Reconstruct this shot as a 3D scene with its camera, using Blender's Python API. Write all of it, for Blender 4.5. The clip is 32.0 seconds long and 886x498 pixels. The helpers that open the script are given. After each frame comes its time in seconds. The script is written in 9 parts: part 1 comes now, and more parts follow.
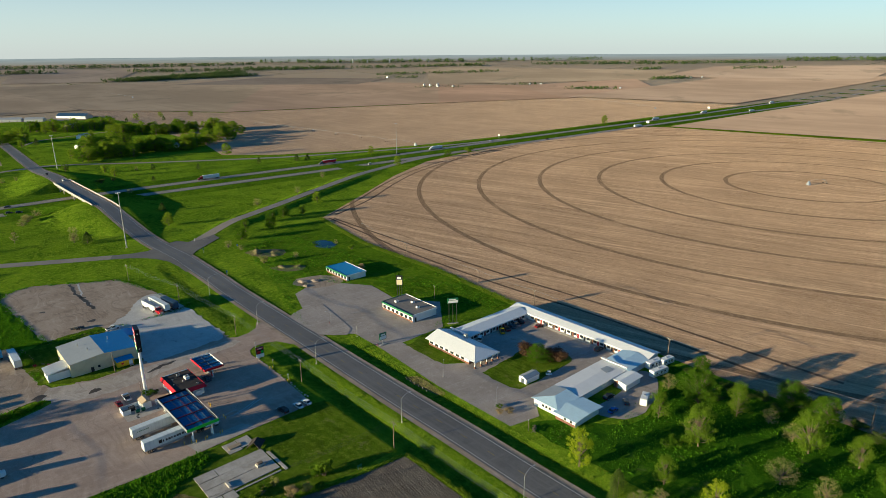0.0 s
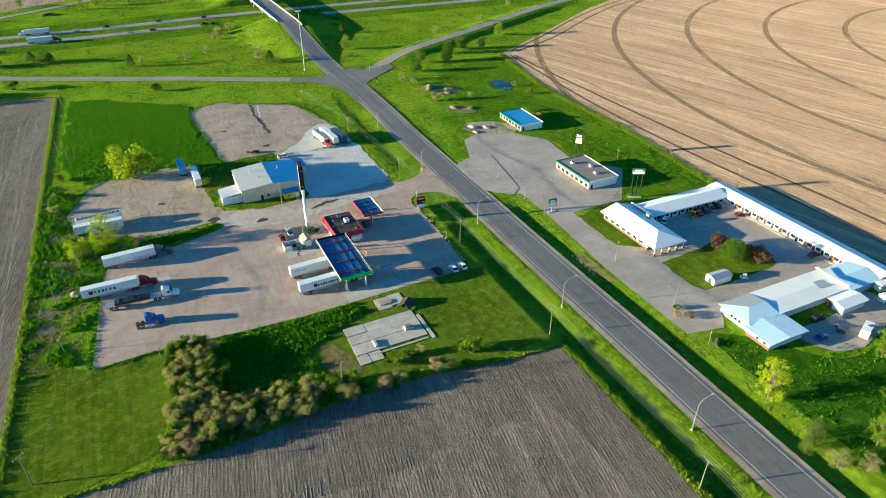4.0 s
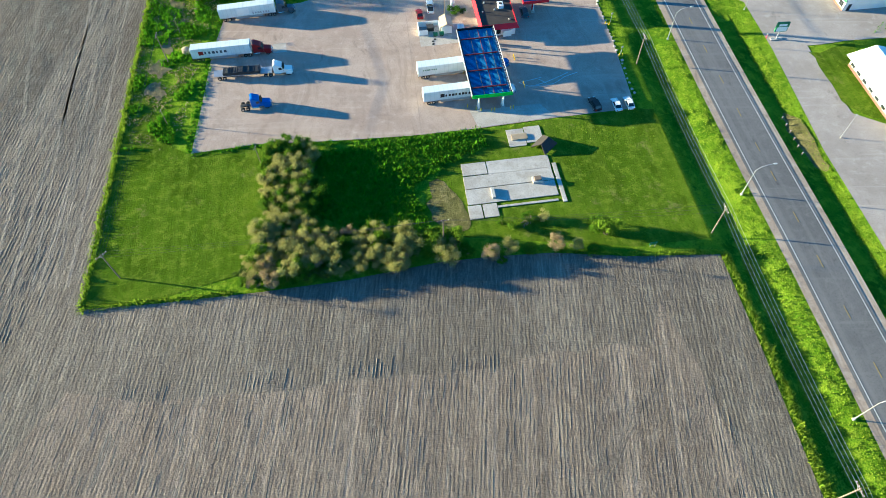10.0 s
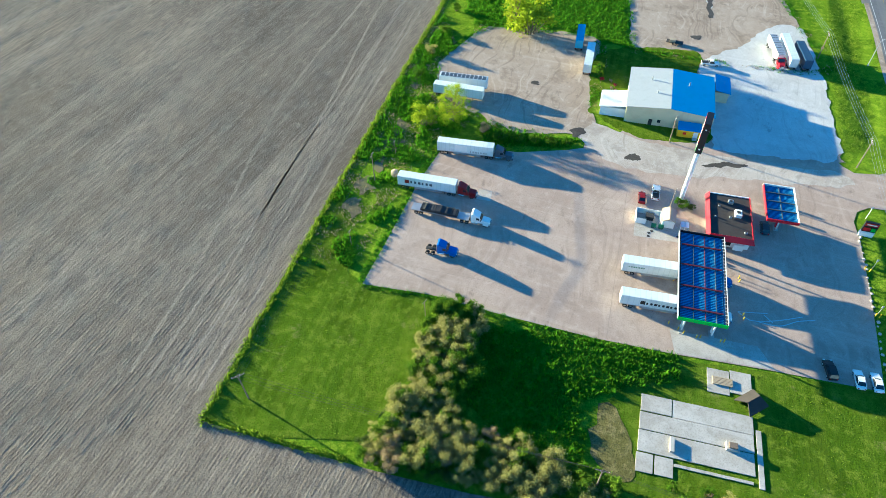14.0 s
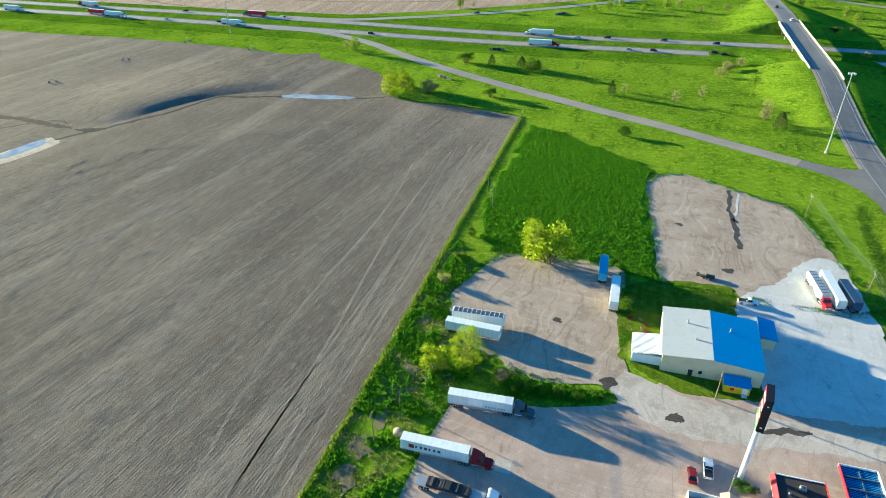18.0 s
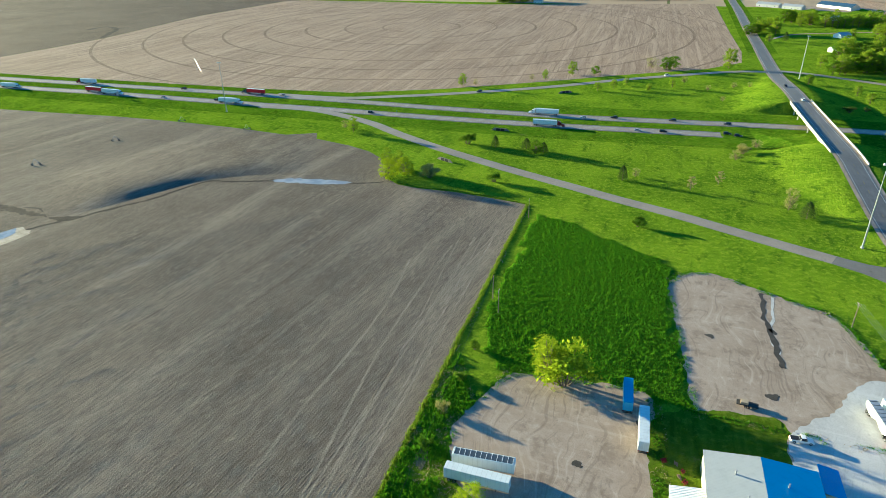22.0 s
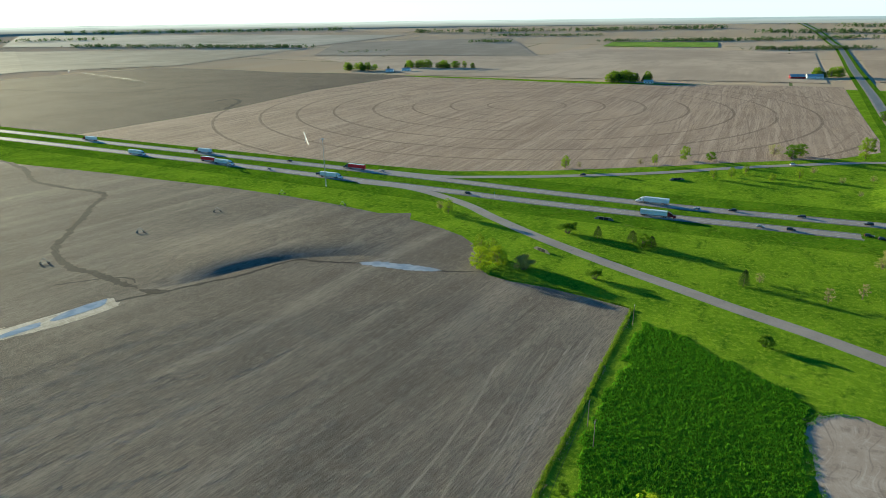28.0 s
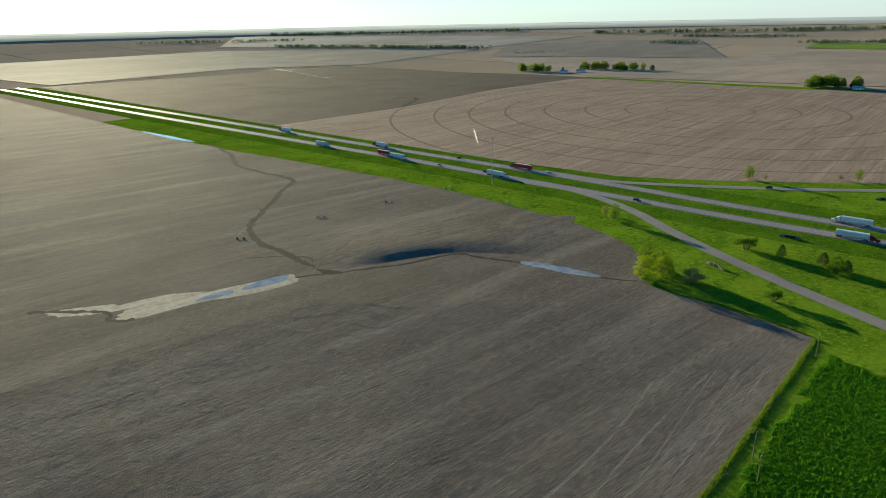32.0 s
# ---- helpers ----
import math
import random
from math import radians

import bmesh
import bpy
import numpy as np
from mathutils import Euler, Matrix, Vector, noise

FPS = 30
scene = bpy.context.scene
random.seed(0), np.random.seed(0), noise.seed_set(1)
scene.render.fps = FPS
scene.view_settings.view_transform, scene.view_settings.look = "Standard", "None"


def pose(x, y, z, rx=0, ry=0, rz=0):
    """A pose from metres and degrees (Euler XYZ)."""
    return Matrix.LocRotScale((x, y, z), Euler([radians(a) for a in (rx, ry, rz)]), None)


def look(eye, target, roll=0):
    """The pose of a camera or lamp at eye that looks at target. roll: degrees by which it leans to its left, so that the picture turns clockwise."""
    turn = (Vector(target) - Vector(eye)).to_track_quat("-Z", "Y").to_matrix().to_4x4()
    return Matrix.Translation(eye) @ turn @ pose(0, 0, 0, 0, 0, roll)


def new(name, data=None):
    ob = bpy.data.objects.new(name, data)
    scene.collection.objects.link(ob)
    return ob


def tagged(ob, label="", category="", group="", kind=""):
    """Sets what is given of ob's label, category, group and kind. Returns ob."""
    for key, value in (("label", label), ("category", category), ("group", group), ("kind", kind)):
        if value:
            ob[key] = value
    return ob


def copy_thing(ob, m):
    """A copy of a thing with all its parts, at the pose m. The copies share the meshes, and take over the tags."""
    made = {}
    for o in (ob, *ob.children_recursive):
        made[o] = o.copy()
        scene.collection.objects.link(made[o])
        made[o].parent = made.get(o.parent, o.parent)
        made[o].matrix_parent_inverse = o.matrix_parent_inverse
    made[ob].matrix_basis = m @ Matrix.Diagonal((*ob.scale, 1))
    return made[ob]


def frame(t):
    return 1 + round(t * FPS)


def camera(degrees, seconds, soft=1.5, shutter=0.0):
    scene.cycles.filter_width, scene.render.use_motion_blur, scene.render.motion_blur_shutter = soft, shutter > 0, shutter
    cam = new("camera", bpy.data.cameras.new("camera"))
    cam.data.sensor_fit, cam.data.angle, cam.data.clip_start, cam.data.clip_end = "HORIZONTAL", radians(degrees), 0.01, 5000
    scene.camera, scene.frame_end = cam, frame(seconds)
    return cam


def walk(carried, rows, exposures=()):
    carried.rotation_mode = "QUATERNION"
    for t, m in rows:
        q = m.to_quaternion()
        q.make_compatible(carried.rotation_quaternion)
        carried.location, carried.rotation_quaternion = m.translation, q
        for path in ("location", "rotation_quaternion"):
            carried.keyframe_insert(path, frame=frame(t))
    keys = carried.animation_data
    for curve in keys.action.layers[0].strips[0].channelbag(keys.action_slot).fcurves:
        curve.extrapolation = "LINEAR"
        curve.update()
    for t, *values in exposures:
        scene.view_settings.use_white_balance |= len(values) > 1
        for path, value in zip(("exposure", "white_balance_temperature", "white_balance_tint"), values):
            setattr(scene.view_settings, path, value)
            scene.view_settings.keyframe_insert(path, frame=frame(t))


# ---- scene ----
from mathutils.geometry import tessellate_polygon

cam = camera(69.8, 32.0, soft=0.6)
PATH = [
    (0, (-52.95, -81.99, 119.88), (24.55, -26.25, 90.09), -0.41),
    (0.5, (-51.66, -79.65, 118.45), (22.43, -19.14, 89.29), 0.01),
    (1, (-48.52, -77.32, 118.18), (20.81, -11.43, 88.98), 0.13),
    (1.5, (-45.98, -74.75, 118.17), (19.41, -5.03, 88.79), 0.14),
    (2, (-43.07, -72.00, 118.02), (17.92, 1.14, 87.52), 0.12),
    (2.5, (-40.29, -69.40, 117.71), (18.06, 4.10, 83.18), -0.02),
    (3, (-37.84, -66.42, 117.68), (18.36, 5.33, 76.52), -0.05),
    (3.5, (-35.37, -63.72, 117.77), (18.87, 5.81, 70.61), -0.08),
    (5.5, (-25.45, -52.49, 117.82), (18.53, 4.39, 48.33), -0.19),
    (6, (-22.69, -49.20, 118.10), (18.36, 3.99, 44.04), -0.16),
    (6.5, (-20.37, -46.22, 118.34), (18.10, 4.33, 41.11), -0.08),
    (7, (-17.43, -43.61, 117.87), (17.08, 5.91, 38.14), -0.40),
    (7.5, (-14.84, -40.50, 117.97), (16.35, 8.42, 36.52), -0.41),
    (8, (-12.15, -37.30, 118.19), (15.87, 11.45, 35.50), -0.62),
    (8.5, (-10.38, -34.25, 118.04), (15.85, 14.52, 34.77), -0.62),
    (9, (-8.13, -30.62, 118.31), (16.31, 18.62, 34.78), -0.74),
    (9.5, (-6.05, -27.56, 118.46), (15.35, 22.83, 34.78), -1.05),
    (10, (-5.09, -25.00, 117.91), (12.75, 27.29, 34.56), -1.17),
    (10.5, (-4.46, -21.63, 118.16), (9.69, 31.61, 34.71), -1.12),
    (11, (-3.97, -18.50, 117.85), (6.51, 35.83, 34.55), -1.23),
    (11.5, (-3.37, -15.31, 117.38), (3.80, 41.18, 35.18), -1.38),
    (12, (-2.80, -11.47, 117.38), (1.63, 47.19, 36.51), -1.55),
    (12.5, (-2.58, -7.91, 117.55), (-0.92, 52.73, 38.05), -1.54),
    (13, (-2.67, -4.42, 117.31), (-3.38, 58.03, 39.21), -1.56),
    (13.5, (-3.14, -0.23, 117.62), (-5.65, 63.95, 40.97), -1.33),
    (14, (-3.00, 3.41, 117.65), (-7.63, 70.22, 43.39), -1.45),
    (14.5, (-2.35, 7.09, 118.85), (-8.71, 76.22, 46.87), -1.59),
    (15, (-2.41, 10.38, 118.57), (-9.56, 82.35, 49.52), -1.54),
    (15.5, (-3.94, 14.46, 117.76), (-10.54, 89.17, 51.61), -1.14),
    (17.5, (-4.69, 28.94, 118.93), (-11.85, 111.86, 63.49), -0.81),
    (18, (-4.68, 32.75, 118.40), (-11.98, 117.08, 65.15), -0.79),
    (18.5, (-4.74, 36.93, 118.21), (-12.07, 122.23, 66.54), -0.70),
    (19, (-4.90, 40.64, 118.59), (-12.33, 126.81, 68.39), -0.80),
    (19.5, (-5.04, 44.46, 118.10), (-12.52, 131.57, 69.57), -0.77),
    (20, (-5.07, 48.22, 118.30), (-12.67, 136.16, 71.31), -0.82),
    (20.5, (-5.38, 51.93, 118.51), (-12.95, 140.65, 73.00), -0.79),
    (21, (-5.86, 55.56, 118.67), (-13.40, 144.86, 74.30), -0.77),
    (21.5, (-6.00, 59.39, 118.53), (-13.78, 148.67, 74.14), -0.70),
    (22, (-6.04, 62.79, 118.78), (-14.05, 151.99, 74.29), -0.74),
    (22.5, (-6.17, 66.55, 118.67), (-14.28, 155.70, 74.08), -0.74),
    (23, (-6.46, 70.20, 119.08), (-14.62, 160.26, 76.38), -0.65),
    (23.5, (-6.80, 73.53, 118.96), (-15.02, 165.41, 80.35), -0.51),
    (24, (-7.14, 77.17, 118.66), (-15.45, 170.38, 83.40), -0.43),
    (24.5, (-6.61, 80.32, 119.30), (-15.13, 173.74, 84.68), -0.65),
    (26.5, (-8.12, 90.17, 120.50), (-21.40, 183.05, 85.91), -0.59),
    (27, (-7.77, 90.32, 120.51), (-25.35, 182.49, 85.96), -0.61),
    (27.5, (-7.59, 89.71, 120.40), (-27.94, 181.35, 85.92), -0.67),
    (28, (-7.50, 89.33, 120.83), (-30.83, 180.25, 86.36), -0.76),
    (28.5, (-7.50, 89.29, 120.58), (-33.53, 179.53, 86.22), -0.84),
    (29, (-7.60, 88.92, 120.55), (-36.79, 178.22, 86.29), -0.86),
    (29.5, (-7.50, 88.81, 120.29), (-39.55, 177.18, 86.17), -0.96),
    (30, (-7.47, 88.73, 120.50), (-42.65, 175.89, 86.38), -1.01),
    (30.5, (-7.69, 88.60, 120.55), (-45.47, 174.68, 86.45), -1.03),
    (31, (-7.61, 88.49, 120.52), (-48.38, 173.23, 86.50), -1.12),
    (31.5, (-7.72, 88.25, 120.45), (-51.14, 171.69, 86.50), -1.16),
    (32, (-7.95, 87.80, 120.49), (-54.32, 169.64, 86.56), -1.22),
]
walk(cam, [(t, look(eye, target, roll)) for t, eye, target, roll in PATH],
     [(0.0, 0.94, 6150, -2), (1.0, 0.97, 6100, -4), (2.0, 1.05, 6150, -5), (3.0, 1.72, 5980, -9), (6.0, 2.1, 6050, -7), (9.0, 2.4, 5750, -7), (13.0, 2.54, 5450, -9), (15.5, 2.5, 5550, -9), (18.0, 2.33, 5700, -9),
      (23.0, 2.0, 5800, -12), (28.0, 1.6, 5750, -12), (30.0, 1.36, 5850, -10), (31.0, 1.02, 5950, -8), (32.0, 1.15, 6000, -7)])

# ---- world and sun ----
SUN_AZ, SUN_EL = -61.6, 8.5           # degrees from +y towards +x, and above the horizon
world = bpy.data.worlds.new("evening_sky")
scene.world = world
world.use_nodes = True
wn = world.node_tree.nodes
sky = wn.new("ShaderNodeTexSky")
sky.sky_type = "NISHITA"
sky.sun_disc = False
sky.sun_elevation, sky.sun_rotation = radians(SUN_EL), radians(SUN_AZ % 360)
sky.air_density, sky.dust_density, sky.ozone_density, sky.altitude = 1.3, 0.8, 5.0, 400.0
wn["Background"].inputs["Strength"].default_value = 0.06
tint = wn.new("ShaderNodeMix")
tint.data_type, tint.blend_type = "RGBA", "MULTIPLY"
tint.inputs[0].default_value, tint.inputs[7].default_value = 1.0, (0.5, 1.02, 1.3, 1)
world.node_tree.links.new(sky.outputs[0], tint.inputs[6])
# pale haze low over the whole horizon
coord, split, fall, haze = wn.new("ShaderNodeTexCoord"), wn.new("ShaderNodeSeparateXYZ"), wn.new("ShaderNodeMapRange"), wn.new("ShaderNodeMix")
fall.inputs["From Min"].default_value, fall.inputs["From Max"].default_value, fall.inputs["To Min"].default_value, fall.inputs["To Max"].default_value = 0.0, 0.25, 1.0, 0.0
fall.interpolation_type = "SMOOTHSTEP"
haze.data_type, haze.blend_type = "RGBA", "ADD"
haze.inputs[7].default_value = (5.2, 4.7, 4.7, 1)
wl = world.node_tree.links
wl.new(coord.outputs["Generated"], split.inputs[0])
wl.new(split.outputs["Z"], fall.inputs["Value"])
wl.new(fall.outputs[0], haze.inputs[0])
wl.new(tint.outputs[2], haze.inputs[6])
wl.new(haze.outputs[2], wn["Background"].inputs["Color"])
sun = new("sun", bpy.data.lights.new("sun", "SUN"))
sun.data.energy, sun.data.angle, sun.data.color = 5.0, radians(0.5), (1.0, 0.78, 0.5)
_sx, _sy = math.sin(radians(SUN_AZ)) * math.cos(radians(SUN_EL)), math.cos(radians(SUN_AZ)) * math.cos(radians(SUN_EL))
sun.matrix_basis = look((_sx * 500, _sy * 500, math.sin(radians(SUN_EL)) * 500), (0, 0, 0))
tagged(sun, kind="structure")

# ---- materials ----
ROW = math.atan2(0.225, 1.0)          # the farm grid leans this far from +y towards +x


class Nodes:
    """A small wrapper to write node trees tersely."""

    def __init__(self, name):
        self.mat = bpy.data.materials.new(name)
        self.mat.use_nodes = True
        self.t = self.mat.node_tree
        self.bsdf = self.t.nodes["Principled BSDF"]
        self.bsdf.inputs["Specular IOR Level"].default_value = 0.25

    def add(self, kind, **kw):
        n = self.t.nodes.new("ShaderNode" + kind)
        for k, v in kw.items():
            setattr(n, k, v)
        return n

    def link(self, a, b):
        self.t.links.new(a, b)

    def coords(self, turn=0.0, scale=(1, 1, 1), world=True):
        src = self.add("NewGeometry").outputs["Position"] if world else self.add("TexCoord").outputs["Object"]
        m = self.add("Mapping", vector_type="TEXTURE")
        m.inputs["Rotation"].default_value = (0, 0, turn)
        m.inputs["Scale"].default_value = [1 / s for s in scale]
        self.link(src, m.inputs["Vector"])
        return m.outputs[0]

    def noise(self, vec, scale, detail=3.0, rough=0.55):
        n = self.add("TexNoise")
        n.inputs["Scale"].default_value, n.inputs["Detail"].default_value, n.inputs["Roughness"].default_value = scale, detail, rough
        self.link(vec, n.inputs["Vector"])
        return n.outputs[0]

    def ramp(self, fac, lo, hi):
        r = self.add("MapRange", interpolation_type="SMOOTHSTEP")
        r.inputs["From Min"].default_value, r.inputs["From Max"].default_value = lo, hi
        self.link(fac, r.inputs["Value"])
        return r.outputs[0]

    def math(self, op, a, b=None, c=None):
        n = self.add("Math", operation=op)
        for s, v in zip(n.inputs, (a, b, c)):
            if v is None:
                continue
            if isinstance(v, (int, float)):
                s.default_value = v
            else:
                self.link(v, s)
        return n.outputs[0]

    def mix(self, fac, a, b, how="MIX"):
        n = self.add("Mix", data_type="RGBA", blend_type=how)
        for s, v in ((n.inputs[0], fac), (n.inputs[6], a), (n.inputs[7], b)):
            if isinstance(v, (int, float)):
                s.default_value = v
            elif isinstance(v, tuple):
                s.default_value = (*v, 1)
            else:
                self.link(v, s)
        return n.outputs[2]

    def bump(self, height, strength, dist=0.1):
        n = self.add("Bump")
        n.inputs["Strength"].default_value, n.inputs["Distance"].default_value = strength, dist
        self.link(height, n.inputs["Height"])
        self.link(n.outputs[0], self.bsdf.inputs["Normal"])

    def done(self, color, rough=0.85, metal=0.0):
        for key, v in (("Base Color", color), ("Roughness", rough), ("Metallic", metal)):
            s = self.bsdf.inputs[key]
            if isinstance(v, tuple):
                s.default_value = (*v, 1)
            elif isinstance(v, (int, float)):
                s.default_value = v
            else:
                self.link(v, s)
        return self.mat


def paint(name, color, rough=0.5, metal=0.0, dirt=0.25, scale=1.5, bump=0.0):
    """A painted or plain surface with faint grime at two scales."""
    n = Nodes(name)
    vec = n.coords(world=False)
    big, fine = n.noise(vec, scale * 0.35, 3), n.noise(vec, scale * 5, 4)
    dark = tuple(c * 0.6 for c in color)
    col = n.mix(n.math("MULTIPLY", n.ramp(big, 0.4, 0.75), dirt), color, dark)
    col = n.mix(n.math("MULTIPLY", n.ramp(fine, 0.45, 0.8), dirt * 0.7), col, dark)
    if bump:
        n.bump(fine, bump, 0.05)
    return n.done(col, rough, metal)


def soil(name, c_mid, c_light, c_dark, turn=-ROW, rings=None, streak=0.5, row=0.76, depth=0.7, strip=0.5, far=0.0, band=(0.16, 0.0035), back=0.0):
    """Tilled ground: drill rows, wider passes (painted lit bands in soil_w), blotches, clods, and wheel tracks of a
    centre pivot.
    """
    n = Nodes(name)
    vec = n.coords(turn)
    n.bsdf.inputs["Specular IOR Level"].default_value = 0.04
    n.bsdf.inputs["Diffuse Roughness"].default_value = back
    wide = n.noise(n.coords(turn, (*band, 1)), 1.0, 3)
    narrow = n.noise(n.coords(turn, (1 / row, 0.16, 1)), 1.0, 3, 0.65)
    furrow = n.noise(n.coords(turn, (0.42, 0.012, 1)), 1.0, 2)
    blot = n.noise(vec, 0.012, 5, 0.6)
    mid = n.noise(vec, 0.35, 4, 0.7)
    clod = n.noise(vec, 2.1, 4, 0.75)
    straw = n.noise(n.coords(turn, (1.0, 0.45, 1)), 3.2, 2, 0.6)
    col = n.mix(n.ramp(blot, 0.3, 0.7), tuple(v * 0.85 for v in c_dark), tuple(v * 1.1 for v in c_mid))
    col = n.mix(n.math("MULTIPLY", n.ramp(wide, 0.45, 0.7), streak), col, c_light)
    strips = n.noise(n.coords(turn, (0.5, 0.006, 1)), 1.0, 4, 0.7)
    col = n.mix(n.math("MULTIPLY", n.ramp(strips, 0.5, 0.66), strip), col, tuple(v * 1.2 for v in c_light))
    if far:
        lane = n.noise(n.coords(turn, (0.14, 0.002, 1)), 1.0, 5, 0.85)
        col = n.mix(n.math("MULTIPLY", n.ramp(lane, 0.51, 0.57), far), col, tuple(min(0.8, v * 1.25) for v in c_light))
        lane2 = n.noise(n.coords(turn + 0.07, (0.3, 0.003, 1)), 1.0, 4, 0.8)
        col = n.mix(n.math("MULTIPLY", n.ramp(lane2, 0.54, 0.59), far), col, tuple(v * 0.6 for v in c_dark))
        lane3 = n.noise(n.coords(turn - 0.22, (0.1, 0.003, 1)), 1.0, 4, 0.8)
        col = n.mix(n.math("MULTIPLY", n.ramp(lane3, 0.6, 0.63), far), col, tuple(v * 0.6 for v in c_dark))
    gloom = n.noise(n.coords(turn, (0.06, 0.008, 1)), 1.0, 5, 0.7)
    col = n.mix(n.math("MULTIPLY", n.ramp(gloom, 0.5, 0.66), 0.5), col, c_dark)
    col = n.mix(n.math("MULTIPLY", n.ramp(narrow, 0.46, 0.58), 0.6), col, c_dark)
    col = n.mix(n.math("MULTIPLY", n.ramp(mid, 0.5, 0.7), 0.4), col, c_light)
    col = n.mix(n.math("MULTIPLY", n.ramp(clod, 0.52, 0.66), 0.75), col, tuple(v * 0.6 for v in c_dark))
    col = n.mix(n.math("MULTIPLY", n.ramp(straw, 0.6, 0.7), 0.5), col, tuple(v * 1.45 for v in c_light))
    col = n.mix(n.math("MULTIPLY", n.ramp(furrow, 0.6, 0.72), 0.55), col, tuple(v * 0.75 for v in c_dark))
    if rings:
        (cx, cy), radii, half = rings
        pos = n.add("SeparateXYZ")
        n.link(n.add("NewGeometry").outputs["Position"], pos.inputs[0])
        dx, dy = n.math("SUBTRACT", pos.outputs[0], cx), n.math("SUBTRACT", pos.outputs[1], cy)
        r = n.math("SQRT", n.math("ADD", n.math("MULTIPLY", dx, dx), n.math("MULTIPLY", dy, dy)))
        track = None
        for rad in radii:
            d = n.math("ABSOLUTE", n.math("SUBTRACT", r, rad))
            one = n.math("LESS_THAN", d, half)
            track = one if track is None else n.math("MAXIMUM", track, one)
        fade = n.ramp(n.noise(vec, 0.02, 2), 0.2, 0.45)
        col = n.mix(n.math("MULTIPLY", track, n.math("MULTIPLY", fade, depth)), col, tuple(c * 0.5 for c in c_dark))
    rows = n.add("TexWave", wave_type="BANDS", bands_direction="X")
    rows.inputs["Scale"].default_value, rows.inputs["Distortion"].default_value, rows.inputs["Detail"].default_value, rows.inputs["Detail Scale"].default_value = 0.314 / (row * 1.05), 1.8, 3.0, 0.6
    n.link(vec, rows.inputs["Vector"])
    patchy = n.ramp(n.noise(n.coords(turn, (0.09, 0.02, 1)), 1.0, 3, 0.6), 0.36, 0.6)
    lined = n.math("MULTIPLY", n.ramp(rows.outputs[1], 0.35, 0.75), n.math("MULTIPLY", patchy, 0.2))
    col = n.mix(lined, col, tuple(v * 0.55 for v in c_dark))
    thin = n.noise(n.coords(turn, (2.2, 0.2, 1)), 1.0, 3, 0.75)
    col = n.mix(n.math("MULTIPLY", n.ramp(thin, 0.54, 0.64), 0.32), col, tuple(v * 1.3 for v in c_light))
    col = n.mix(n.math("MULTIPLY", n.ramp(n.math("SUBTRACT", 1.0, thin), 0.54, 0.64), 0.35), col, tuple(v * 0.6 for v in c_dark))
    crumb = n.noise(vec, 5.5, 3, 0.8)
    col = n.mix(n.math("MULTIPLY", n.ramp(crumb, 0.52, 0.68), 0.75), col, tuple(v * 1.35 for v in c_light))
    h = n.math("ADD", n.math("MULTIPLY", narrow, 0.7), n.math("ADD", clod, n.math("MULTIPLY", mid, 0.8)))
    n.bump(n.math("SUBTRACT", h, n.math("MULTIPLY", rows.outputs[1], 0.12)), 0.9, 0.26)
    return n.done(col, 0.95)


def grass(name, c1, c2, c3, big=0.03, mow=None, wild=1.0, dry=0.35):
    n = Nodes(name)
    n.bsdf.inputs["Specular IOR Level"].default_value = 0.0
    vec = n.coords(-ROW)
    a, b, c = n.noise(vec, big, 4, 0.6), n.noise(vec, 0.4, 5, 0.75), n.noise(vec, 3.0, 4, 0.8)
    mid = n.noise(n.coords(-ROW, (1, 0.7, 1)), 0.11, 5, 0.7)
    col = n.mix(n.ramp(a, 0.35, 0.65), c1, c2)
    col = n.mix(n.math("MULTIPLY", n.ramp(mid, 0.5, 0.62), 0.55), col, tuple(v * 0.6 for v in c1))
    col = n.mix(n.math("MULTIPLY", n.ramp(b, 0.48, 0.64), 0.75), col, c3)
    col = n.mix(n.math("MULTIPLY", n.ramp(c, 0.48, 0.66), 0.75), col, tuple(v * 0.45 for v in c1))
    bare = n.noise(vec, 0.09, 6, 0.8)
    col = n.mix(n.math("MULTIPLY", n.ramp(bare, 0.57, 0.7), dry), col, (0.2, 0.18, 0.07))
    if mow:
        s = n.noise(n.coords(mow, (0.6, 0.02, 1)), 1.0, 2)
        col = n.mix(n.math("MULTIPLY", n.ramp(s, 0.45, 0.6), 0.2), col, c3)
    n.bump(n.math("ADD", n.math("MULTIPLY", b, 1.4), c), 0.9, 0.45 * wild)
    return n.done(col, 0.9)


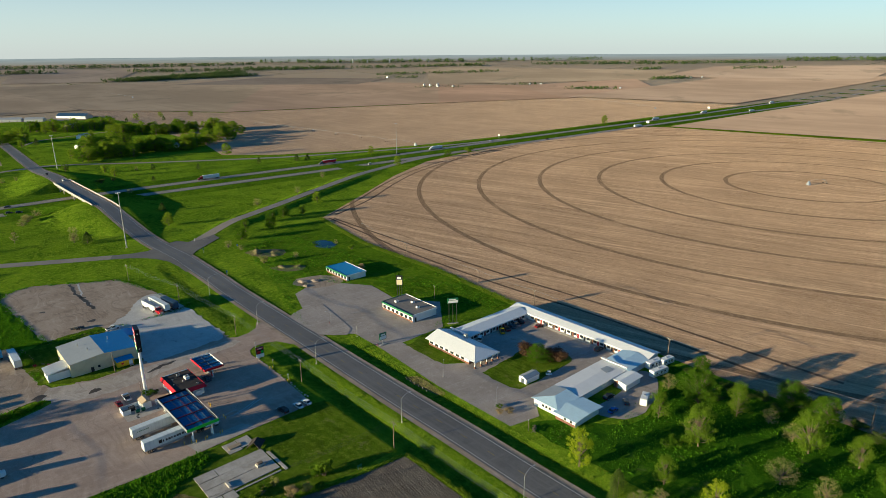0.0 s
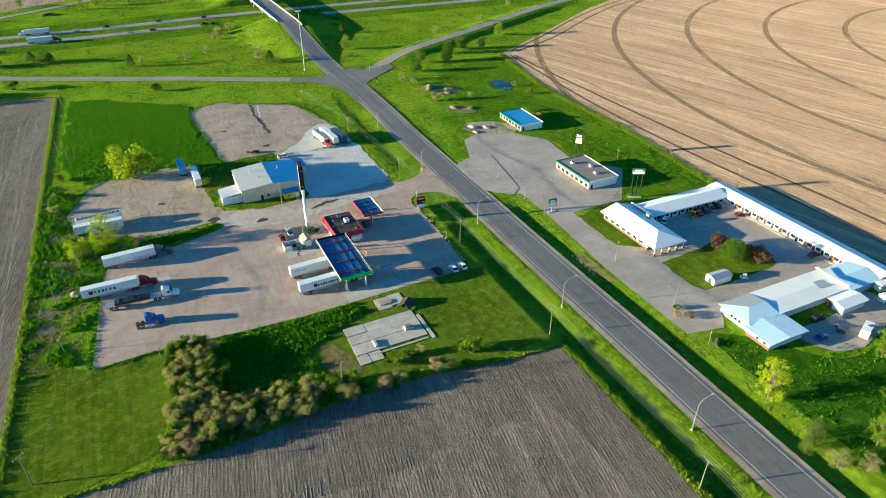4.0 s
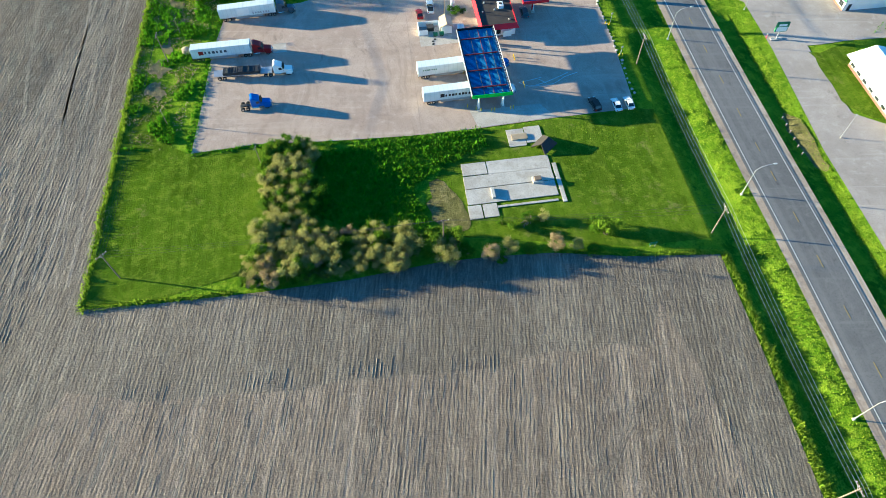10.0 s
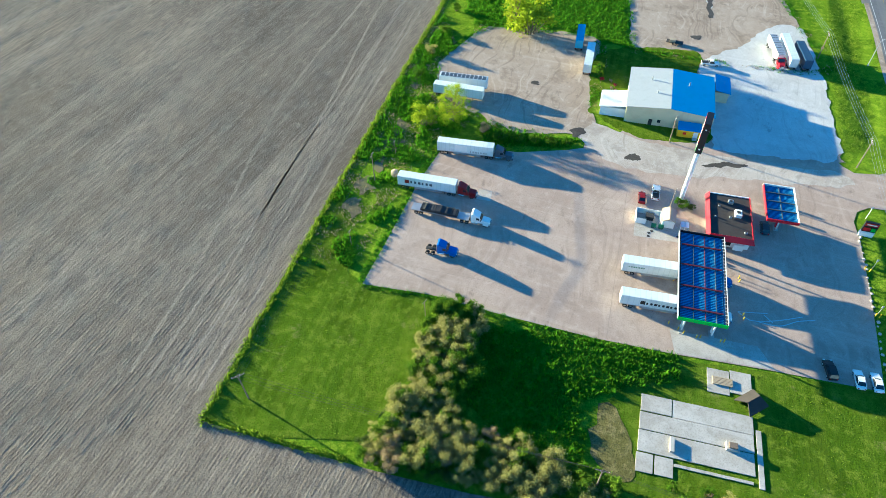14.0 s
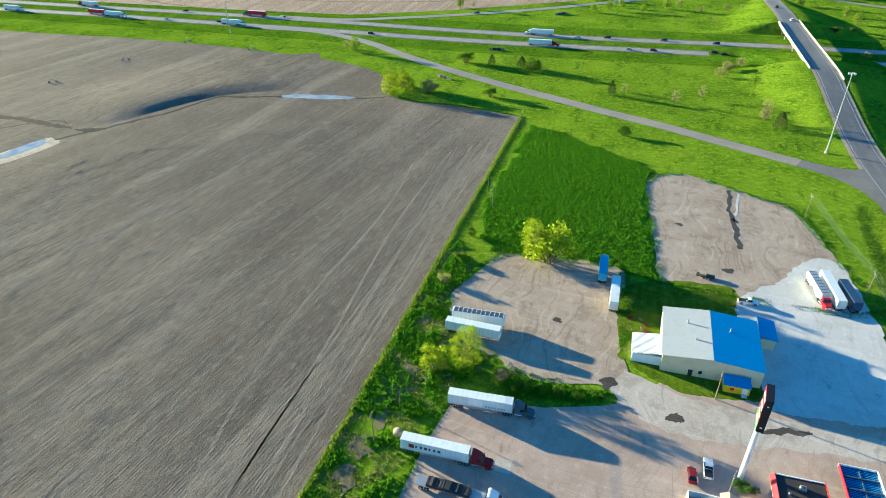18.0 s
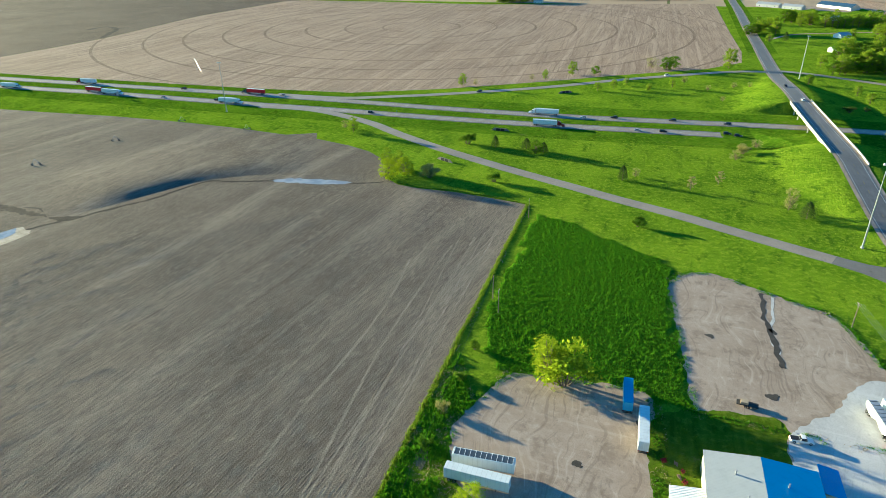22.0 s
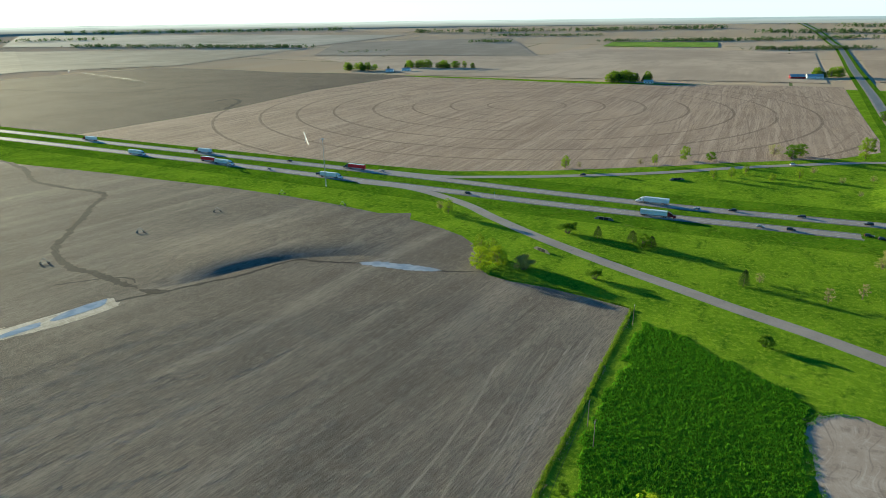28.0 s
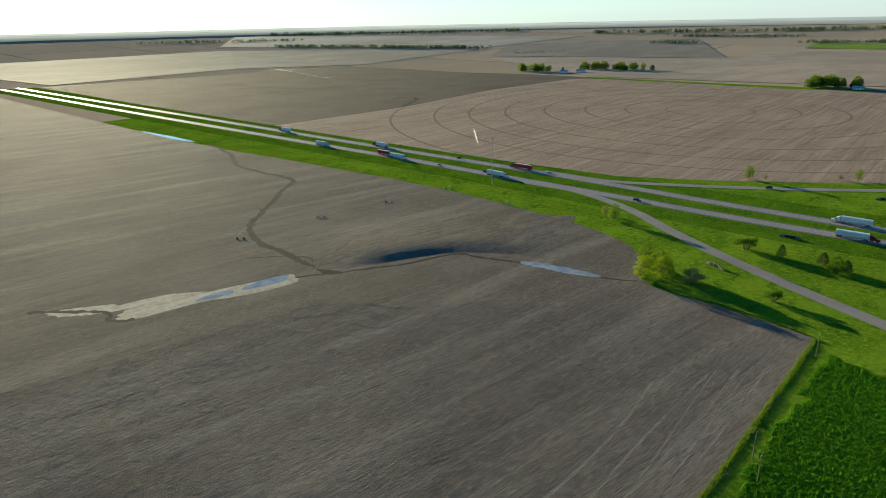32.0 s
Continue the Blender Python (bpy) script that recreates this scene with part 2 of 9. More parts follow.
def pavement_mat(name, c1, c2, c3, rough=0.85, grain=3.4, big=0.06, turn=-ROW, lanes=0.0, mottle=0.0, gloss=0.05):
    n = Nodes(name)
    vec = n.coords(turn)
    a, b, c = n.noise(vec, big, 5, 0.65), n.noise(vec, 0.5, 4, 0.6), n.noise(vec, grain, 3, 0.7)
    col = n.mix(n.ramp(a, 0.35, 0.66), c1, c2)
    col = n.mix(n.math("MULTIPLY", n.ramp(b, 0.5, 0.75), 0.55), col, c3)
    col = n.mix(n.math("MULTIPLY", n.ramp(c, 0.45, 0.7), 0.45), col, tuple(v * 0.55 for v in c1))
    spots = n.noise(n.coords(turn, (1, 0.5, 1)), 0.22, 5, 0.75)
    col = n.mix(n.math("MULTIPLY", n.ramp(spots, 0.58, 0.7), 0.6), col, tuple(v * 0.5 for v in c1))
    drag = n.noise(n.coords(turn + 1.45, (0.7, 0.03, 1)), 1.0, 3)
    col = n.mix(n.math("MULTIPLY", n.ramp(drag, 0.55, 0.7), 0.3), col, c3)
    n.bsdf.inputs["Specular IOR Level"].default_value = gloss
    if mottle:
        m1, m2 = n.noise(vec, 0.13, 6, 0.75), n.noise(n.coords(turn + 0.6, (0.5, 0.06, 1)), 1.0, 4, 0.7)
        col = n.mix(n.math("MULTIPLY", n.ramp(m1, 0.5, 0.64), mottle), col, tuple(v * 0.68 for v in c1))
        col = n.mix(n.math("MULTIPLY", n.ramp(m2, 0.54, 0.7), mottle * 0.4), col, c3)
        warp = n.add("VectorMath", operation="MULTIPLY_ADD")
        wn_ = n.add("TexNoise")
        wn_.inputs["Scale"].default_value = 0.03
        n.link(vec, wn_.inputs["Vector"])
        n.link(wn_.outputs["Color"], warp.inputs[0])
        warp.inputs[1].default_value = (26, 26, 0)
        n.link(vec, warp.inputs[2])
        sw = n.add("Mapping", vector_type="TEXTURE")
        sw.inputs["Scale"].default_value = (1 / 0.8, 1 / 0.035, 1)
        n.link(warp.outputs[0], sw.inputs["Vector"])
        tyre = n.noise(sw.outputs[0], 1.0, 3, 0.6)
        col = n.mix(n.math("MULTIPLY", n.ramp(tyre, 0.56, 0.66), mottle * 0.7), col, tuple(v * 0.62 for v in c1))
        col = n.mix(n.math("MULTIPLY", n.ramp(n.math("SUBTRACT", 1.0, tyre), 0.58, 0.68), mottle * 0.6), col, c3)
    if lanes:
        s = n.noise(n.coords(turn, (lanes, 0.01, 1)), 1.0, 3)
        col = n.mix(n.math("MULTIPLY", n.ramp(s, 0.45, 0.7), 0.5), col, c3)
    n.bump(n.math("ADD", c, b), 0.25, 0.05)
    return n.done(col, rough)


M = {}
M["grass"] = grass("meadow_grass", (0.058, 0.13, 0.007), (0.098, 0.185, 0.01), (0.165, 0.24, 0.018))
M["lawn"] = grass("mown_lawn", (0.064, 0.118, 0.008), (0.098, 0.16, 0.011), (0.15, 0.2, 0.022), 0.05, mow=-ROW, wild=0.7, dry=0.7)
M["dry_lawn"] = grass("dry_trampled_grass", (0.13, 0.125, 0.045), (0.18, 0.16, 0.065), (0.24, 0.205, 0.1), 0.1)
# dark green that carries the shade of the grass under the trees
M["weeds"] = grass("rough_weeds", (0.03, 0.095, 0.006), (0.05, 0.135, 0.008), (0.08, 0.17, 0.01))
M["crop"] = grass("young_green_crop", (0.2, 0.3, 0.05), (0.26, 0.36, 0.07), (0.3, 0.4, 0.1))
# broad pale bands here paint soft sunlit undulations into the soil colour
M["soil_w"] = soil("tilled_dark_soil", (0.165, 0.138, 0.11), (0.26, 0.222, 0.178), (0.1, 0.084, 0.068), turn=-radians(21), streak=0.8, strip=0.3, band=(0.06, 0.005))
M["soil_nw"] = soil("tilled_dark_brown_soil", (0.14, 0.11, 0.083), (0.19, 0.155, 0.12), (0.1, 0.08, 0.06), turn=-ROW, streak=0.3, strip=0.15)
M["soil_e"] = soil("tilled_tan_soil", (0.49, 0.325, 0.2), (0.6, 0.42, 0.275), (0.34, 0.22, 0.135), turn=0.02, far=0.75, back=0.4,
                   rings=((608, -20), (70, 128, 187, 244, 302, 357, 415), 2.0), depth=1.0)
M["soil_n"] = soil("tilled_stubble_soil", (0.34, 0.25, 0.175), (0.45, 0.345, 0.255), (0.25, 0.18, 0.13), far=0.6, turn=-ROW,
                   rings=((-118, 1010), (55, 108, 162, 217, 271, 320, 367, 424), 1.7), depth=0.7)
M["soil_ne"] = soil("tilled_brown_soil", (0.47, 0.325, 0.21), (0.57, 0.415, 0.28), (0.37, 0.25, 0.165), far=0.4, turn=-ROW, back=0.4)
M["asphalt"] = pavement_mat("worn_asphalt", (0.135, 0.128, 0.122), (0.17, 0.16, 0.152), (0.21, 0.2, 0.188), lanes=0.55, rough=0.55, gloss=0.2)
M["highway"] = pavement_mat("highway_concrete", (0.285, 0.235, 0.19), (0.335, 0.28, 0.228), (0.385, 0.33, 0.27), rough=0.55, gloss=0.22)
M["gravel"] = pavement_mat("crushed_gravel", (0.34, 0.262, 0.198), (0.42, 0.335, 0.262), (0.53, 0.445, 0.362), mottle=0.7)
M["lot"] = pavement_mat("truck_lot_concrete", (0.375, 0.282, 0.226), (0.455, 0.352, 0.285), (0.54, 0.43, 0.355), mottle=0.38)
M["motel_lot"] = pavement_mat("old_lot_asphalt", (0.34, 0.29, 0.25), (0.43, 0.37, 0.325), (0.52, 0.46, 0.41))
M["slab"] = pavement_mat("bare_concrete_slab", (0.4, 0.36, 0.31), (0.5, 0.46, 0.41), (0.58, 0.54, 0.49), big=0.2)
M["asphalt_old"] = pavement_mat("greyed_asphalt", (0.18, 0.168, 0.158), (0.21, 0.2, 0.185), (0.245, 0.233, 0.215))
M["dirt"] = pavement_mat("bare_dirt", (0.2, 0.17, 0.085), (0.25, 0.205, 0.11), (0.13, 0.17, 0.04), mottle=0.5)
M["line"] = paint("white_road_paint", (0.62, 0.6, 0.56), 0.7)
M["white"] = paint("white_metal", (0.8, 0.79, 0.76), 0.45, dirt=0.15)

# ---- land ----
AXIS = [(40, -220), (62, -130), (82.5, -42), (90, -9), (96.5, 19), (103, 49), (110.5, 82), (118.5, 116), (127, 153), (136, 191), (142.2, 214),
        (149.5, 244), (155, 267), (160.5, 300), (167.5, 335), (173.5, 361), (181, 393), (186.5, 416), (210.5, 532), (227, 605), (243.5, 670), (265, 754), (291, 853), (322, 975), (375, 1177), (399, 1270), (450, 1475), (504.6, 1689), (558, 1896), (605, 2088), (655, 2304), (688, 2509), (782, 3045), (883, 3749)]


def spline(pts, step=6.0):
    """A smooth curve through the points, cut into short even steps."""
    p = [Vector((*q, 0)) if len(q) == 2 else Vector(q) for q in pts]
    out = []
    for i in range(len(p) - 1):
        a, b, c, d = p[max(i - 1, 0)], p[i], p[i + 1], p[min(i + 2, len(p) - 1)]
        k = max(2, int((c - b).length / step))
        for j in range(k):
            t = j / k
            out.append(0.5 * ((2 * b) + (c - a) * t + (2 * a - 5 * b + 4 * c - d) * t * t + (3 * b - a - 3 * c + d) * t ** 3))
    out.append(p[-1])
    return out


def smooth(t):
    t = min(max(t, 0.0), 1.0)
    return t * t * (3 - 2 * t)


AXIS_C = spline(AXIS, 8.0)
_ax = np.array([(q.x, q.y) for q in AXIS_C])
DECK = 6.6


SE_RAMP = [(156, 274), (172, 282), (189, 292), (216, 304), (246, 312), (282, 321), (322, 332), (370, 345), (430, 360), (489, 370), (558, 370), (640, 352), (720, 334)]
_sex, _sey = [q[0] for q in SE_RAMP], [q[1] for q in SE_RAMP]


def road_x(y):
    return float(np.interp(y, _ax[:, 1], _ax[:, 0]))


def road_rise(y):
    """Height of the crossing road over the plain."""
    return DECK * smooth((y - 300) / 130) * smooth((690 - y) / 130)


def land(x, y):
    """Height of the ground."""
    z = 0.0
    if 280 < y < 710:
        d = abs(x - road_x(y)) * 0.973
        top = road_rise(y)
        gap = smooth((448 - y) / 9) + smooth((y - 532) / 9)
        if top > 0.01 and d < 60:
            z = top * min(1.0, gap) * smooth(1 - (d - 8.0) / (6.4 * top + 0.5))
    elif -300 < y < 262:
        o = (x - road_x(y)) * 0.973
        on = smooth((104 - y) / 9) + smooth((y - 150) / 9) * smooth((262 - y) / 14)
        if -22 < o < -8.4:
            z -= (1.35 if y < 125 else 0.45) * on * min(smooth((o + 19.9) / 3.6), smooth((-8.4 - o) / 7.0))
        elif 8.2 < o < 16:
            z -= (1.0 if y < 125 else 0.35) * on * min(smooth((o - 8.2) / 3.2), smooth((15.6 - o) / 4.0))
    if 185 < x < 480 and 230 < y < 420:
        o = (y - float(np.interp(x, _sex, _sey))) * 0.95
        k = smooth((x - 185) / 45) * smooth((480 - x) / 90)
        if abs(o) < 22:
            z = max(z, 2.0 * k * smooth(1 - (abs(o) - 6.0) / 9.0))
    r = min(math.hypot(x + 15, y - 20), 3780.0)
    if r > 1700:
        z += 118 * (1 - 1 / (1 + 3.0 * ((r - 1700) / 3150) ** 2))
    return z


def mesh_ob(name, verts, faces, material, parent=None, smooth_it=False):
    me = bpy.data.meshes.new(name)
    me.from_pydata(verts, [], faces)
    me.materials.append(material)
    if smooth_it:
        me.polygons.foreach_set("use_smooth", [True] * len(me.polygons))
    me.update()
    ob = new(name, me)
    if parent:
        ob.parent = parent
    return ob


def lines(lo, hi, a, b, step):
    """Even steps from a to b, widening outwards to lo and hi."""
    mid = list(np.arange(a, b + 0.1, step))
    up, s = [], step
    while (up[-1] if up else b) < hi:
        s *= 1.09
        up.append((up[-1] if up else b) + s)
    dn, s = [], step
    while (dn[-1] if dn else a) > lo:
        s *= 1.09
        dn.append((dn[-1] if dn else a) - s)
    return dn[::-1] + mid + up


def build_ground():
    xs, ys = lines(-5100, 4800, -60, 320, 2.5), lines(-4900, 4900, -160, 700, 4.0)
    verts = [(x + road_x(y), y, land(x + road_x(y), y) - 0.06) for y in ys for x in xs]
    w = len(xs)
    faces = [(j * w + i, j * w + i + 1, j * w + w + i + 1, j * w + w + i) for j in range(len(ys) - 1) for i in range(w - 1)]
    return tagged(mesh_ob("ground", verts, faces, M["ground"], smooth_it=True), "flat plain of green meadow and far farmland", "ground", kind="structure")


def far_mat():
    """Meadow near by, a patchwork of fields further off, paled in place of haze."""
    n = Nodes("meadow_and_far_fields")
    n.bsdf.inputs["Specular IOR Level"].default_value = 0.0
    vec = n.coords(-ROW)
    a, b, c = n.noise(vec, 0.03, 4, 0.6), n.noise(vec, 0.4, 5, 0.75), n.noise(vec, 3.0, 4, 0.8)
    mid = n.noise(n.coords(-ROW, (1, 0.6, 1)), 0.09, 6, 0.75)
    g = n.mix(n.ramp(a, 0.35, 0.65), (0.092, 0.178, 0.01), (0.168, 0.272, 0.016))
    g = n.mix(n.math("MULTIPLY", n.ramp(mid, 0.5, 0.64), 0.75), g, (0.045, 0.105, 0.008))
    g = n.mix(n.math("MULTIPLY", n.ramp(b, 0.46, 0.64), 0.7), g, (0.255, 0.35, 0.026))
    g = n.mix(n.math("MULTIPLY", n.ramp(c, 0.48, 0.68), 0.7), g, (0.035, 0.08, 0.006))
    n.bump(n.math("ADD", n.math("MULTIPLY", b, 1.4), n.math("ADD", c, n.math("MULTIPLY", mid, 2.5))), 0.9, 0.5)
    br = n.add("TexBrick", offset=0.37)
    # brick colours stay pale to stand in for distance haze
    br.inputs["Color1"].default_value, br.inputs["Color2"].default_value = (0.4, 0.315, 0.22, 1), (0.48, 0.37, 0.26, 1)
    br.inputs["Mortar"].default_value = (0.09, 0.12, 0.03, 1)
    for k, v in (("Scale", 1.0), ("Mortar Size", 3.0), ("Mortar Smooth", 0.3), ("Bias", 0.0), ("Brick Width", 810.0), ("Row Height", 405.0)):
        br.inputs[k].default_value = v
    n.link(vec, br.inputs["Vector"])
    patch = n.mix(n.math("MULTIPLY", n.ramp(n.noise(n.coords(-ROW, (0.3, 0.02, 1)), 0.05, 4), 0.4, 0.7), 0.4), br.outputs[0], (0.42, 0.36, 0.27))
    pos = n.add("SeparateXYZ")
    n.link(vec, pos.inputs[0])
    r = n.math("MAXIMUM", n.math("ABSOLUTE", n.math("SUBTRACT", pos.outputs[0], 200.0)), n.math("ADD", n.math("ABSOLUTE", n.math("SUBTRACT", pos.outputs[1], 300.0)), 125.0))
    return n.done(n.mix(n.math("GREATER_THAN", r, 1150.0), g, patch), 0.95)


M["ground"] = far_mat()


def sheet(name, pts, z, material, label, category, curve=0.0, kind="structure", parent=None, thick=0.0):
    """A level polygon, its outline smoothed where curve gives a step."""
    if curve:
        q = [(v.x, v.y) for v in spline([*pts, pts[0]], curve)[:-1]]
        rng = random.Random(len(pts) * 7 + int(pts[0][0]))
        q = [(x + rng.uniform(-0.3, 0.3) + 1.3 * noise.noise(Vector((x * 0.3, y * 0.3, 1.0))), y + rng.uniform(-0.3, 0.3) + 1.3 * noise.noise(Vector((x * 0.3, y * 0.3, 8.0)))) for x, y in q]
    else:
        q = list(pts)
    bm = bmesh.new()
    vs = [bm.verts.new((x, y, land(x, y) + z)) for x, y in q]
    for tri in tessellate_polygon([[Vector((x, y, 0)) for x, y in q]]):
        if len(set(tri)) == 3:
            bm.faces.new([vs[k] for k in tri])
    for fc in bm.faces:
        fc.normal_update()
        if fc.normal.z < 0:
            fc.normal_flip()
    if sum(fc.normal.z * fc.calc_area() for fc in bm.faces) < 0:
        bmesh.ops.reverse_faces(bm, faces=bm.faces)
    if thick:
        r = bmesh.ops.extrude_face_region(bm, geom=list(bm.faces))
        bmesh.ops.translate(bm, verts=[v for v in r["geom"] if isinstance(v, bmesh.types.BMVert)], vec=(0, 0, -thick))
        bmesh.ops.recalc_face_normals(bm, faces=bm.faces)
    me = bpy.data.meshes.new(name)
    bm.to_mesh(me)
    bm.free()
    me.materials.append(material)
    ob = new(name, me)
    return tagged(ob, label, category, kind=kind)


def ribbon(name, pts, half, z, material, label, category="road", height=land, step=6.0, tilt=None, taper=None, kind="structure", parent=None):
    """A strip of even width along a curve; half may be a pair (left, right) of offsets."""
    c = pts if isinstance(pts[0], Vector) else spline(pts, step)
    l, r = half if isinstance(half, tuple) else (-half, half)
    verts, faces = [], []
    for i, p in enumerate(c):
        d = (c[min(i + 1, len(c) - 1)] - c[max(i - 1, 0)])
        s = Vector((d.y, -d.x, 0)).normalized()
        for k in (0.0, 0.5, 1.0):
            q = p + s * (l + (r - l) * k)
            verts.append((q.x, q.y, height(q.x, q.y) + z))
    for i in range(len(c) - 1):
        a = 3 * i
        faces += [(a, a + 1, a + 4, a + 3), (a + 1, a + 2, a + 5, a + 4)]
    ob = mesh_ob(name, verts, faces, material)
    if parent:
        ob.parent = parent
        return ob
    return tagged(ob, label, category, kind=kind)


def crossing(x, y):
    """Height of the road surface, over the bridge too."""
    return max(land(x, y), road_rise(y)) if 300 < y < 690 else land(x, y)


def distance():
    """The hazy last kilometres of the plain: a plain backdrop all round, far behind the rest."""
    n = Nodes("hazy_distance")
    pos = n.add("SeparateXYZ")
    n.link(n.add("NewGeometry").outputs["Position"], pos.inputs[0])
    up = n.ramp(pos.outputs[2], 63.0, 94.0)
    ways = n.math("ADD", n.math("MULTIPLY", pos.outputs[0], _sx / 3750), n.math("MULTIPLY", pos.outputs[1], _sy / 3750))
    # haze painted as glow: paler upwards, brighter at the top towards the sun
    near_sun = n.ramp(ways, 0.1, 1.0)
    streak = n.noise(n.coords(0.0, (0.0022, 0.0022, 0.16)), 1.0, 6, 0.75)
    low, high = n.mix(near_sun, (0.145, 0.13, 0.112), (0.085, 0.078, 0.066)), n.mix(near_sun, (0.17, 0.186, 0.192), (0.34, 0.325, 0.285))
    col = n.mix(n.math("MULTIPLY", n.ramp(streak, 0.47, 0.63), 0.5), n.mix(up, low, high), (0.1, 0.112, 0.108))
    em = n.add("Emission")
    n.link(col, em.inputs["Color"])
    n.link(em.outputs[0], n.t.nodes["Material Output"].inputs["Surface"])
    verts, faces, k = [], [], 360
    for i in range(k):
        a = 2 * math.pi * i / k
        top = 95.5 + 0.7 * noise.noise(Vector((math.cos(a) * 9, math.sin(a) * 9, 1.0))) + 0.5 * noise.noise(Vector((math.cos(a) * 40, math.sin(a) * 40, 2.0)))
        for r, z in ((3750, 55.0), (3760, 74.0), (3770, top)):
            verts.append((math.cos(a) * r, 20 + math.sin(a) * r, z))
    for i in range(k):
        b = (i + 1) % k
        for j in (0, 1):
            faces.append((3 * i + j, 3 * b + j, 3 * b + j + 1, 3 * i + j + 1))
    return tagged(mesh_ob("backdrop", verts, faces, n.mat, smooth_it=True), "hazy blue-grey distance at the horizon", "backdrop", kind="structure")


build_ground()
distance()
W_FIELD = [(9, 352), (-57, 61), (-42, 57), (-20, 52), (-2, 48.5), (18, 46), (31, 43), (43, 39.5), (58, 33),
           (77, 26.5), (72, 4), (66.5, -18), (61, -40), (38, -135), (-10, -330), (-160, -1000), (-1500, -700), (-1400, 760), (-634, 566), (-519, 543), (-412, 528), (-353, 517), (-290, 507), (-227, 492), (-187, 480), (-149, 466), (-122, 456), (-100, 444), (-84, 432), (-74, 419), (-69, 404), (-67, 388), (-58, 376), (-46, 371), (-28, 367), (-7, 359)]
sheet("field_west", W_FIELD, 0.02, M["soil_w"], "wide tilled field of grey-brown soil with drill rows", "field")
E_FIELD = [(272, 264), (242, 191), (225, 118), (208, 65), (200, 31), (192, -12), (178, -70), (150, -190), (100, -420), (950, -620), (968, -260), (976, -67), (985, 80), (996, 224), (985, 262), (941, 276), (800, 309), (690, 335), (600, 350), (520, 352), (432, 327), (340, 290)]
sheet("field_east", E_FIELD, 0.02, M["soil_e"], "tan tilled field with circular wheel tracks of a pivot", "field")
N_FIELD = [(-585, 684), (-460, 655), (-230, 606), (-130, 590), (-52, 607), (50, 645), (101, 668), (190, 700), (235, 735), (256, 800), (290, 950), (377, 1318), (250, 1322), (114, 1320), (-34, 1322), (-140, 1352), (-248, 1388), (-405, 1421),
           (-441, 1397), (-507, 1151), (-527, 894), (-556, 786)]
sheet("field_north", N_FIELD, 0.02, M["soil_n"], "pale stubble field with circular wheel tracks of a pivot", "field")
NW_FIELD = [(-585.5, 684), (-556.5, 786), (-527.5, 894), (-507.5, 1151), (-441.5, 1397), (-406, 1424), (-450, 1462), (-555, 1490), (-759, 1504), (-930, 1560), (-1154, 1590), (-1240, 1440), (-1303, 1260), (-1380, 1090), (-1470, 900), (-1000, 780)]
sheet("field_northwest", NW_FIELD, 0.02, M["soil_nw"], "tilled field of dark brown soil beyond the highway", "field")
NE_FIELD = [(460, 535), (520, 490), (620, 440), (740, 400), (1000, 336), (1380, 246), (1500, 217), (1540, 520), (1560, 640), (1300, 800), (1206, 834), (990, 955), (777, 1077), (650, 1370), (600, 1330), (560, 1010), (520, 900), (470, 700), (420, 590)]
sheet("field_northeast", NE_FIELD, 0.02, M["soil_ne"], "brown tilled field beyond the highway", "field")

def out(px, py):
    """Squeezes a far place on the plain into the nearer, rising rim of the land."""
    dx, dy = px + 15, py - 20
    D = math.hypot(dx, dy)
    lo, hi = 0.0, 4850.0
    if D <= 1700:
        return px, py
    for _ in range(40):
        r = (lo + hi) / 2
        v = r * (1 + 3.0 * (max(0, r - 1700) / 3150) ** 2)
        lo, hi = (r, hi) if v < D else (lo, r)
    return -15 + dx / D * lo, 20 + dy / D * lo


def plain_soil(name, c, turn, lines=0.35):
    """Bare or stubbled soil of far fields: drifts, passes of the drill, and damp hollows."""
    n = Nodes(name)
    n.bsdf.inputs["Specular IOR Level"].default_value = 0.03
    n.bsdf.inputs["Diffuse Roughness"].default_value = 0.22
    big, mid = n.noise(n.coords(turn, (1, 0.6, 1)), 0.0035, 5, 0.6), n.noise(n.coords(turn, (0.02, 0.0016, 1)), 1.0, 4, 0.7)
    damp = n.noise(n.coords(turn + 0.5, (1, 2.5, 1)), 0.002, 5, 0.65)
    col = n.mix(n.ramp(big, 0.35, 0.65), tuple(v * 0.84 for v in c), tuple(min(0.8, v * 1.12) for v in c))
    col = n.mix(n.math("MULTIPLY", n.ramp(mid, 0.48, 0.62), lines), col, tuple(v * 0.72 for v in c))
    col = n.mix(n.math("MULTIPLY", n.ramp(damp, 0.58, 0.66), 0.5), col, (c[0] * 0.55, c[1] * 0.62, c[2] * 0.62))
    return n.done(col, 0.95)


def far_field(corners, c, label, lift=0.8, turn=-ROW, k=14):
    """A field far across the plain, between four corners, laid on the rising land."""
    a, b, d, e = [Vector(q) for q in corners]
    verts = []
    for j in range(k + 1):
        for i in range(k + 1):
            u, v = i / k, j / k
            q = out(*(a.lerp(b, u).lerp(e.lerp(d, u), v)))
            verts.append((*q, land(*q) + lift))
    w = k + 1
    faces = [(j * w + i, j * w + i + 1, j * w + w + i + 1, j * w + w + i) for j in range(k) for i in range(k)]
    return tagged(mesh_ob("far_field", verts, faces, plain_soil("far_soil", c, turn) if not isinstance(c, str) else M[c], smooth_it=True), label, "field", kind="structure")


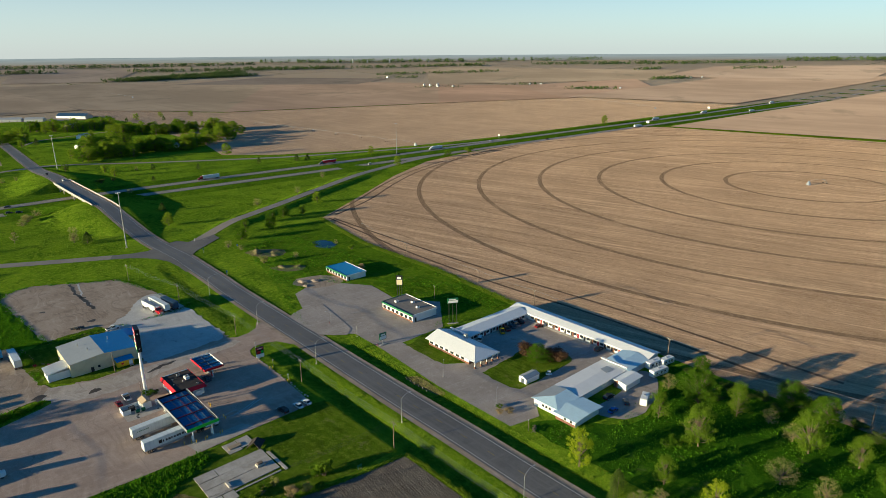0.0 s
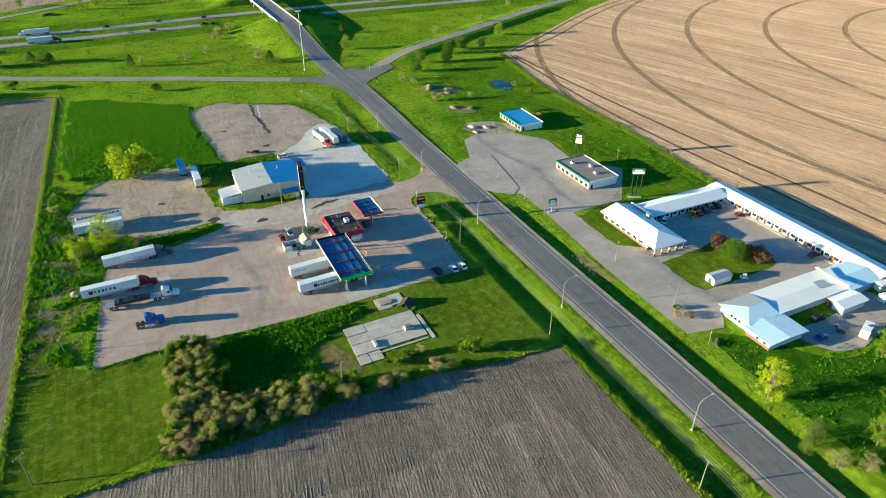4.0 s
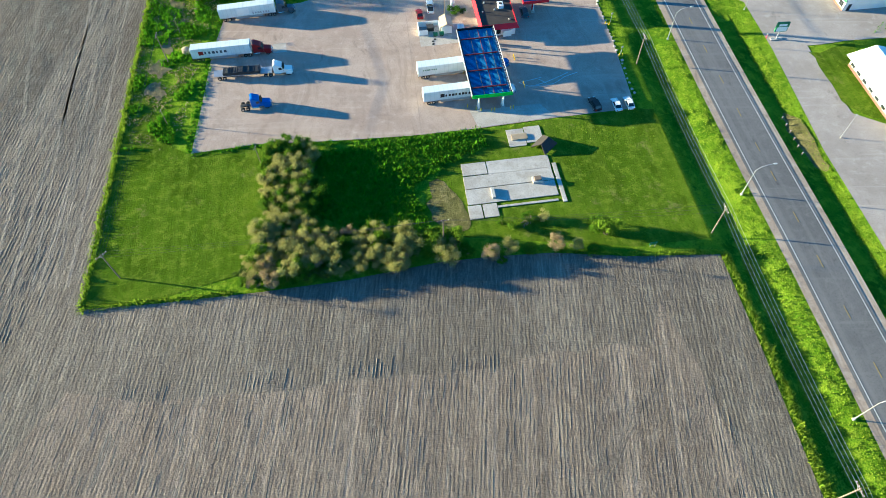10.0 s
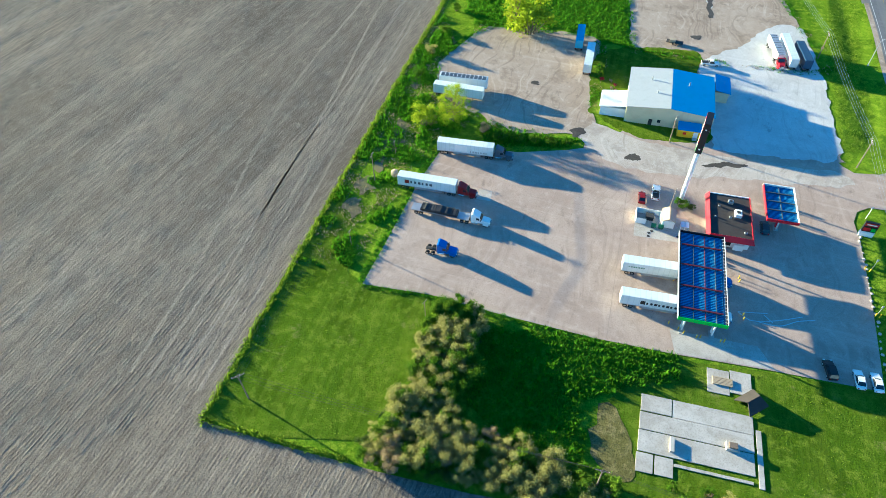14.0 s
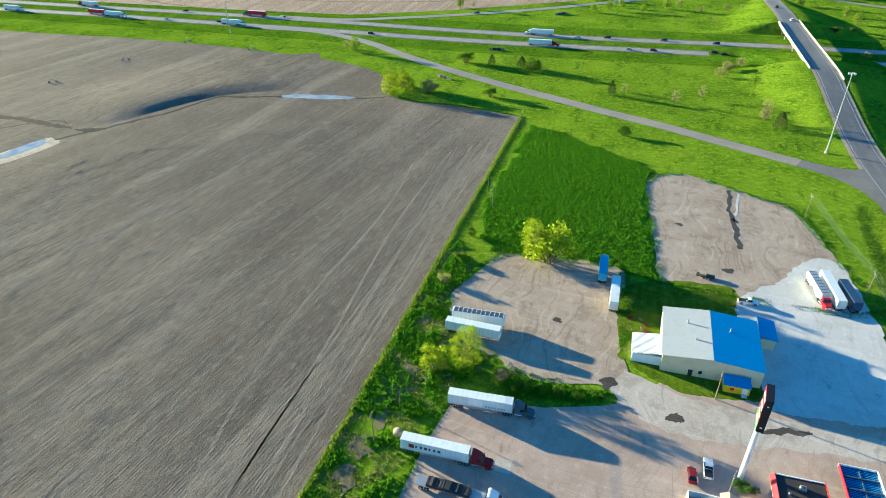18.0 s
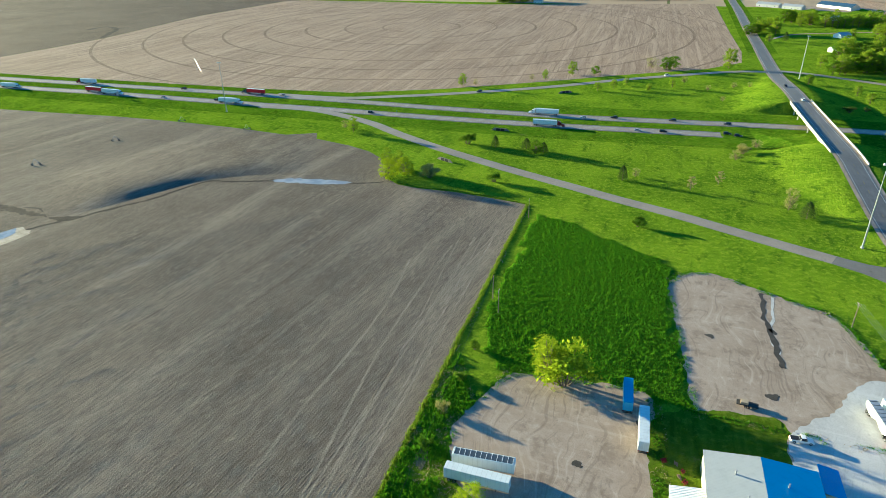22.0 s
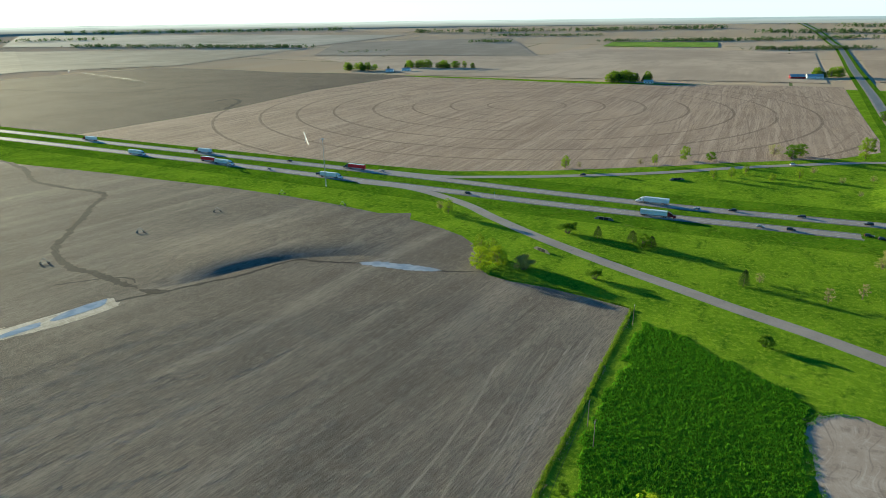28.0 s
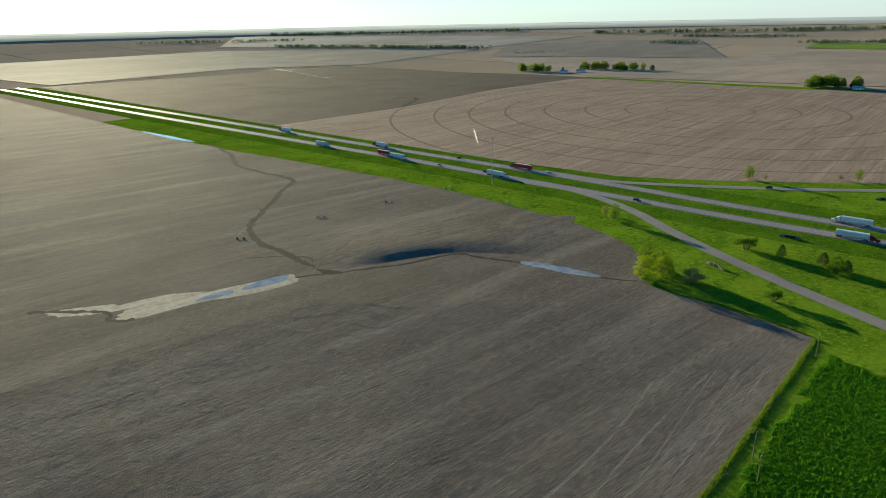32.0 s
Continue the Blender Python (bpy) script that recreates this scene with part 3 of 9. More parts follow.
# fields at the horizon get paler soil colours in place of distance haze
FAR = (
        (((-410, 1460), (368, 1372), (590, 2306), (-930, 2045)), (0.5, 0.375, 0.26), "pale tan tilled field with faint circles"),
        (((-200, 2150), (436, 2244), (640, 2420), (-149, 2543)), (0.52, 0.39, 0.27), "tan tilled field before a green crop"),
        (((-980, 2160), (-225, 2160), (-560, 3900), (-1335, 3215)), (0.36, 0.29, 0.215), "grey-brown tilled field far off"),
        (((-1490, 1400), (-1170, 1690), (-1224, 2598), (-2536, 2378)), (0.45, 0.36, 0.25), "olive-brown tilled field far off"),
        (((-2984, 2830), (-1294, 2790), (-1387, 4600), (-5341, 5254)), (0.54, 0.45, 0.33), "far field near the horizon, paled for haze"),
        (((-2700, 1150), (-1480, 930), (-1440, 1440), (-2500, 2440)), (0.48, 0.38, 0.26), "tawny tilled field beyond the highway"),
        (((452, 1400), (640, 1400), (960, 2659), (735, 2420)), (0.46, 0.34, 0.23), "brown tilled field beside the county road"),
        (((640, 1380), (790, 1060), (1960, 2250), (940, 2720)), (0.42, 0.316, 0.215), "olive-tan tilled field far off"),
        (((777, 1075), (1213, 832), (1940, 1292), (1960, 2300)), (0.44, 0.308, 0.215), "tan tilled field far off"),
        (((1205, 832), (1560, 620), (2060, 1000), (1900, 1340)), (0.45, 0.296, 0.206), "reddish tan tilled field far off"),
        (((1403, 2240), (1764, 1620), (2227, 1848), (2054, 2494)), (0.27, 0.215, 0.17), "dark tilled field before a tree belt"),
        (((1076, 2965), (1418, 2723), (2372, 4189), (2437, 6155)), (0.45, 0.340, 0.249), "pale tan field with green drifts"),
        (((1900, 1360), (2600, 780), (3900, 1000), (4281, 3180)), (0.4, 0.31, 0.22), "brown tilled field behind the farms"),
        (((1500, 640), (1960, 540), (2680, 860), (1960, 1060)), (0.44, 0.300, 0.215), "tan field round a farmstead"),
        (((1530, 236), (3300, -60), (3900, 520), (1560, 660)), (0.46, 0.332, 0.241), "tan tilled field beside the highway"),
        (((3000, 40), (5590, -93), (4994, 1030), (2900, 860)), (0.48, 0.356, 0.267), "pale field near the horizon"),
        (((1000, 224), (976, -620), (2600, -560), (2300, -60)), (0.48, 0.340, 0.241), "tan tilled field beside the highway"),
        (((2300, -60), (2600, -560), (5600, -900), (5200, -420)), (0.48, 0.371, 0.292), "far field near the horizon, paled for haze"))
for i, (corners, c, label) in enumerate(FAR):
    far_field(corners, c, label, 0.7 + 0.05 * i)

def far_crossing(x, y):
    """The county road's surface, laid over the lifted far fields."""
    return crossing(x, y) + 1.1 * smooth((y - 1320) / 120)


for o in ((-15, -6.5), (6.5, 15)):
    ribbon("road_verge", [Vector((q.x, q.y, 0)) for q in spline(AXIS, 20.0) if q.y > 780], o, 0.06, M["grass"], "bright green verge of the county road", "verge", height=far_crossing)
road = ribbon("road", [Vector((q.x, q.y, 0)) for q in spline(AXIS, 5.0)], 5.4, 0.16, M["asphalt"], "two-lane county road of worn grey asphalt", height=far_crossing)
ribbon("road_shoulder", [Vector((q.x, q.y, 0)) for q in spline(AXIS, 5.0)], 7.1, 0.1, M["gravel"], "pale gravel shoulders of the county road", height=far_crossing)
FAR_LANE = [(-1500, 870), (-900, 735), (-478, 640), (-350, 612), (-235, 587), (-134, 563), (-48, 540), (41, 520), (117, 508), (187, 498), (244, 486), (353, 459),
            (425, 440), (489, 424), (558, 407), (739, 366), (1003, 302), (1283, 236), (1713, 130), (2400, -35)]
NEAR_LANE = [(-1500, 838), (-900, 703), (-455, 606), (-332, 580), (-221, 553), (-125, 531), (-45, 511), (39, 494), (110, 482), (175, 470), (228, 458), (334, 430),
             (401, 412), (466, 395), (530, 379), (689, 340), (941, 278), (1192, 214), (1537, 127), (2278, -58)]
FAR_LANE = FAR_LANE[:-2] + [out(*q) for q in ((1711, 149), (2000, 93), (2290, 38), (2556, -12), (3000, -96), (3600, -210))]
NEAR_LANE = NEAR_LANE[:-2] + [out(*q) for q in ((1568, 118), (1900, 60), (2220, -2), (2500, -58), (2950, -146), (3560, -262))]
VERGE = [((a[0] + b[0]) / 2, (a[1] + b[1]) / 2) for a, b in zip(FAR_LANE, NEAR_LANE)]
ribbon("highway_verge", VERGE, 44, -0.02, M["grass"], "wide green verge of the highway", "verge", step=20)
ribbon("highway_far_carriageway", FAR_LANE, 6.2, 0.05, M["highway"], "two-lane concrete carriageway of the highway", step=12)
ribbon("highway_near_carriageway", NEAR_LANE, 6.2, 0.05, M["highway"], "two-lane concrete carriageway of the highway", step=12)
SW_RAMP = [(-190, 541), (-143, 530), (-98, 499), (-73, 472), (-39, 438), (0, 404), (29, 381), (54, 361), (77, 344), (96, 328), (114, 313), (130, 300), (145, 288), (156, 278)]
ribbon("ramp_southwest", SW_RAMP, 4.2, 0.09, M["highway"], "single-lane ramp with pale worn surface", step=8)
NW_RAMP = [(-190, 582), (-134, 571), (-90, 578), (-52, 587), (2, 604), (50, 623), (101, 648), (155, 669), (211, 688), (244, 688)]
ribbon("ramp_northwest", NW_RAMP, 4.0, 0.09, M["highway"], "single-lane ramp with pale worn surface", step=8)
NE_RAMP = [(244, 688), (258, 690), (283, 673), (312, 642), (355, 598), (401, 556), (449, 515), (508, 478), (575, 440), (660, 398), (739, 374)]
ribbon("ramp_northeast", NE_RAMP, 4.0, 0.09, M["highway"], "single-lane ramp with pale worn surface", step=8)
ribbon("ramp_southeast", SE_RAMP, 4.2, 0.09, M["highway"], "single-lane ramp with pale worn surface", step=8)

LOT = [(-29, 97.4), (-12.4, 94.7), (5, 89.3), (24.4, 84), (40.7, 80.6), (60.2, 77.3), (82, 73), (84, 80), (89, 98), (93.1, 115.2), (94.1, 122.2), (96.3, 125.9), (99.8, 127.5), (105.2, 126.6), (108.9, 123.6), (110.5, 117), (113, 113), (121, 142),
       (116.7, 147.3), (112.5, 142.3), (107.6, 140.8), (101.4, 141.2), (99.2, 143.9), (96, 152), (80, 160), (66, 157), (52, 155), (41, 159), (36, 152), (24, 149), (10, 147.5), (-12, 150), (-18, 135), (-24.6, 112)]
sheet("truck_lot", LOT, 0.03, M["lot"], "wide truck stop lot of stained pale concrete", "pavement")
GRAVEL_N = [(50, 204), (56, 250), (59, 274), (67, 285), (79, 285), (98, 268), (110, 257), (112, 236), (112, 215), (109, 191), (104, 165), (100, 147), (96, 146), (64, 152), (66, 190), (73, 198), (69, 204)]
sheet("gravel_yard_north", GRAVEL_N, 0.02, M["gravel"], "pale gravel parking yard", "pavement", curve=1.3)
M["limestone"] = pavement_mat("pale_crushed_limestone", (0.51, 0.49, 0.46), (0.59, 0.575, 0.545), (0.66, 0.645, 0.615), mottle=0.4)
sheet("limestone_yard", [(65, 151), (74, 148.5), (88, 146.8), (98, 146.2), (101, 151), (104.5, 167), (109, 191), (111.5, 220), (100, 219), (88, 207), (74, 199), (69, 186), (67, 168)], 0.034, M["limestone"], "pale crushed limestone beside the warehouse", "pavement", curve=1.3)
M["dusty"] = pavement_mat("dusty_pale_gravel", (0.42, 0.355, 0.295), (0.52, 0.455, 0.39), (0.62, 0.56, 0.49), mottle=0.55)
sheet("gravel_drive", [(32.1, 163.3), (46.3, 153.6), (63.3, 148.4), (81.1, 144.0), (97.3, 140.9), (97.8, 135.5), (70.6, 137.6), (46.0, 139.8), (35.1, 144.6), (28.0, 153.5)], 0.042, M["dusty"], "dusty pale gravel drive between lot and warehouse", "pavement", curve=1.3)
GRAVEL_W = [(-16, 194), (-9, 206), (0, 218), (13, 217), (36, 213), (39, 201), (33, 166), (38, 158), (44, 150), (30, 148), (27, 156), (9, 157), (-2, 165), (-14, 176)]
sheet("gravel_yard_west", GRAVEL_W, 0.024, M["gravel"], "pale gravel yard with parked trailers", "pavement", curve=1.3)
MOTEL_LOT = [(152, 160), (172, 165), (184, 136), (176, 112), (186, 92), (162, 73), (150, 76), (143, 77), (139, 78), (133, 52), (140, 44), (150, 60), (198, 50), (184, -14), (150, -8), (128, 8), (121, 3), (110, 8), (118, 44), (129, 80), (134, 101), (126, 113), (127, 130), (138, 138)]
sheet("motel_lot", MOTEL_LOT, 0.02, M["motel_lot"], "cracked pale asphalt lot of the motel", "pavement")

# ---- builders ----
M["beam"] = paint("dark_red_primer", (0.11, 0.02, 0.035), 0.6)
M["tyre"] = paint("tyre_rubber", (0.02, 0.02, 0.02), 0.9)
M["steel"] = paint("galvanised_steel", (0.45, 0.46, 0.47), 0.4, 0.6)
M["chrome"] = paint("polished_metal", (0.6, 0.6, 0.6), 0.2, 0.9, dirt=0.1)
M["black"] = paint("black_metal", (0.025, 0.025, 0.027), 0.5)
M["chassis"] = paint("grimy_chassis_steel", (0.05, 0.048, 0.045), 0.7)
M["red"] = paint("red_paint", (0.5, 0.015, 0.03), 0.35, dirt=0.1)
M["maroon"] = paint("maroon_paint", (0.2, 0.012, 0.015), 0.3, dirt=0.1)
M["blue"] = paint("blue_paint", (0.015, 0.12, 0.42), 0.35, dirt=0.1)
M["green"] = paint("green_paint", (0.05, 0.5, 0.05), 0.4, dirt=0.1)
M["dkgreen"] = paint("dark_green_paint", (0.03, 0.16, 0.07), 0.5)
M["yellow"] = paint("yellow_paint", (0.75, 0.48, 0.02), 0.45)
M["grey_cab"] = paint("slate_grey_paint", (0.07, 0.09, 0.11), 0.3, dirt=0.1)
M["silver"] = paint("silver_paint", (0.42, 0.44, 0.46), 0.3, 0.4)
M["tan"] = paint("tan_paint", (0.42, 0.33, 0.22), 0.5)
M["cream"] = paint("cream_metal_siding", (0.62, 0.54, 0.36), 0.6)
M["brick"] = paint("reddish_brick", (0.21, 0.1, 0.07), 0.9, scale=6)
M["wood"] = paint("weathered_wood", (0.2, 0.15, 0.11), 0.85, scale=4)
M["bark"] = paint("tree_bark", (0.16, 0.12, 0.085), 0.95, scale=3, bump=0.4)
M["lamp_head"] = paint("lamp_housing", (0.5, 0.5, 0.5), 0.4)
M["tarp"] = paint("black_tarp", (0.03, 0.032, 0.035), 0.55, scale=4, bump=0.8)
M["lens_red"] = paint("red_lens", (0.5, 0.01, 0.01), 0.2)
M["lens_clear"] = paint("clear_lens", (0.75, 0.75, 0.7), 0.15)
M["sign_black"] = paint("black_sign_panel", (0.015, 0.015, 0.018), 0.3)
M["concrete"] = paint("cast_concrete", (0.46, 0.43, 0.38), 0.85, scale=2)
M["old_concrete"] = paint("stained_old_concrete", (0.2, 0.185, 0.16), 0.9, dirt=0.5)
M["bare_roof"] = paint("tarred_flat_roof", (0.05, 0.043, 0.04), 0.9, dirt=0.5)
M["grey_roof"] = paint("gravel_flat_roof", (0.22, 0.2, 0.18), 0.9, dirt=0.5)


def ribbed(name, color, pitch, axis=0, rough=0.4, metal=0.1, depth=0.6, dirt=0.2):
    """Ribbed sheet metal: shallow ribs across one axis."""
    n = Nodes(name)
    w = n.add("TexWave", wave_type="BANDS", bands_direction="XYZ"[axis], wave_profile="SAW")
    w.inputs["Scale"].default_value = 0.314 / pitch
    vec = n.coords(world=False)
    n.link(vec, w.inputs["Vector"])
    grime = n.noise(vec, 0.6, 4)
    dark = tuple(c * 0.62 for c in color)
    col = n.mix(n.math("MULTIPLY", n.ramp(grime, 0.45, 0.75), dirt), color, dark)
    col = n.mix(n.math("MULTIPLY", n.ramp(w.outputs[1], 0.8, 1.0), 0.35), col, dark)
    n.bump(w.outputs[1], depth, 0.04)
    return n.done(col, rough, metal)


M["white_roof"] = ribbed("white_ribbed_roof_sheet", (0.76, 0.78, 0.78), 0.4, 0, metal=0.0, depth=0.2, dirt=0.12)
M["grey_sheet"] = ribbed("pale_grey_roof_sheet", (0.4, 0.42, 0.42), 0.45, 1, depth=0.3)
M["blue_sheet"] = ribbed("bright_blue_roof_sheet", (0.03, 0.27, 0.55), 0.45, 1, depth=0.3)
# pale roof sheet with the blue of skylit shade put into its colour
M["shade_blue_sheet"] = ribbed("light_blue_sheet", (0.5, 0.68, 0.78), 0.4, 0, metal=0.0, depth=0.25, dirt=0.2)
M["trailer_blue"] = ribbed("blue_trailer_panel", (0.06, 0.33, 0.55), 1.2, 0)
M["membrane"] = paint("white_roof_membrane", (0.78, 0.77, 0.75), 0.6, dirt=0.18, scale=0.6)
M["navy_sheet"] = ribbed("dark_blue_roof_sheet", (0.03, 0.07, 0.13), 0.6, 1)
M["trailer_white"] = ribbed("white_trailer_panel", (0.68, 0.73, 0.73), 1.2, 0, dirt=0.3)
M["deck_blue"] = ribbed("blue_canopy_decking", (0.015, 0.085, 0.22), 0.45, 0, depth=1.0)
M["deck_rib"] = paint("lighter_blue_deck_rib", (0.05, 0.26, 0.5), 0.4)


def glass_mat():
    n = Nodes("tinted_window_glass")
    n.bsdf.inputs["Specular IOR Level"].default_value = 0.6
    v = n.noise(n.coords(world=False), 0.7, 2)
    return n.done(n.mix(v, (0.012, 0.015, 0.018), (0.035, 0.042, 0.048)), 0.06)


M["glass"] = glass_mat()


def part(name, bm, material, parent, label=""):
    """Links a bmesh as one mesh object under a thing or under a part."""
    me = bpy.data.meshes.new(name)
    bmesh.ops.recalc_face_normals(bm, faces=bm.faces)
    bm.to_mesh(me)
    bm.free()
    me.materials.append(M[material] if isinstance(material, str) else material)
    ob = new(name, me)
    ob.parent = parent
    if label:
        ob["label"] = label
    return ob


def thing(name, m, label, category, group=""):
    ob = new(name)
    ob.empty_display_size = 0.5
    ob.matrix_basis = m
    return tagged(ob, label, category, group)


def box(x0, x1, y0, y1, z0, z1, bm=None, bevel=0.0, top=0.0):
    """A block; top draws its upper face in on all sides; bevel rounds the edges."""
    own = bm is None or bevel
    b = bmesh.new() if own else bm
    t = top
    v = [b.verts.new(p) for p in ((x0, y0, z0), (x1, y0, z0), (x1, y1, z0), (x0, y1, z0),
                                  (x0 + t, y0 + t, z1), (x1 - t, y0 + t, z1), (x1 - t, y1 - t, z1), (x0 + t, y1 - t, z1))]
    for f in ((3, 2, 1, 0), (4, 5, 6, 7), (0, 1, 5, 4), (1, 2, 6, 5), (2, 3, 7, 6), (3, 0, 4, 7)):
        b.faces.new([v[i] for i in f])
    if bevel:
        bmesh.ops.bevel(b, geom=list(b.edges), offset=bevel, segments=2, affect="EDGES", clamp_overlap=True)
        if bm is not None:
            me = bpy.data.meshes.new("tmp")
            b.to_mesh(me)
            b.free()
            bm.from_mesh(me)
            bpy.data.meshes.remove(me)
            return bm
    return b


def rod(a, b, r, r2=None, n=8, bm=None):
    """A round bar from a to b, tapering to r2."""
    bm = bm or bmesh.new()
    a, b = Vector(a), Vector(b)
    r2 = r if r2 is None else r2
    d = (b - a).normalized()
    s = d.orthogonal().normalized()
    t = d.cross(s)
    lo = [bm.verts.new(a + (s * math.cos(2 * math.pi * i / n) + t * math.sin(2 * math.pi * i / n)) * r) for i in range(n)]
    hi = [bm.verts.new(b + (s * math.cos(2 * math.pi * i / n) + t * math.sin(2 * math.pi * i / n)) * r2) for i in range(n)]
    for i in range(n):
        bm.faces.new((lo[i], lo[(i + 1) % n], hi[(i + 1) % n], hi[i]))
    bm.faces.new(lo[::-1])
    bm.faces.new(hi)
    return bm


def prism(poly, y0, y1, bm=None, inset=0.0, bevel=0.0):
    """A side outline of (x, z) points, drawn out from y0 to y1."""
    bm = bm or bmesh.new()
    a = [bm.verts.new((x, y0, z)) for x, z in poly]
    b = [bm.verts.new((x, y1, z)) for x, z in poly]
    n = len(poly)
    for i in range(n):
        bm.faces.new((a[i], a[(i + 1) % n], b[(i + 1) % n], b[i]))
    bm.faces.new(a[::-1])
    bm.faces.new(b)
    if bevel:
        bmesh.ops.bevel(bm, geom=list(bm.edges), offset=bevel, segments=2, affect="EDGES", clamp_overlap=True)
    return bm


def quad(pts, thick=0.02, bm=None):
    """A thin plate through four points."""
    bm = bm or bmesh.new()
    p = [Vector(q) for q in pts]
    nrm = (p[1] - p[0]).cross(p[2] - p[0]).normalized() * thick
    a, b = [bm.verts.new(q) for q in p], [bm.verts.new(q + nrm) for q in p]
    n = len(p)
    for i in range(n):
        bm.faces.new((a[i], a[(i + 1) % n], b[(i + 1) % n], b[i]))
    bm.faces.new(a[::-1])
    bm.faces.new(b)
    return bm


def wheel(parent, x, y, r=0.5, w=0.28, rim="chrome"):
    t = part("wheel", rod((x, y - w / 2, r), (x, y + w / 2, r), r, n=16), "tyre", parent)
    part("rim", rod((x, y - w / 2 - 0.01, r), (x, y + w / 2 + 0.01, r), r * 0.55, n=10), rim, t)
    return t


# ---- vehicles (x ahead, standing on z = 0) ----
def tractor(p, x, paint_key, sleeper=True, fairing=True):
    """A road tractor whose nose is at x, under the thing p."""
    back = x - (5.0 if sleeper else 3.6)
    top = 3.85 if fairing and sleeper else 3.0
    cab = [(back, 1.0), (back, top - 0.15), (back + 0.5, top), (x - 3.0, 3.1 if fairing else 2.95), (x - 2.75, 2.9), (x - 2.15, 2.1), (x - 2.1, 1.0)]
    c = part("cab", prism(cab, -1.2, 1.2, bevel=0.1), paint_key, p)
    part("hood", prism([(x - 2.2, 0.75), (x - 2.2, 2.02), (x - 0.45, 1.75), (x - 0.12, 1.5), (x - 0.05, 0.75)], -0.98, 0.98, bevel=0.12), paint_key, p)
    part("windscreen", quad([(x - 2.7, -1.02, 2.86), (x - 2.7, 1.02, 2.86), (x - 2.14, 1.08, 2.12), (x - 2.14, -1.08, 2.12)], 0.04), "glass", c)
    for s in (-1, 1):
        part("side_window", box(x - 3.6, x - 2.75, s * 1.2 - 0.02, s * 1.2 + 0.02, 2.05, 2.75), "glass", c)
        part("fender", prism([(x - 1.9, 0.6), (x - 1.75, 1.15), (x - 0.9, 1.2), (x - 0.35, 0.75), (x - 0.4, 0.5)], s * 1.08 - 0.17, s * 1.08 + 0.17), paint_key, p)
        part("fuel_tank", rod((x - 4.9, s * 0.95, 0.75), (x - 3.2, s * 0.95, 0.75), 0.33, n=12), "chrome", p)
        part("mirror", box(x - 2.5, x - 2.35, s * 1.35 - 0.1, s * 1.35 + 0.1, 2.0, 2.6), "black", p)
        part("exhaust_stack", rod((back - 0.12, s * 0.95, 1.0), (back - 0.12, s * 0.95, 3.6), 0.08), "chrome", p)
        part("headlight", box(x - 0.3, x - 0.06, s * 0.8 - 0.15, s * 0.8 + 0.15, 1.0, 1.25), "lens_clear", p)
    part("bumper", box(x - 0.3, x + 0.08, -1.2, 1.2, 0.35, 0.75, bevel=0.05), "chrome", p)
    part("grille", box(x - 0.1, x + 0.01, -0.55, 0.55, 0.8, 1.6), "chrome", p)
    part("frame", box(back - 3.0, x - 0.5, -0.42, 0.42, 0.75, 1.0), "chassis", p)
    part("fifth_wheel", box(back - 2.2, back - 1.3, -0.45, 0.45, 1.0, 1.18, bevel=0.05), "chassis", p)
    for wx in (x - 1.2, back - 1.1, back - 2.4):
        for s in (-1, 1):
            wheel(p, wx, s * 1.02, 0.52, 0.3 if wx > back else 0.55)
    return back


def van_trailer(p, front, length=16.15, skirt=True, bars=None, body="trailer_white", roof_key="trailer_white"):
    """A box trailer whose front wall is at x = front."""
    rear = front - length
    b = part("trailer", box(rear, front, -1.3, 1.3, 1.15, 4.1, bevel=0.04), body, p)
    part("trailer_roof", box(rear + 0.05, front - 0.05, -1.26, 1.26, 4.1, 4.13), roof_key, b)
    for s in (-1, 1):
        part("rear_door", box(rear - 0.05, rear, s * 0.64 - 0.6, s * 0.64 + 0.6, 1.25, 4.0), body, b)
        part("side_rail", box(rear, front, s * 1.31 - 0.02, s * 1.31 + 0.02, 1.1, 1.28), "steel", b)
        part("tail_lamp", box(rear - 0.06, rear - 0.02, s * 1.1 - 0.12, s * 1.1 + 0.12, 1.02, 1.14), "lens_red", b)
        part("landing_leg", box(front - 3.3, front - 3.15, s * 0.8 - 0.08, s * 0.8 + 0.08, 0.05, 1.15), "chassis", b)
        if skirt:
            part("side_skirt", box(rear + 4.6, front - 3.8, s * 1.24 - 0.02, s * 1.24 + 0.02, 0.5, 1.12), "silver", b)
    part("underride_guard", box(rear - 0.02, rear + 0.1, -1.2, 1.2, 0.45, 0.6), "chassis", b)
    part("bogie", box(rear + 0.6, rear + 4.2, -0.6, 0.6, 0.7, 1.15), "chassis", b)
    for wx in (rear + 1.3, rear + 2.6):
        for s in (-1, 1):
            wheel(p, wx, s * 1.0, 0.52, 0.55)
    for s in (-1, 1):
        for x0, x1, z0, z1, key in bars or ():
            part("lettering", box(rear + x0, rear + x1, s * 1.305 - 0.012, s * 1.305 + 0.012, z0, z1), key, b, "painted emblem and lettering")


def letters(x, n, size, key, z=2.5, gap=0.25):
    """A row of plain bars that stand for painted letters."""
    return [(x + i * size * (1 + gap), x + i * size * (1 + gap) + size * (0.55 + 0.3 * ((i * 7) % 3) / 2), z, z + size * 0.95, key) for i in range(n)]


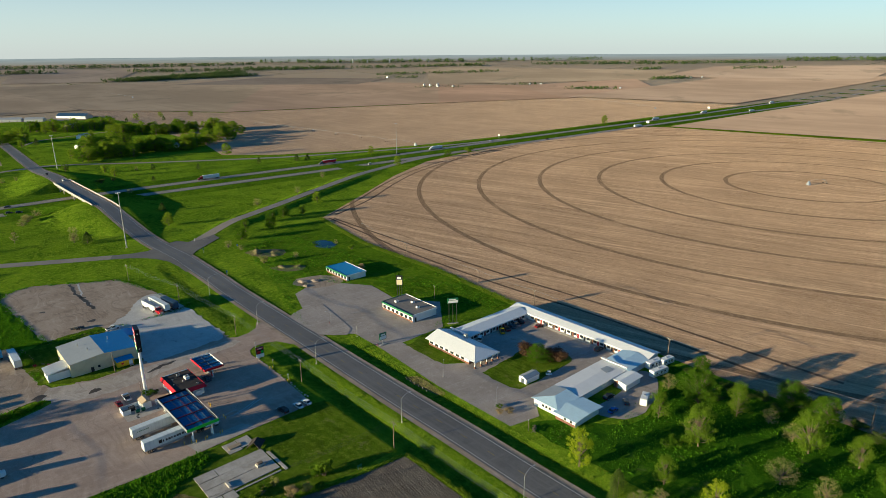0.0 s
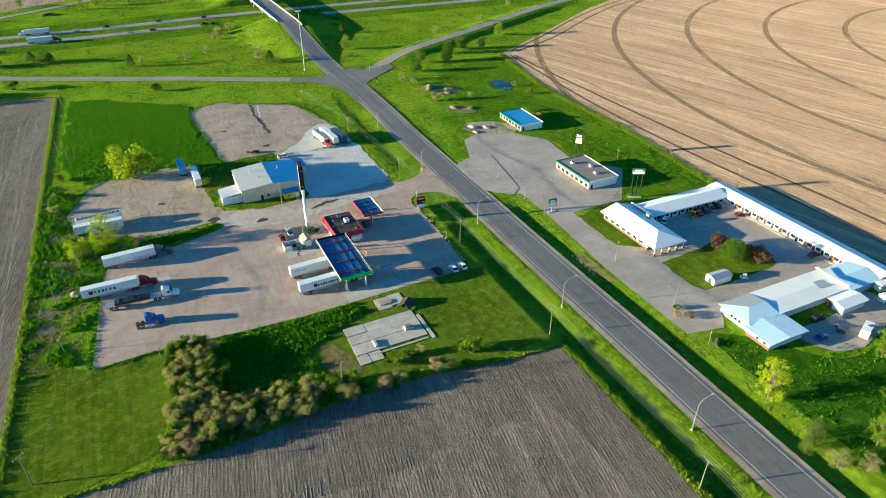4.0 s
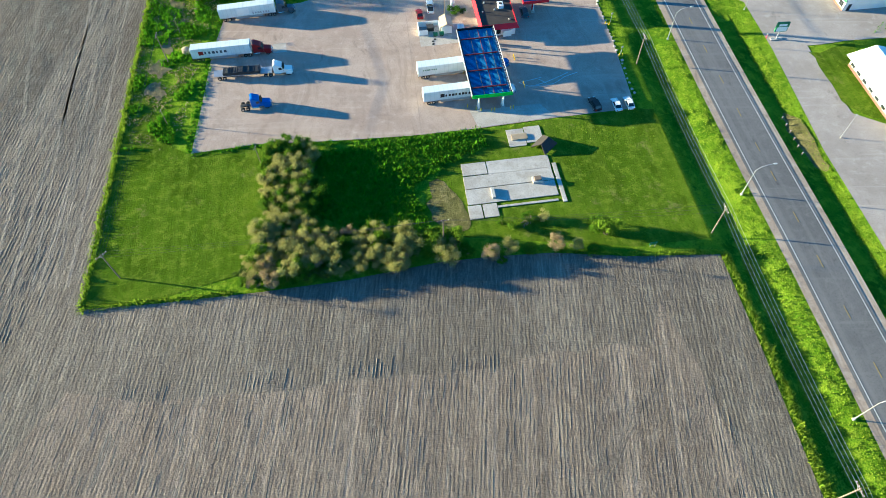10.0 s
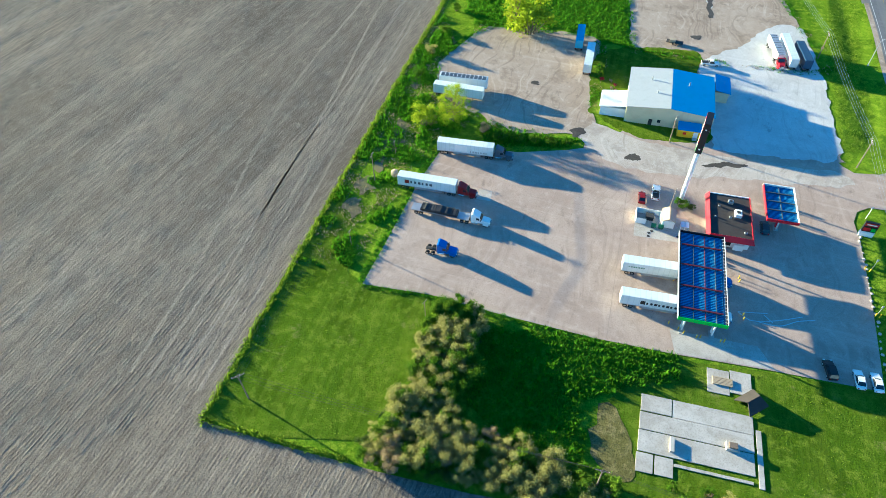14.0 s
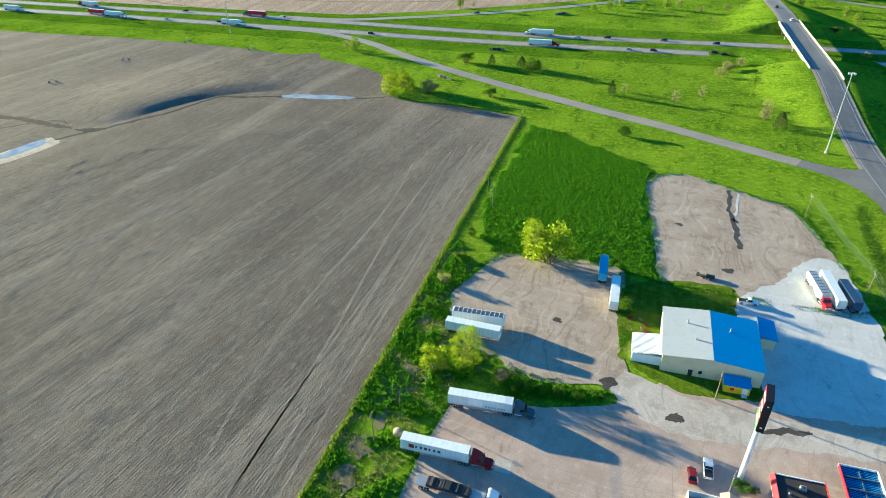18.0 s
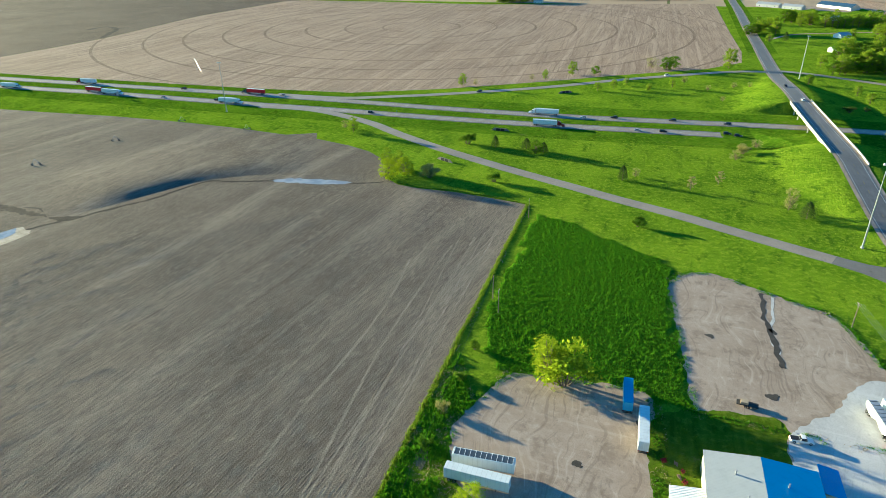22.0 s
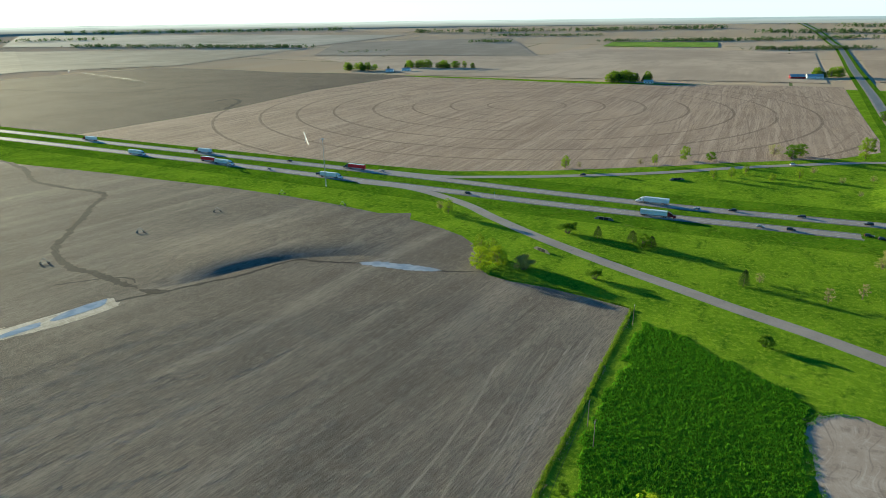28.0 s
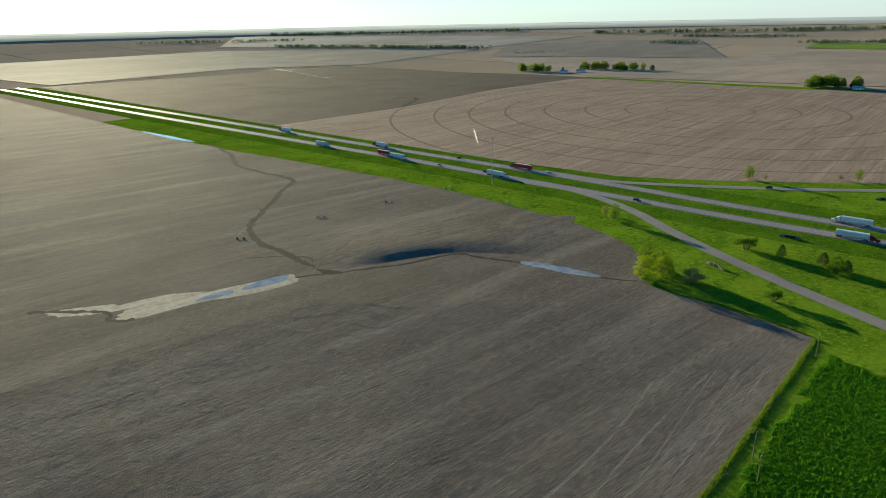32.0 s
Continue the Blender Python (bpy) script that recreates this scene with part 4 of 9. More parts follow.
def semi(name, nose, heading, cab_key, label, bars=None, sleeper=True, trailer=True, gap=1.1, group="parked semi trucks", length=16.15, body="trailer_white", z=0.03):
    m = pose(nose[0], nose[1], z, 0, 0, heading)
    p = thing(name, m, label, "semi truck" if trailer else "tractor", group)
    back = tractor(p, 0.0, cab_key, sleeper)
    if trailer:
        van_trailer(p, back - gap + 0.55, length, bars=bars, body=body)
    return p


def car(name, at, heading, key, label, kind="sedan", group="parked cars", z=0.03, scale=1.0):
    """A car with its middle at a place; kinds: sedan, suv, pickup, van."""
    p = thing(name, pose(at[0], at[1], z, 0, 0, heading), label, {"sedan": "car", "suv": "car", "pickup": "pickup truck", "van": "van"}[kind], group)
    L, Wd, belt, top = {"sedan": (4.7, 0.9, 0.92, 1.45), "suv": (4.9, 0.97, 1.08, 1.8), "pickup": (5.8, 1.0, 1.1, 1.85), "van": (5.2, 0.98, 1.15, 1.95)}[kind]
    h = L / 2
    body = [(-h, 0.35), (-h, belt - 0.1), (-h + 0.15, belt), (h - 1.5, belt), (h - 0.35, belt - 0.18), (h, belt - 0.38), (h, 0.35)]
    b = part("body", prism(body, -Wd, Wd, bevel=0.09), key, p)
    c0, c1, r0, r1 = {"sedan": (-1.75, 0.95, -1.0, 0.25), "suv": (-h + 0.1, 0.95, -h + 0.5, 0.3), "pickup": (-0.55, 1.35, -0.35, 0.75), "van": (-h + 0.05, 1.6, -h + 0.3, 0.9)}[kind]
    g = bmesh.new()
    lo = [(c0, -Wd + 0.04, belt - 0.02), (c1, -Wd + 0.04, belt - 0.02), (c1, Wd - 0.04, belt - 0.02), (c0, Wd - 0.04, belt - 0.02)]
    hi = [(r0, -Wd + 0.22, top - 0.05), (r1, -Wd + 0.22, top - 0.05), (r1, Wd - 0.22, top - 0.05), (r0, Wd - 0.22, top - 0.05)]
    a, bb = [g.verts.new(v) for v in lo], [g.verts.new(v) for v in hi]
    for i in range(4):
        g.faces.new((a[i], a[(i + 1) % 4], bb[(i + 1) % 4], bb[i]))
    g.faces.new(a[::-1])
    g.faces.new(bb)
    part("window_band", g, "glass", p)
    part("roof", box(r0 - 0.04, r1 + 0.04, -Wd + 0.2, Wd - 0.2, top - 0.07, top, bevel=0.03), key, p)
    for s in (-1, 1):
        for u in (c0, c1):
            v = r0 if u == c0 else r1
            part("roof_pillar", rod((u, s * (Wd - 0.04), belt - 0.02), (v, s * (Wd - 0.22), top - 0.04), 0.05, n=5), key, b)
        part("headlight", box(h - 0.2, h + 0.02, s * (Wd - 0.28) - 0.2, s * (Wd - 0.28) + 0.2, belt - 0.42, belt - 0.26), "lens_clear", p)
        part("tail_lamp", box(-h - 0.02, -h + 0.1, s * (Wd - 0.25) - 0.15, s * (Wd - 0.25) + 0.15, belt - 0.35, belt - 0.15), "lens_red", p)
        for wx in (-h + 0.95, h - 0.95):
            wheel(p, wx, s * (Wd - 0.1), 0.35 if kind == "sedan" else 0.4, 0.24, "silver")
        part("door_mirror", box(c1 - 0.45, c1 - 0.3, s * (Wd + 0.08) - 0.09, s * (Wd + 0.08) + 0.09, belt - 0.05, belt + 0.12), key, p)
    if kind == "pickup":
        # black plate at the rim stands for the shaded hollow of the bed
        part("bed_floor", box(-h + 0.1, c0 - 0.1, -Wd + 0.15, Wd - 0.15, belt - 0.01, belt + 0.015), "black", p, "black plate for the shaded load bed")
    part("bumper", box(h - 0.05, h + 0.08, -Wd + 0.1, Wd - 0.1, 0.38, 0.55), "chassis" if kind != "sedan" else key, p)
    return p


EAST = -11.7                           # the heading across the county road
semi("semi_truck", (-2.2, 128.4), EAST, "maroon", "red-cab semi truck with a white box trailer", [(2.0, 3.3, 2.1, 3.3, "maroon"), *letters(3.6, 6, 0.85, "grey_cab", 2.3)])
semi("semi_truck", (7.8, 144.3), -9.0, "grey_cab", "slate-cab semi truck with a white box trailer", [(5.2, 8.6, 1.7, 3.7, "white"), *letters(9.5, 7, 0.6, "silver", 1.6)])
semi("semi_truck", (57.6, 100.0), -9.5, "blue", "blue-cab semi truck under the fuel canopy", letters(1.4, 7, 0.45, "dkgreen", 2.7), gap=4.6)
semi("semi_truck", (55.2, 90.0), EAST + 1.5, "white", "white semi truck with dark trailer lettering at the pumps", [(4.4, 5.5, 2.05, 3.2, "sign_black"), *letters(5.7, 11, 0.78, "sign_black", 2.15, 0.12)], gap=4.0)
semi("bobtail_tractor", (-6.6, 107.4), -10, "blue", "bright blue road tractor without a trailer", trailer=False)


def flatbed_truck(nose, heading):
    p = thing("flatbed_truck", pose(*nose, 0.03, 0, 0, heading), "white-cab semi truck with a tarped flatbed load", "semi truck", "parked semi trucks")
    back = tractor(p, 0.0, "white")
    f, r = back - 0.6, back - 16.2
    d = part("flatbed", box(r, f, -1.28, 1.28, 1.25, 1.45), "steel", p, "grey steel flatbed deck")
    for x in np.arange(r + 1, f, 1.3):
        part("cross_rail", box(x - 0.05, x + 0.05, -1.3, 1.3, 1.12, 1.25), "chassis", d)
    part("bogie", box(r + 0.8, r + 4.2, -0.6, 0.6, 0.7, 1.25), "chassis", p)
    rng = random.Random(4)
    top = [(r + 2.6 + i * 0.7, 2.35 + rng.uniform(-0.16, 0.16)) for i in range(15)]
    load = prism([(r + 2.5, 1.46), *top, (r + 12.5, 1.46)], -1.2, 1.2, bevel=0.06)
    part("tarped_load", load, "tarp", p, "black tarpaulin over the load")
    for x in np.arange(r + 3.4, r + 12.5, 1.5):
        part("strap", box(x - 0.04, x + 0.04, -1.26, 1.26, 2.4, 2.52), "chassis", p)
    for wx in (r + 1.4, r + 2.7):
        for s in (-1, 1):
            wheel(p, wx, s * 1.0, 0.52, 0.55)


flatbed_truck((1.5, 117.9), -14.0)


def parked_trailer(at, heading, label, length=13.0, body="trailer_white", open_top=False, roof_key="trailer_white"):
    p = thing("parked_trailer", pose(at[0], at[1], 0.03, 0, 0, heading), label, "trailer", "parked trailers")
    van_trailer(p, length / 2, length, skirt=False, body=body, roof_key=roof_key)
    if open_top:
        top = p.children[0]
        # dark plate over the closed box stands for its shaded inside
        part("top_bars", box(-length / 2 + 0.3, length / 2 - 0.3, -1.05, 1.05, 4.12, 4.16), "grey_cab", top, "dark plate for the shaded inside")
        for i in range(12):
            x = -length / 2 + 0.4 + i * (length - 0.8) / 11
            part("roof_bow", box(x - 0.06, x + 0.06, -1.25, 1.25, 4.14, 4.22), "white", top)
    return p


parked_trailer((-8.6, 174.6), -14, "old white box trailer by the bushes", 16.0)
parked_trailer((-7.2, 179.9), -10, "white open-top trailer with roof bows", 15.5, open_top=True)
parked_trailer((32.5, 207.9), 80, "blue box trailer standing on the gravel", 11.2, "trailer_blue", roof_key="trailer_blue")
parked_trailer((34.2, 194.4), 78.5, "white box trailer standing beside the grass", 14.4)
parked_trailer((100.9, 200.4), 84, "white box trailer parked in the gravel yard", 16.8)
parked_trailer((104.7, 197.6), 86, "dark navy box trailer parked in the gravel yard", 12.5, "navy_sheet", roof_key="navy_sheet")


def hopper_truck(nose, heading):
    p = thing("hopper_truck", pose(*nose, 0.03, 0, 0, heading), "red-cab truck with a white grain hopper trailer", "semi truck", "parked semi trucks")
    back = tractor(p, 0.0, "red", sleeper=False)
    f, r = back - 0.5, back - 13.5
    hop = bmesh.new()
    prism([(r, 2.0), (r, 3.6), (f, 3.6), (f, 2.0), (f - 2.2, 1.0), (f - 4.2, 1.0), ((f + r) / 2, 2.0), (r + 4.2, 1.0), (r + 2.2, 1.0)], -1.25, 1.25, hop)
    h = part("hopper", hop, "trailer_white", p)
    part("tarp_cover", box(r + 0.1, f - 0.1, -1.1, 1.1, 3.6, 3.72, bevel=0.05), "silver", h, "rolled tarpaulin cover")
    for x in np.arange(r + 0.8, f, 1.6):
        part("tarp_bow", box(x - 0.05, x + 0.05, -1.15, 1.15, 3.7, 3.78), "chassis", h)
    for wx in (r + 1.2, r + 2.5):
        for s in (-1, 1):
            wheel(p, wx, s * 1.0, 0.52, 0.55)


hopper_truck((96.6, 191.6), -94)
car("car", (77.6, 75.4), 80, "white", "white sedan parked at the lot's edge")
car("car", (80.9, 74.8), 80, "white", "white sedan with a sunroof at the lot's edge")
car("sport_utility_car", (72.4, 77.5), 86, "black", "black sport utility car on the lot", "suv")
car("sport_utility_car", (70.6, 118.8), 78, "grey_cab", "slate blue car beside the shop canopy", "suv")
car("car", (41.6, 129.0), 80, "maroon", "dark red car behind the shop", "sedan")
car("pickup_truck", (45.6, 131.0), 76, "white", "white pickup truck behind the shop", "pickup")
car("pickup_truck", (74.4, 194.8), -8, "white", "white pickup truck beside the warehouse", "pickup")
car("car", (160.5, 52.0), 25, "white", "white minivan in the motel court", "van", "motel cars")
car("pickup_truck", (172.6, 48.2), 40, "yellow", "black and yellow pickup truck in the motel court", "pickup", "motel cars")
car("pickup_truck", (175.8, 48.0), 60, "maroon", "dark red pickup truck by the motel rooms", "pickup", "motel cars")
car("car", (179.3, 47.0), 60, "grey_cab", "dark blue car by the motel rooms", "sedan", "motel cars")
car("pickup_truck", (182.4, 46.8), 62, "silver", "silver pickup truck by the motel rooms", "pickup", "motel cars")
car("car", (186.2, 46.6), 62, "black", "dark car by the motel rooms", "suv", "motel cars")
car("car", (187.0, 37.2), -14, "maroon", "dark red car before the room doors", "sedan", "motel cars")
car("sport_utility_car", (180.2, 5.8), -10, "black", "black sport utility car before the room doors", "suv", "motel cars")
car("sport_utility_car", (145.9, -12.0), -14, "black", "black car with a white roof behind the motel", "suv", "motel cars")
car("car", (146.3, -18.3), 30, "grey_cab", "old dark car behind the motel", "sedan", "motel cars")
car("car", (138.2, -16.6), -10, "blue", "blue sedan behind the motel", "sedan", "motel cars")

# ---- fuel station ----
TURN = -11.8


def fuel_canopy():
    p = thing("fuel_canopy", pose(49.4, 98.4, 0.03, 0, 0, TURN), "long truck fuel canopy with open blue roof tray", "canopy")
    w, h = 5.15, 13.3
    deck = part("roof_deck", box(-w, w, -h, h, 4.75, 4.9), "deck_blue", p, "blue ribbed roof decking")
    for i in range(58):
        y = -h + 0.4 + i * 0.455
        part("deck_rib", box(-w + 0.35, w - 0.75, y - 0.07, y + 0.07, 4.9, 4.98), "deck_rib", deck)
    for s in (-1, 1):
        part("side_fascia", box(s * w - 0.06, s * w + 0.06, -h, h, 4.55, 5.6), "white" if s > 0 else "silver", p, "white side fascia" if s > 0 else "pale side fascia")
        part("fascia_frame", box(s * (w - 0.2) - 0.12, s * (w - 0.2) + 0.12, -h + 0.1, h - 0.1, 4.9, 5.5), "sign_black", p, "dark steel fascia frame")
        part("end_fascia", box(-w - 0.06, w + 0.06, s * h - 0.06, s * h + 0.06, 4.55, 5.6), "green" if s < 0 else "sign_black", p, "bright green end fascia" if s < 0 else "dark end fascia")
    for i in range(4):
        y = -h + 3.1 + i * 6.4
        part("cross_beam", box(-w + 0.5, w - 0.9, y - 0.15, y + 0.15, 5.15, 5.45), "beam", p, "dark rust-red roof beam")
    for x in (-1.9, 0.6, 2.9):
        part("purlin", box(x - 0.06, x + 0.06, -h + 0.3, h - 0.3, 5.0, 5.15), "beam" if x > 0 and x < 2 else "grey_cab", p)
    for i in range(26):
        y = -h + 0.8 + i
        part("fascia_brace", box(w - 0.6, w - 0.1, y - 0.035, y + 0.035, 5.5, 5.58), "white", p)
    for y in (-h + 1.0, -h / 3, h / 3, h - 1.0):
        for x in (-3.2, 3.2):
            part("column", box(x - 0.17, x + 0.17, y - 0.17, y + 0.17, 0, 4.75, bevel=0.03), "white", p)
            part("pump_island", box(x - 0.6, x + 0.6, y - 1.2, y + 1.2, 0.0, 0.15, bevel=0.05), "concrete", p)
            part("fuel_pump", box(x - 0.28, x + 0.28, y + 0.4, y + 1.1, 0.15, 1.9, bevel=0.05), "white", p)


fuel_canopy()
bol = thing("bollard", pose(44.0, 86.0, 0.03), "yellow steel bollard by the pumps", "bollard", "bollards")
part("post", rod((0, 0, 0), (0, 0, 1.05), 0.12, n=10), "yellow", bol)
part("cap", rod((0, 0, 1.05), (0, 0, 1.1), 0.12, 0.05, n=10), "yellow", bol)
for x, y in ((43.0, 87.0), (46.6, 85.0), (47.4, 85.0), (51.5, 84.0), (52.3, 84.0), (41.2, 88.5), (60.2, 102.4), (60.0, 101.2), (58.3, 91.4), (58.1, 90.2),
             (45.5, 104.0), (44.7, 101.0), (91.5, 105.5), (90.6, 106.2), (87.6, 92.3), (88.4, 92.0)):
    copy_thing(bol, pose(x, y, 0.03))


def shop():
    p = thing("station_shop", pose(61.3, 119.4, 0.03, 0, 0, TURN), "station shop with red mansard trim and tarred roof", "shop")
    w, h = 5.3, 8.0
    part("wall", box(-w + 0.5, w - 0.5, -h + 0.9, h - 0.3, 0, 3.2), "white", p)
    part("roof", box(-w + 0.35, w - 0.35, -h + 0.6, h - 0.3, 3.6, 3.75), "bare_roof", p, "black tarred flat roof")
    for s in (-1, 1):
        part("mansard", quad([(s * (w + 0.25), -h - 0.2, 2.75), (s * (w + 0.25), h, 2.75), (s * (w - 0.45), h, 4.0), (s * (w - 0.45), -h + 0.7, 4.0)][::s], 0.12), "red", p, "red mansard panel")
    part("mansard", quad([(-w - 0.25, -h - 0.2, 2.75), (w + 0.25, -h - 0.2, 2.75), (w - 0.45, -h + 0.7, 4.0), (-w + 0.45, -h + 0.7, 4.0)], 0.12), "red", p, "red mansard panel")
    part("parapet", box(-w + 0.45, w - 0.45, h - 0.35, h - 0.1, 2.75, 4.0), "white", p)
    for x0, x1, k in ((-2.2, -1.0, "glass"), (-0.6, 0.6, "sign_black"), (1.0, 2.2, "white")):
        part("shop_window", box(x0, x1, -h + 0.84, -h + 0.9, 0.6, 2.5), k, p)
    part("ice_freezer", box(1.2, 3.6, -h + 0.05, -h + 0.85, 0, 1.9, bevel=0.05), "white", p)
    for y in (-4, -1.5, 1.0, 3.5):
        part("shop_window", box(w - 0.5, w - 0.44, y - 0.8, y + 0.8, 0.7, 2.4), "glass", p)
    for i, (x, y, a, b, c) in enumerate(((1.8, 0.8, 0.8, 1.1, 1.0), (0.2, 5.0, 0.6, 0.6, 0.7), (-2.6, 3.0, 0.25, 0.25, 0.5), (0.0, -0.6, 0.3, 0.3, 0.5), (3.4, -5.4, 0.35, 0.35, 0.35), (-3.6, -1.0, 0.2, 0.2, 0.4))):
        u = part("rooftop_unit", box(x - a, x + a, y - b, y + b, 3.75, 3.75 + c, bevel=0.05), "steel" if i else "white", p)
        part("fan_cowl", rod((x, y, 3.75 + c), (x, y, 3.85 + c), min(a, b) * 0.6, n=10), "chassis", u)


shop()


def car_canopy():
    p = thing("shop_canopy", pose(74.5, 123.4, 0.03, 0, 0, TURN), "small fuel canopy with red fascia and blue roof", "canopy")
    w, h = 3.7, 6.6
    deck = part("roof_deck", box(-w, w, -h, h, 4.35, 4.5), "deck_blue", p, "blue ribbed roof decking")
    for i in range(28):
        y = -h + 0.4 + i * 0.45
        part("deck_rib", box(-w + 0.25, w - 0.25, y - 0.07, y + 0.07, 4.5, 4.58), "deck_rib", deck)
    for s in (-1, 1):
        part("side_fascia", box(s * w - 0.09, s * w + 0.09, -h, h, 4.2, 5.05), "red" if s < 0 else "white", p)
        part("end_fascia", box(-w - 0.09, w + 0.09, s * h - 0.09, s * h + 0.09, 4.2, 5.05), "red" if s < 0 else "white", p)
    for y in (-2.8, 0.4, 3.6):
        part("cross_beam", box(-w + 0.2, w - 0.2, y - 0.12, y + 0.12, 4.7, 4.95), "grey_cab", p)
    part("purlin", box(-0.1, 0.1, -h + 0.2, h - 0.2, 4.6, 4.72), "grey_cab", p)
    for y in (-4.6, 0.0, 4.6):
        part("column", box(-0.15, 0.15, y - 0.15, y + 0.15, 0, 4.4, bevel=0.03), "white", p)
        part("fuel_pump", box(-0.3, 0.3, y + 0.5, y + 1.2, 0.15, 1.9, bevel=0.05), "red", p)
        part("pump_island", box(-0.6, 0.6, y - 0.6, y + 1.6, 0.0, 0.15, bevel=0.05), "concrete", p)


car_canopy()


def pole_sign():
    p = thing("pole_sign", pose(51.9, 129.0, 0.0, 0, 0, -21.0), "very tall white pole with a dark price sign", "sign")
    part("pole", rod((0, 0, 0), (0, 0, 26.2), 0.62, 0.45, n=16), "white", p)
    part("sign_box", box(-0.75, 0.75, -2.6, 2.6, 17.6, 26.4, bevel=0.06), "sign_black", p, "black sign cabinet")
    for z0, z1, k in ((17.9, 19.8, "green"), (20.1, 21.8, "red"), (22.2, 24.0, "sign_black"), (24.3, 26.1, "red")):
        for s in (-1, 1):
            f = part("face_panel", box(s * 0.76 - 0.03, s * 0.76 + 0.03, -2.4, 2.4, z0, z1), k, p)
            part("lettering", box(s * 0.8 - 0.01, s * 0.8 + 0.01, -1.9, 1.3, z0 + 0.5, z1 - 0.5), "white", f)
    for i, z in enumerate((18.8, 24.6)):
        part("side_lamp", box(-0.2, 0.2, -2.64, -2.6, z, z + 0.3), "white", p)


pole_sign()


def price_sign():
    p = thing("price_sign", pose(95.0, 117.5, 0.0, 0, 0, -16), "low price sign with red and black panels", "sign")
    part("base", box(-1.6, 1.6, -0.45, 0.45, 0, 1.6, bevel=0.05), "white", p)
    part("cabinet", box(-1.6, 1.6, -0.35, 0.35, 1.6, 4.6, bevel=0.05), "sign_black", p)
    for s in (-1, 1):
        part("panel", box(-1.5, 1.5, s * 0.36 - 0.02, s * 0.36 + 0.02, 3.5, 4.4), "red", p)
        part("panel", box(-1.4, 0.2, s * 0.36 - 0.02, s * 0.36 + 0.02, 1.9, 2.9), "red", p)
        part("panel", box(0.4, 1.4, s * 0.36 - 0.02, s * 0.36 + 0.02, 1.9, 2.9), "green", p)
        part("lettering", box(-1.1, 1.1, s * 0.39 - 0.01, s * 0.39 + 0.01, 3.8, 4.1), "white", p)


price_sign()


def utility_yard():
    pad = sheet("utility_pad", [(37.5, 115.5), (50.5, 113.0), (52.3, 121.5), (39.5, 124.5)], 0.045, M["slab"], "pale concrete pad behind the shop", "pavement")
    p = thing("storage_shed", pose(46.8, 120.6, 0.05, 0, 0, 78), "white shed with a pitched tan roof", "shed")
    part("wall", box(-2.2, 2.2, -1.5, 1.5, 0, 2.4), "white", p)
    for s in (-1, 1):
        part("roof_slope", quad([(-2.4, s * 1.75, 2.3), (2.4, s * 1.75, 2.3), (2.4, 0, 3.3), (-2.4, 0, 3.3)][::s], 0.1), "tan", p)
    part("door", box(2.2, 2.24, -0.5, 0.5, 0, 2.0), "cream", p)
    p = thing("fence_enclosure", pose(42.0, 121.2, 0.05, 0, 0, TURN), "white fence round bins", "fence")
    for x0, x1, y0, y1 in ((-3.2, 3.0, 2.2, 2.3), (-3.2, -3.1, -1.6, 2.2), (-3.2, -0.6, -1.7, -1.6), (2.9, 3.0, -1.0, 2.2)):
        part("panel", box(x0, x1, y0, y1, 0, 1.7), "white", p)
    d = thing("waste_bin", pose(42.4, 121.6, 0.05, 0, 0, TURN), "black steel waste bin", "bin", "waste bins")
    part("body", box(-0.95, 0.95, -0.8, 0.8, 0.1, 1.3, bevel=0.05), "black", d)
    part("lid", box(-1.0, 1.0, -0.85, 0.85, 1.3, 1.4), "chassis", d)
    d = thing("green_tanks", pose(43.8, 118.4, 0.05, 0, 0, TURN), "pair of small green tanks", "tank", "tanks")
    for x in (-0.9, 0.9):
        part("tank", rod((x - 0.6, 0, 0.7), (x + 0.6, 0, 0.7), 0.55, n=14), "dkgreen", d)
        part("stand", box(x - 0.5, x + 0.5, -0.3, 0.3, 0, 0.3), "chassis", d)
    for i in range(2):
        d = thing("white_cabinet", pose(50.0 + i * 1.0, 118.3 - i * 0.2, 0.05, 0, 0, TURN), "white steel equipment cabinet on pad", "cabinet", "cabinets")
        part("body", box(-0.45, 0.45, -1.0, 1.0, 0, 1.6, bevel=0.04), "white", d)
        part("door", box(-0.4, 0.4, -1.02, -1.0, 0.1, 1.5), "silver", d)
    rng = random.Random(8)
    for i in range(4):
        x, y = 42.5 + rng.uniform(-2, 6), 115.8 + rng.uniform(-1, 1.5)
        d = thing("manhole_cover", pose(x, y, 0.05), "round dark tank cover in the pad", "cover", "tank covers")
        part("plate", rod((0, 0, 0), (0, 0, 0.03), 0.4, n=14), "chassis", d)
        part("rim", rod((0, 0, 0), (0, 0, 0.015), 0.48, n=14), "steel", d)


utility_yard()


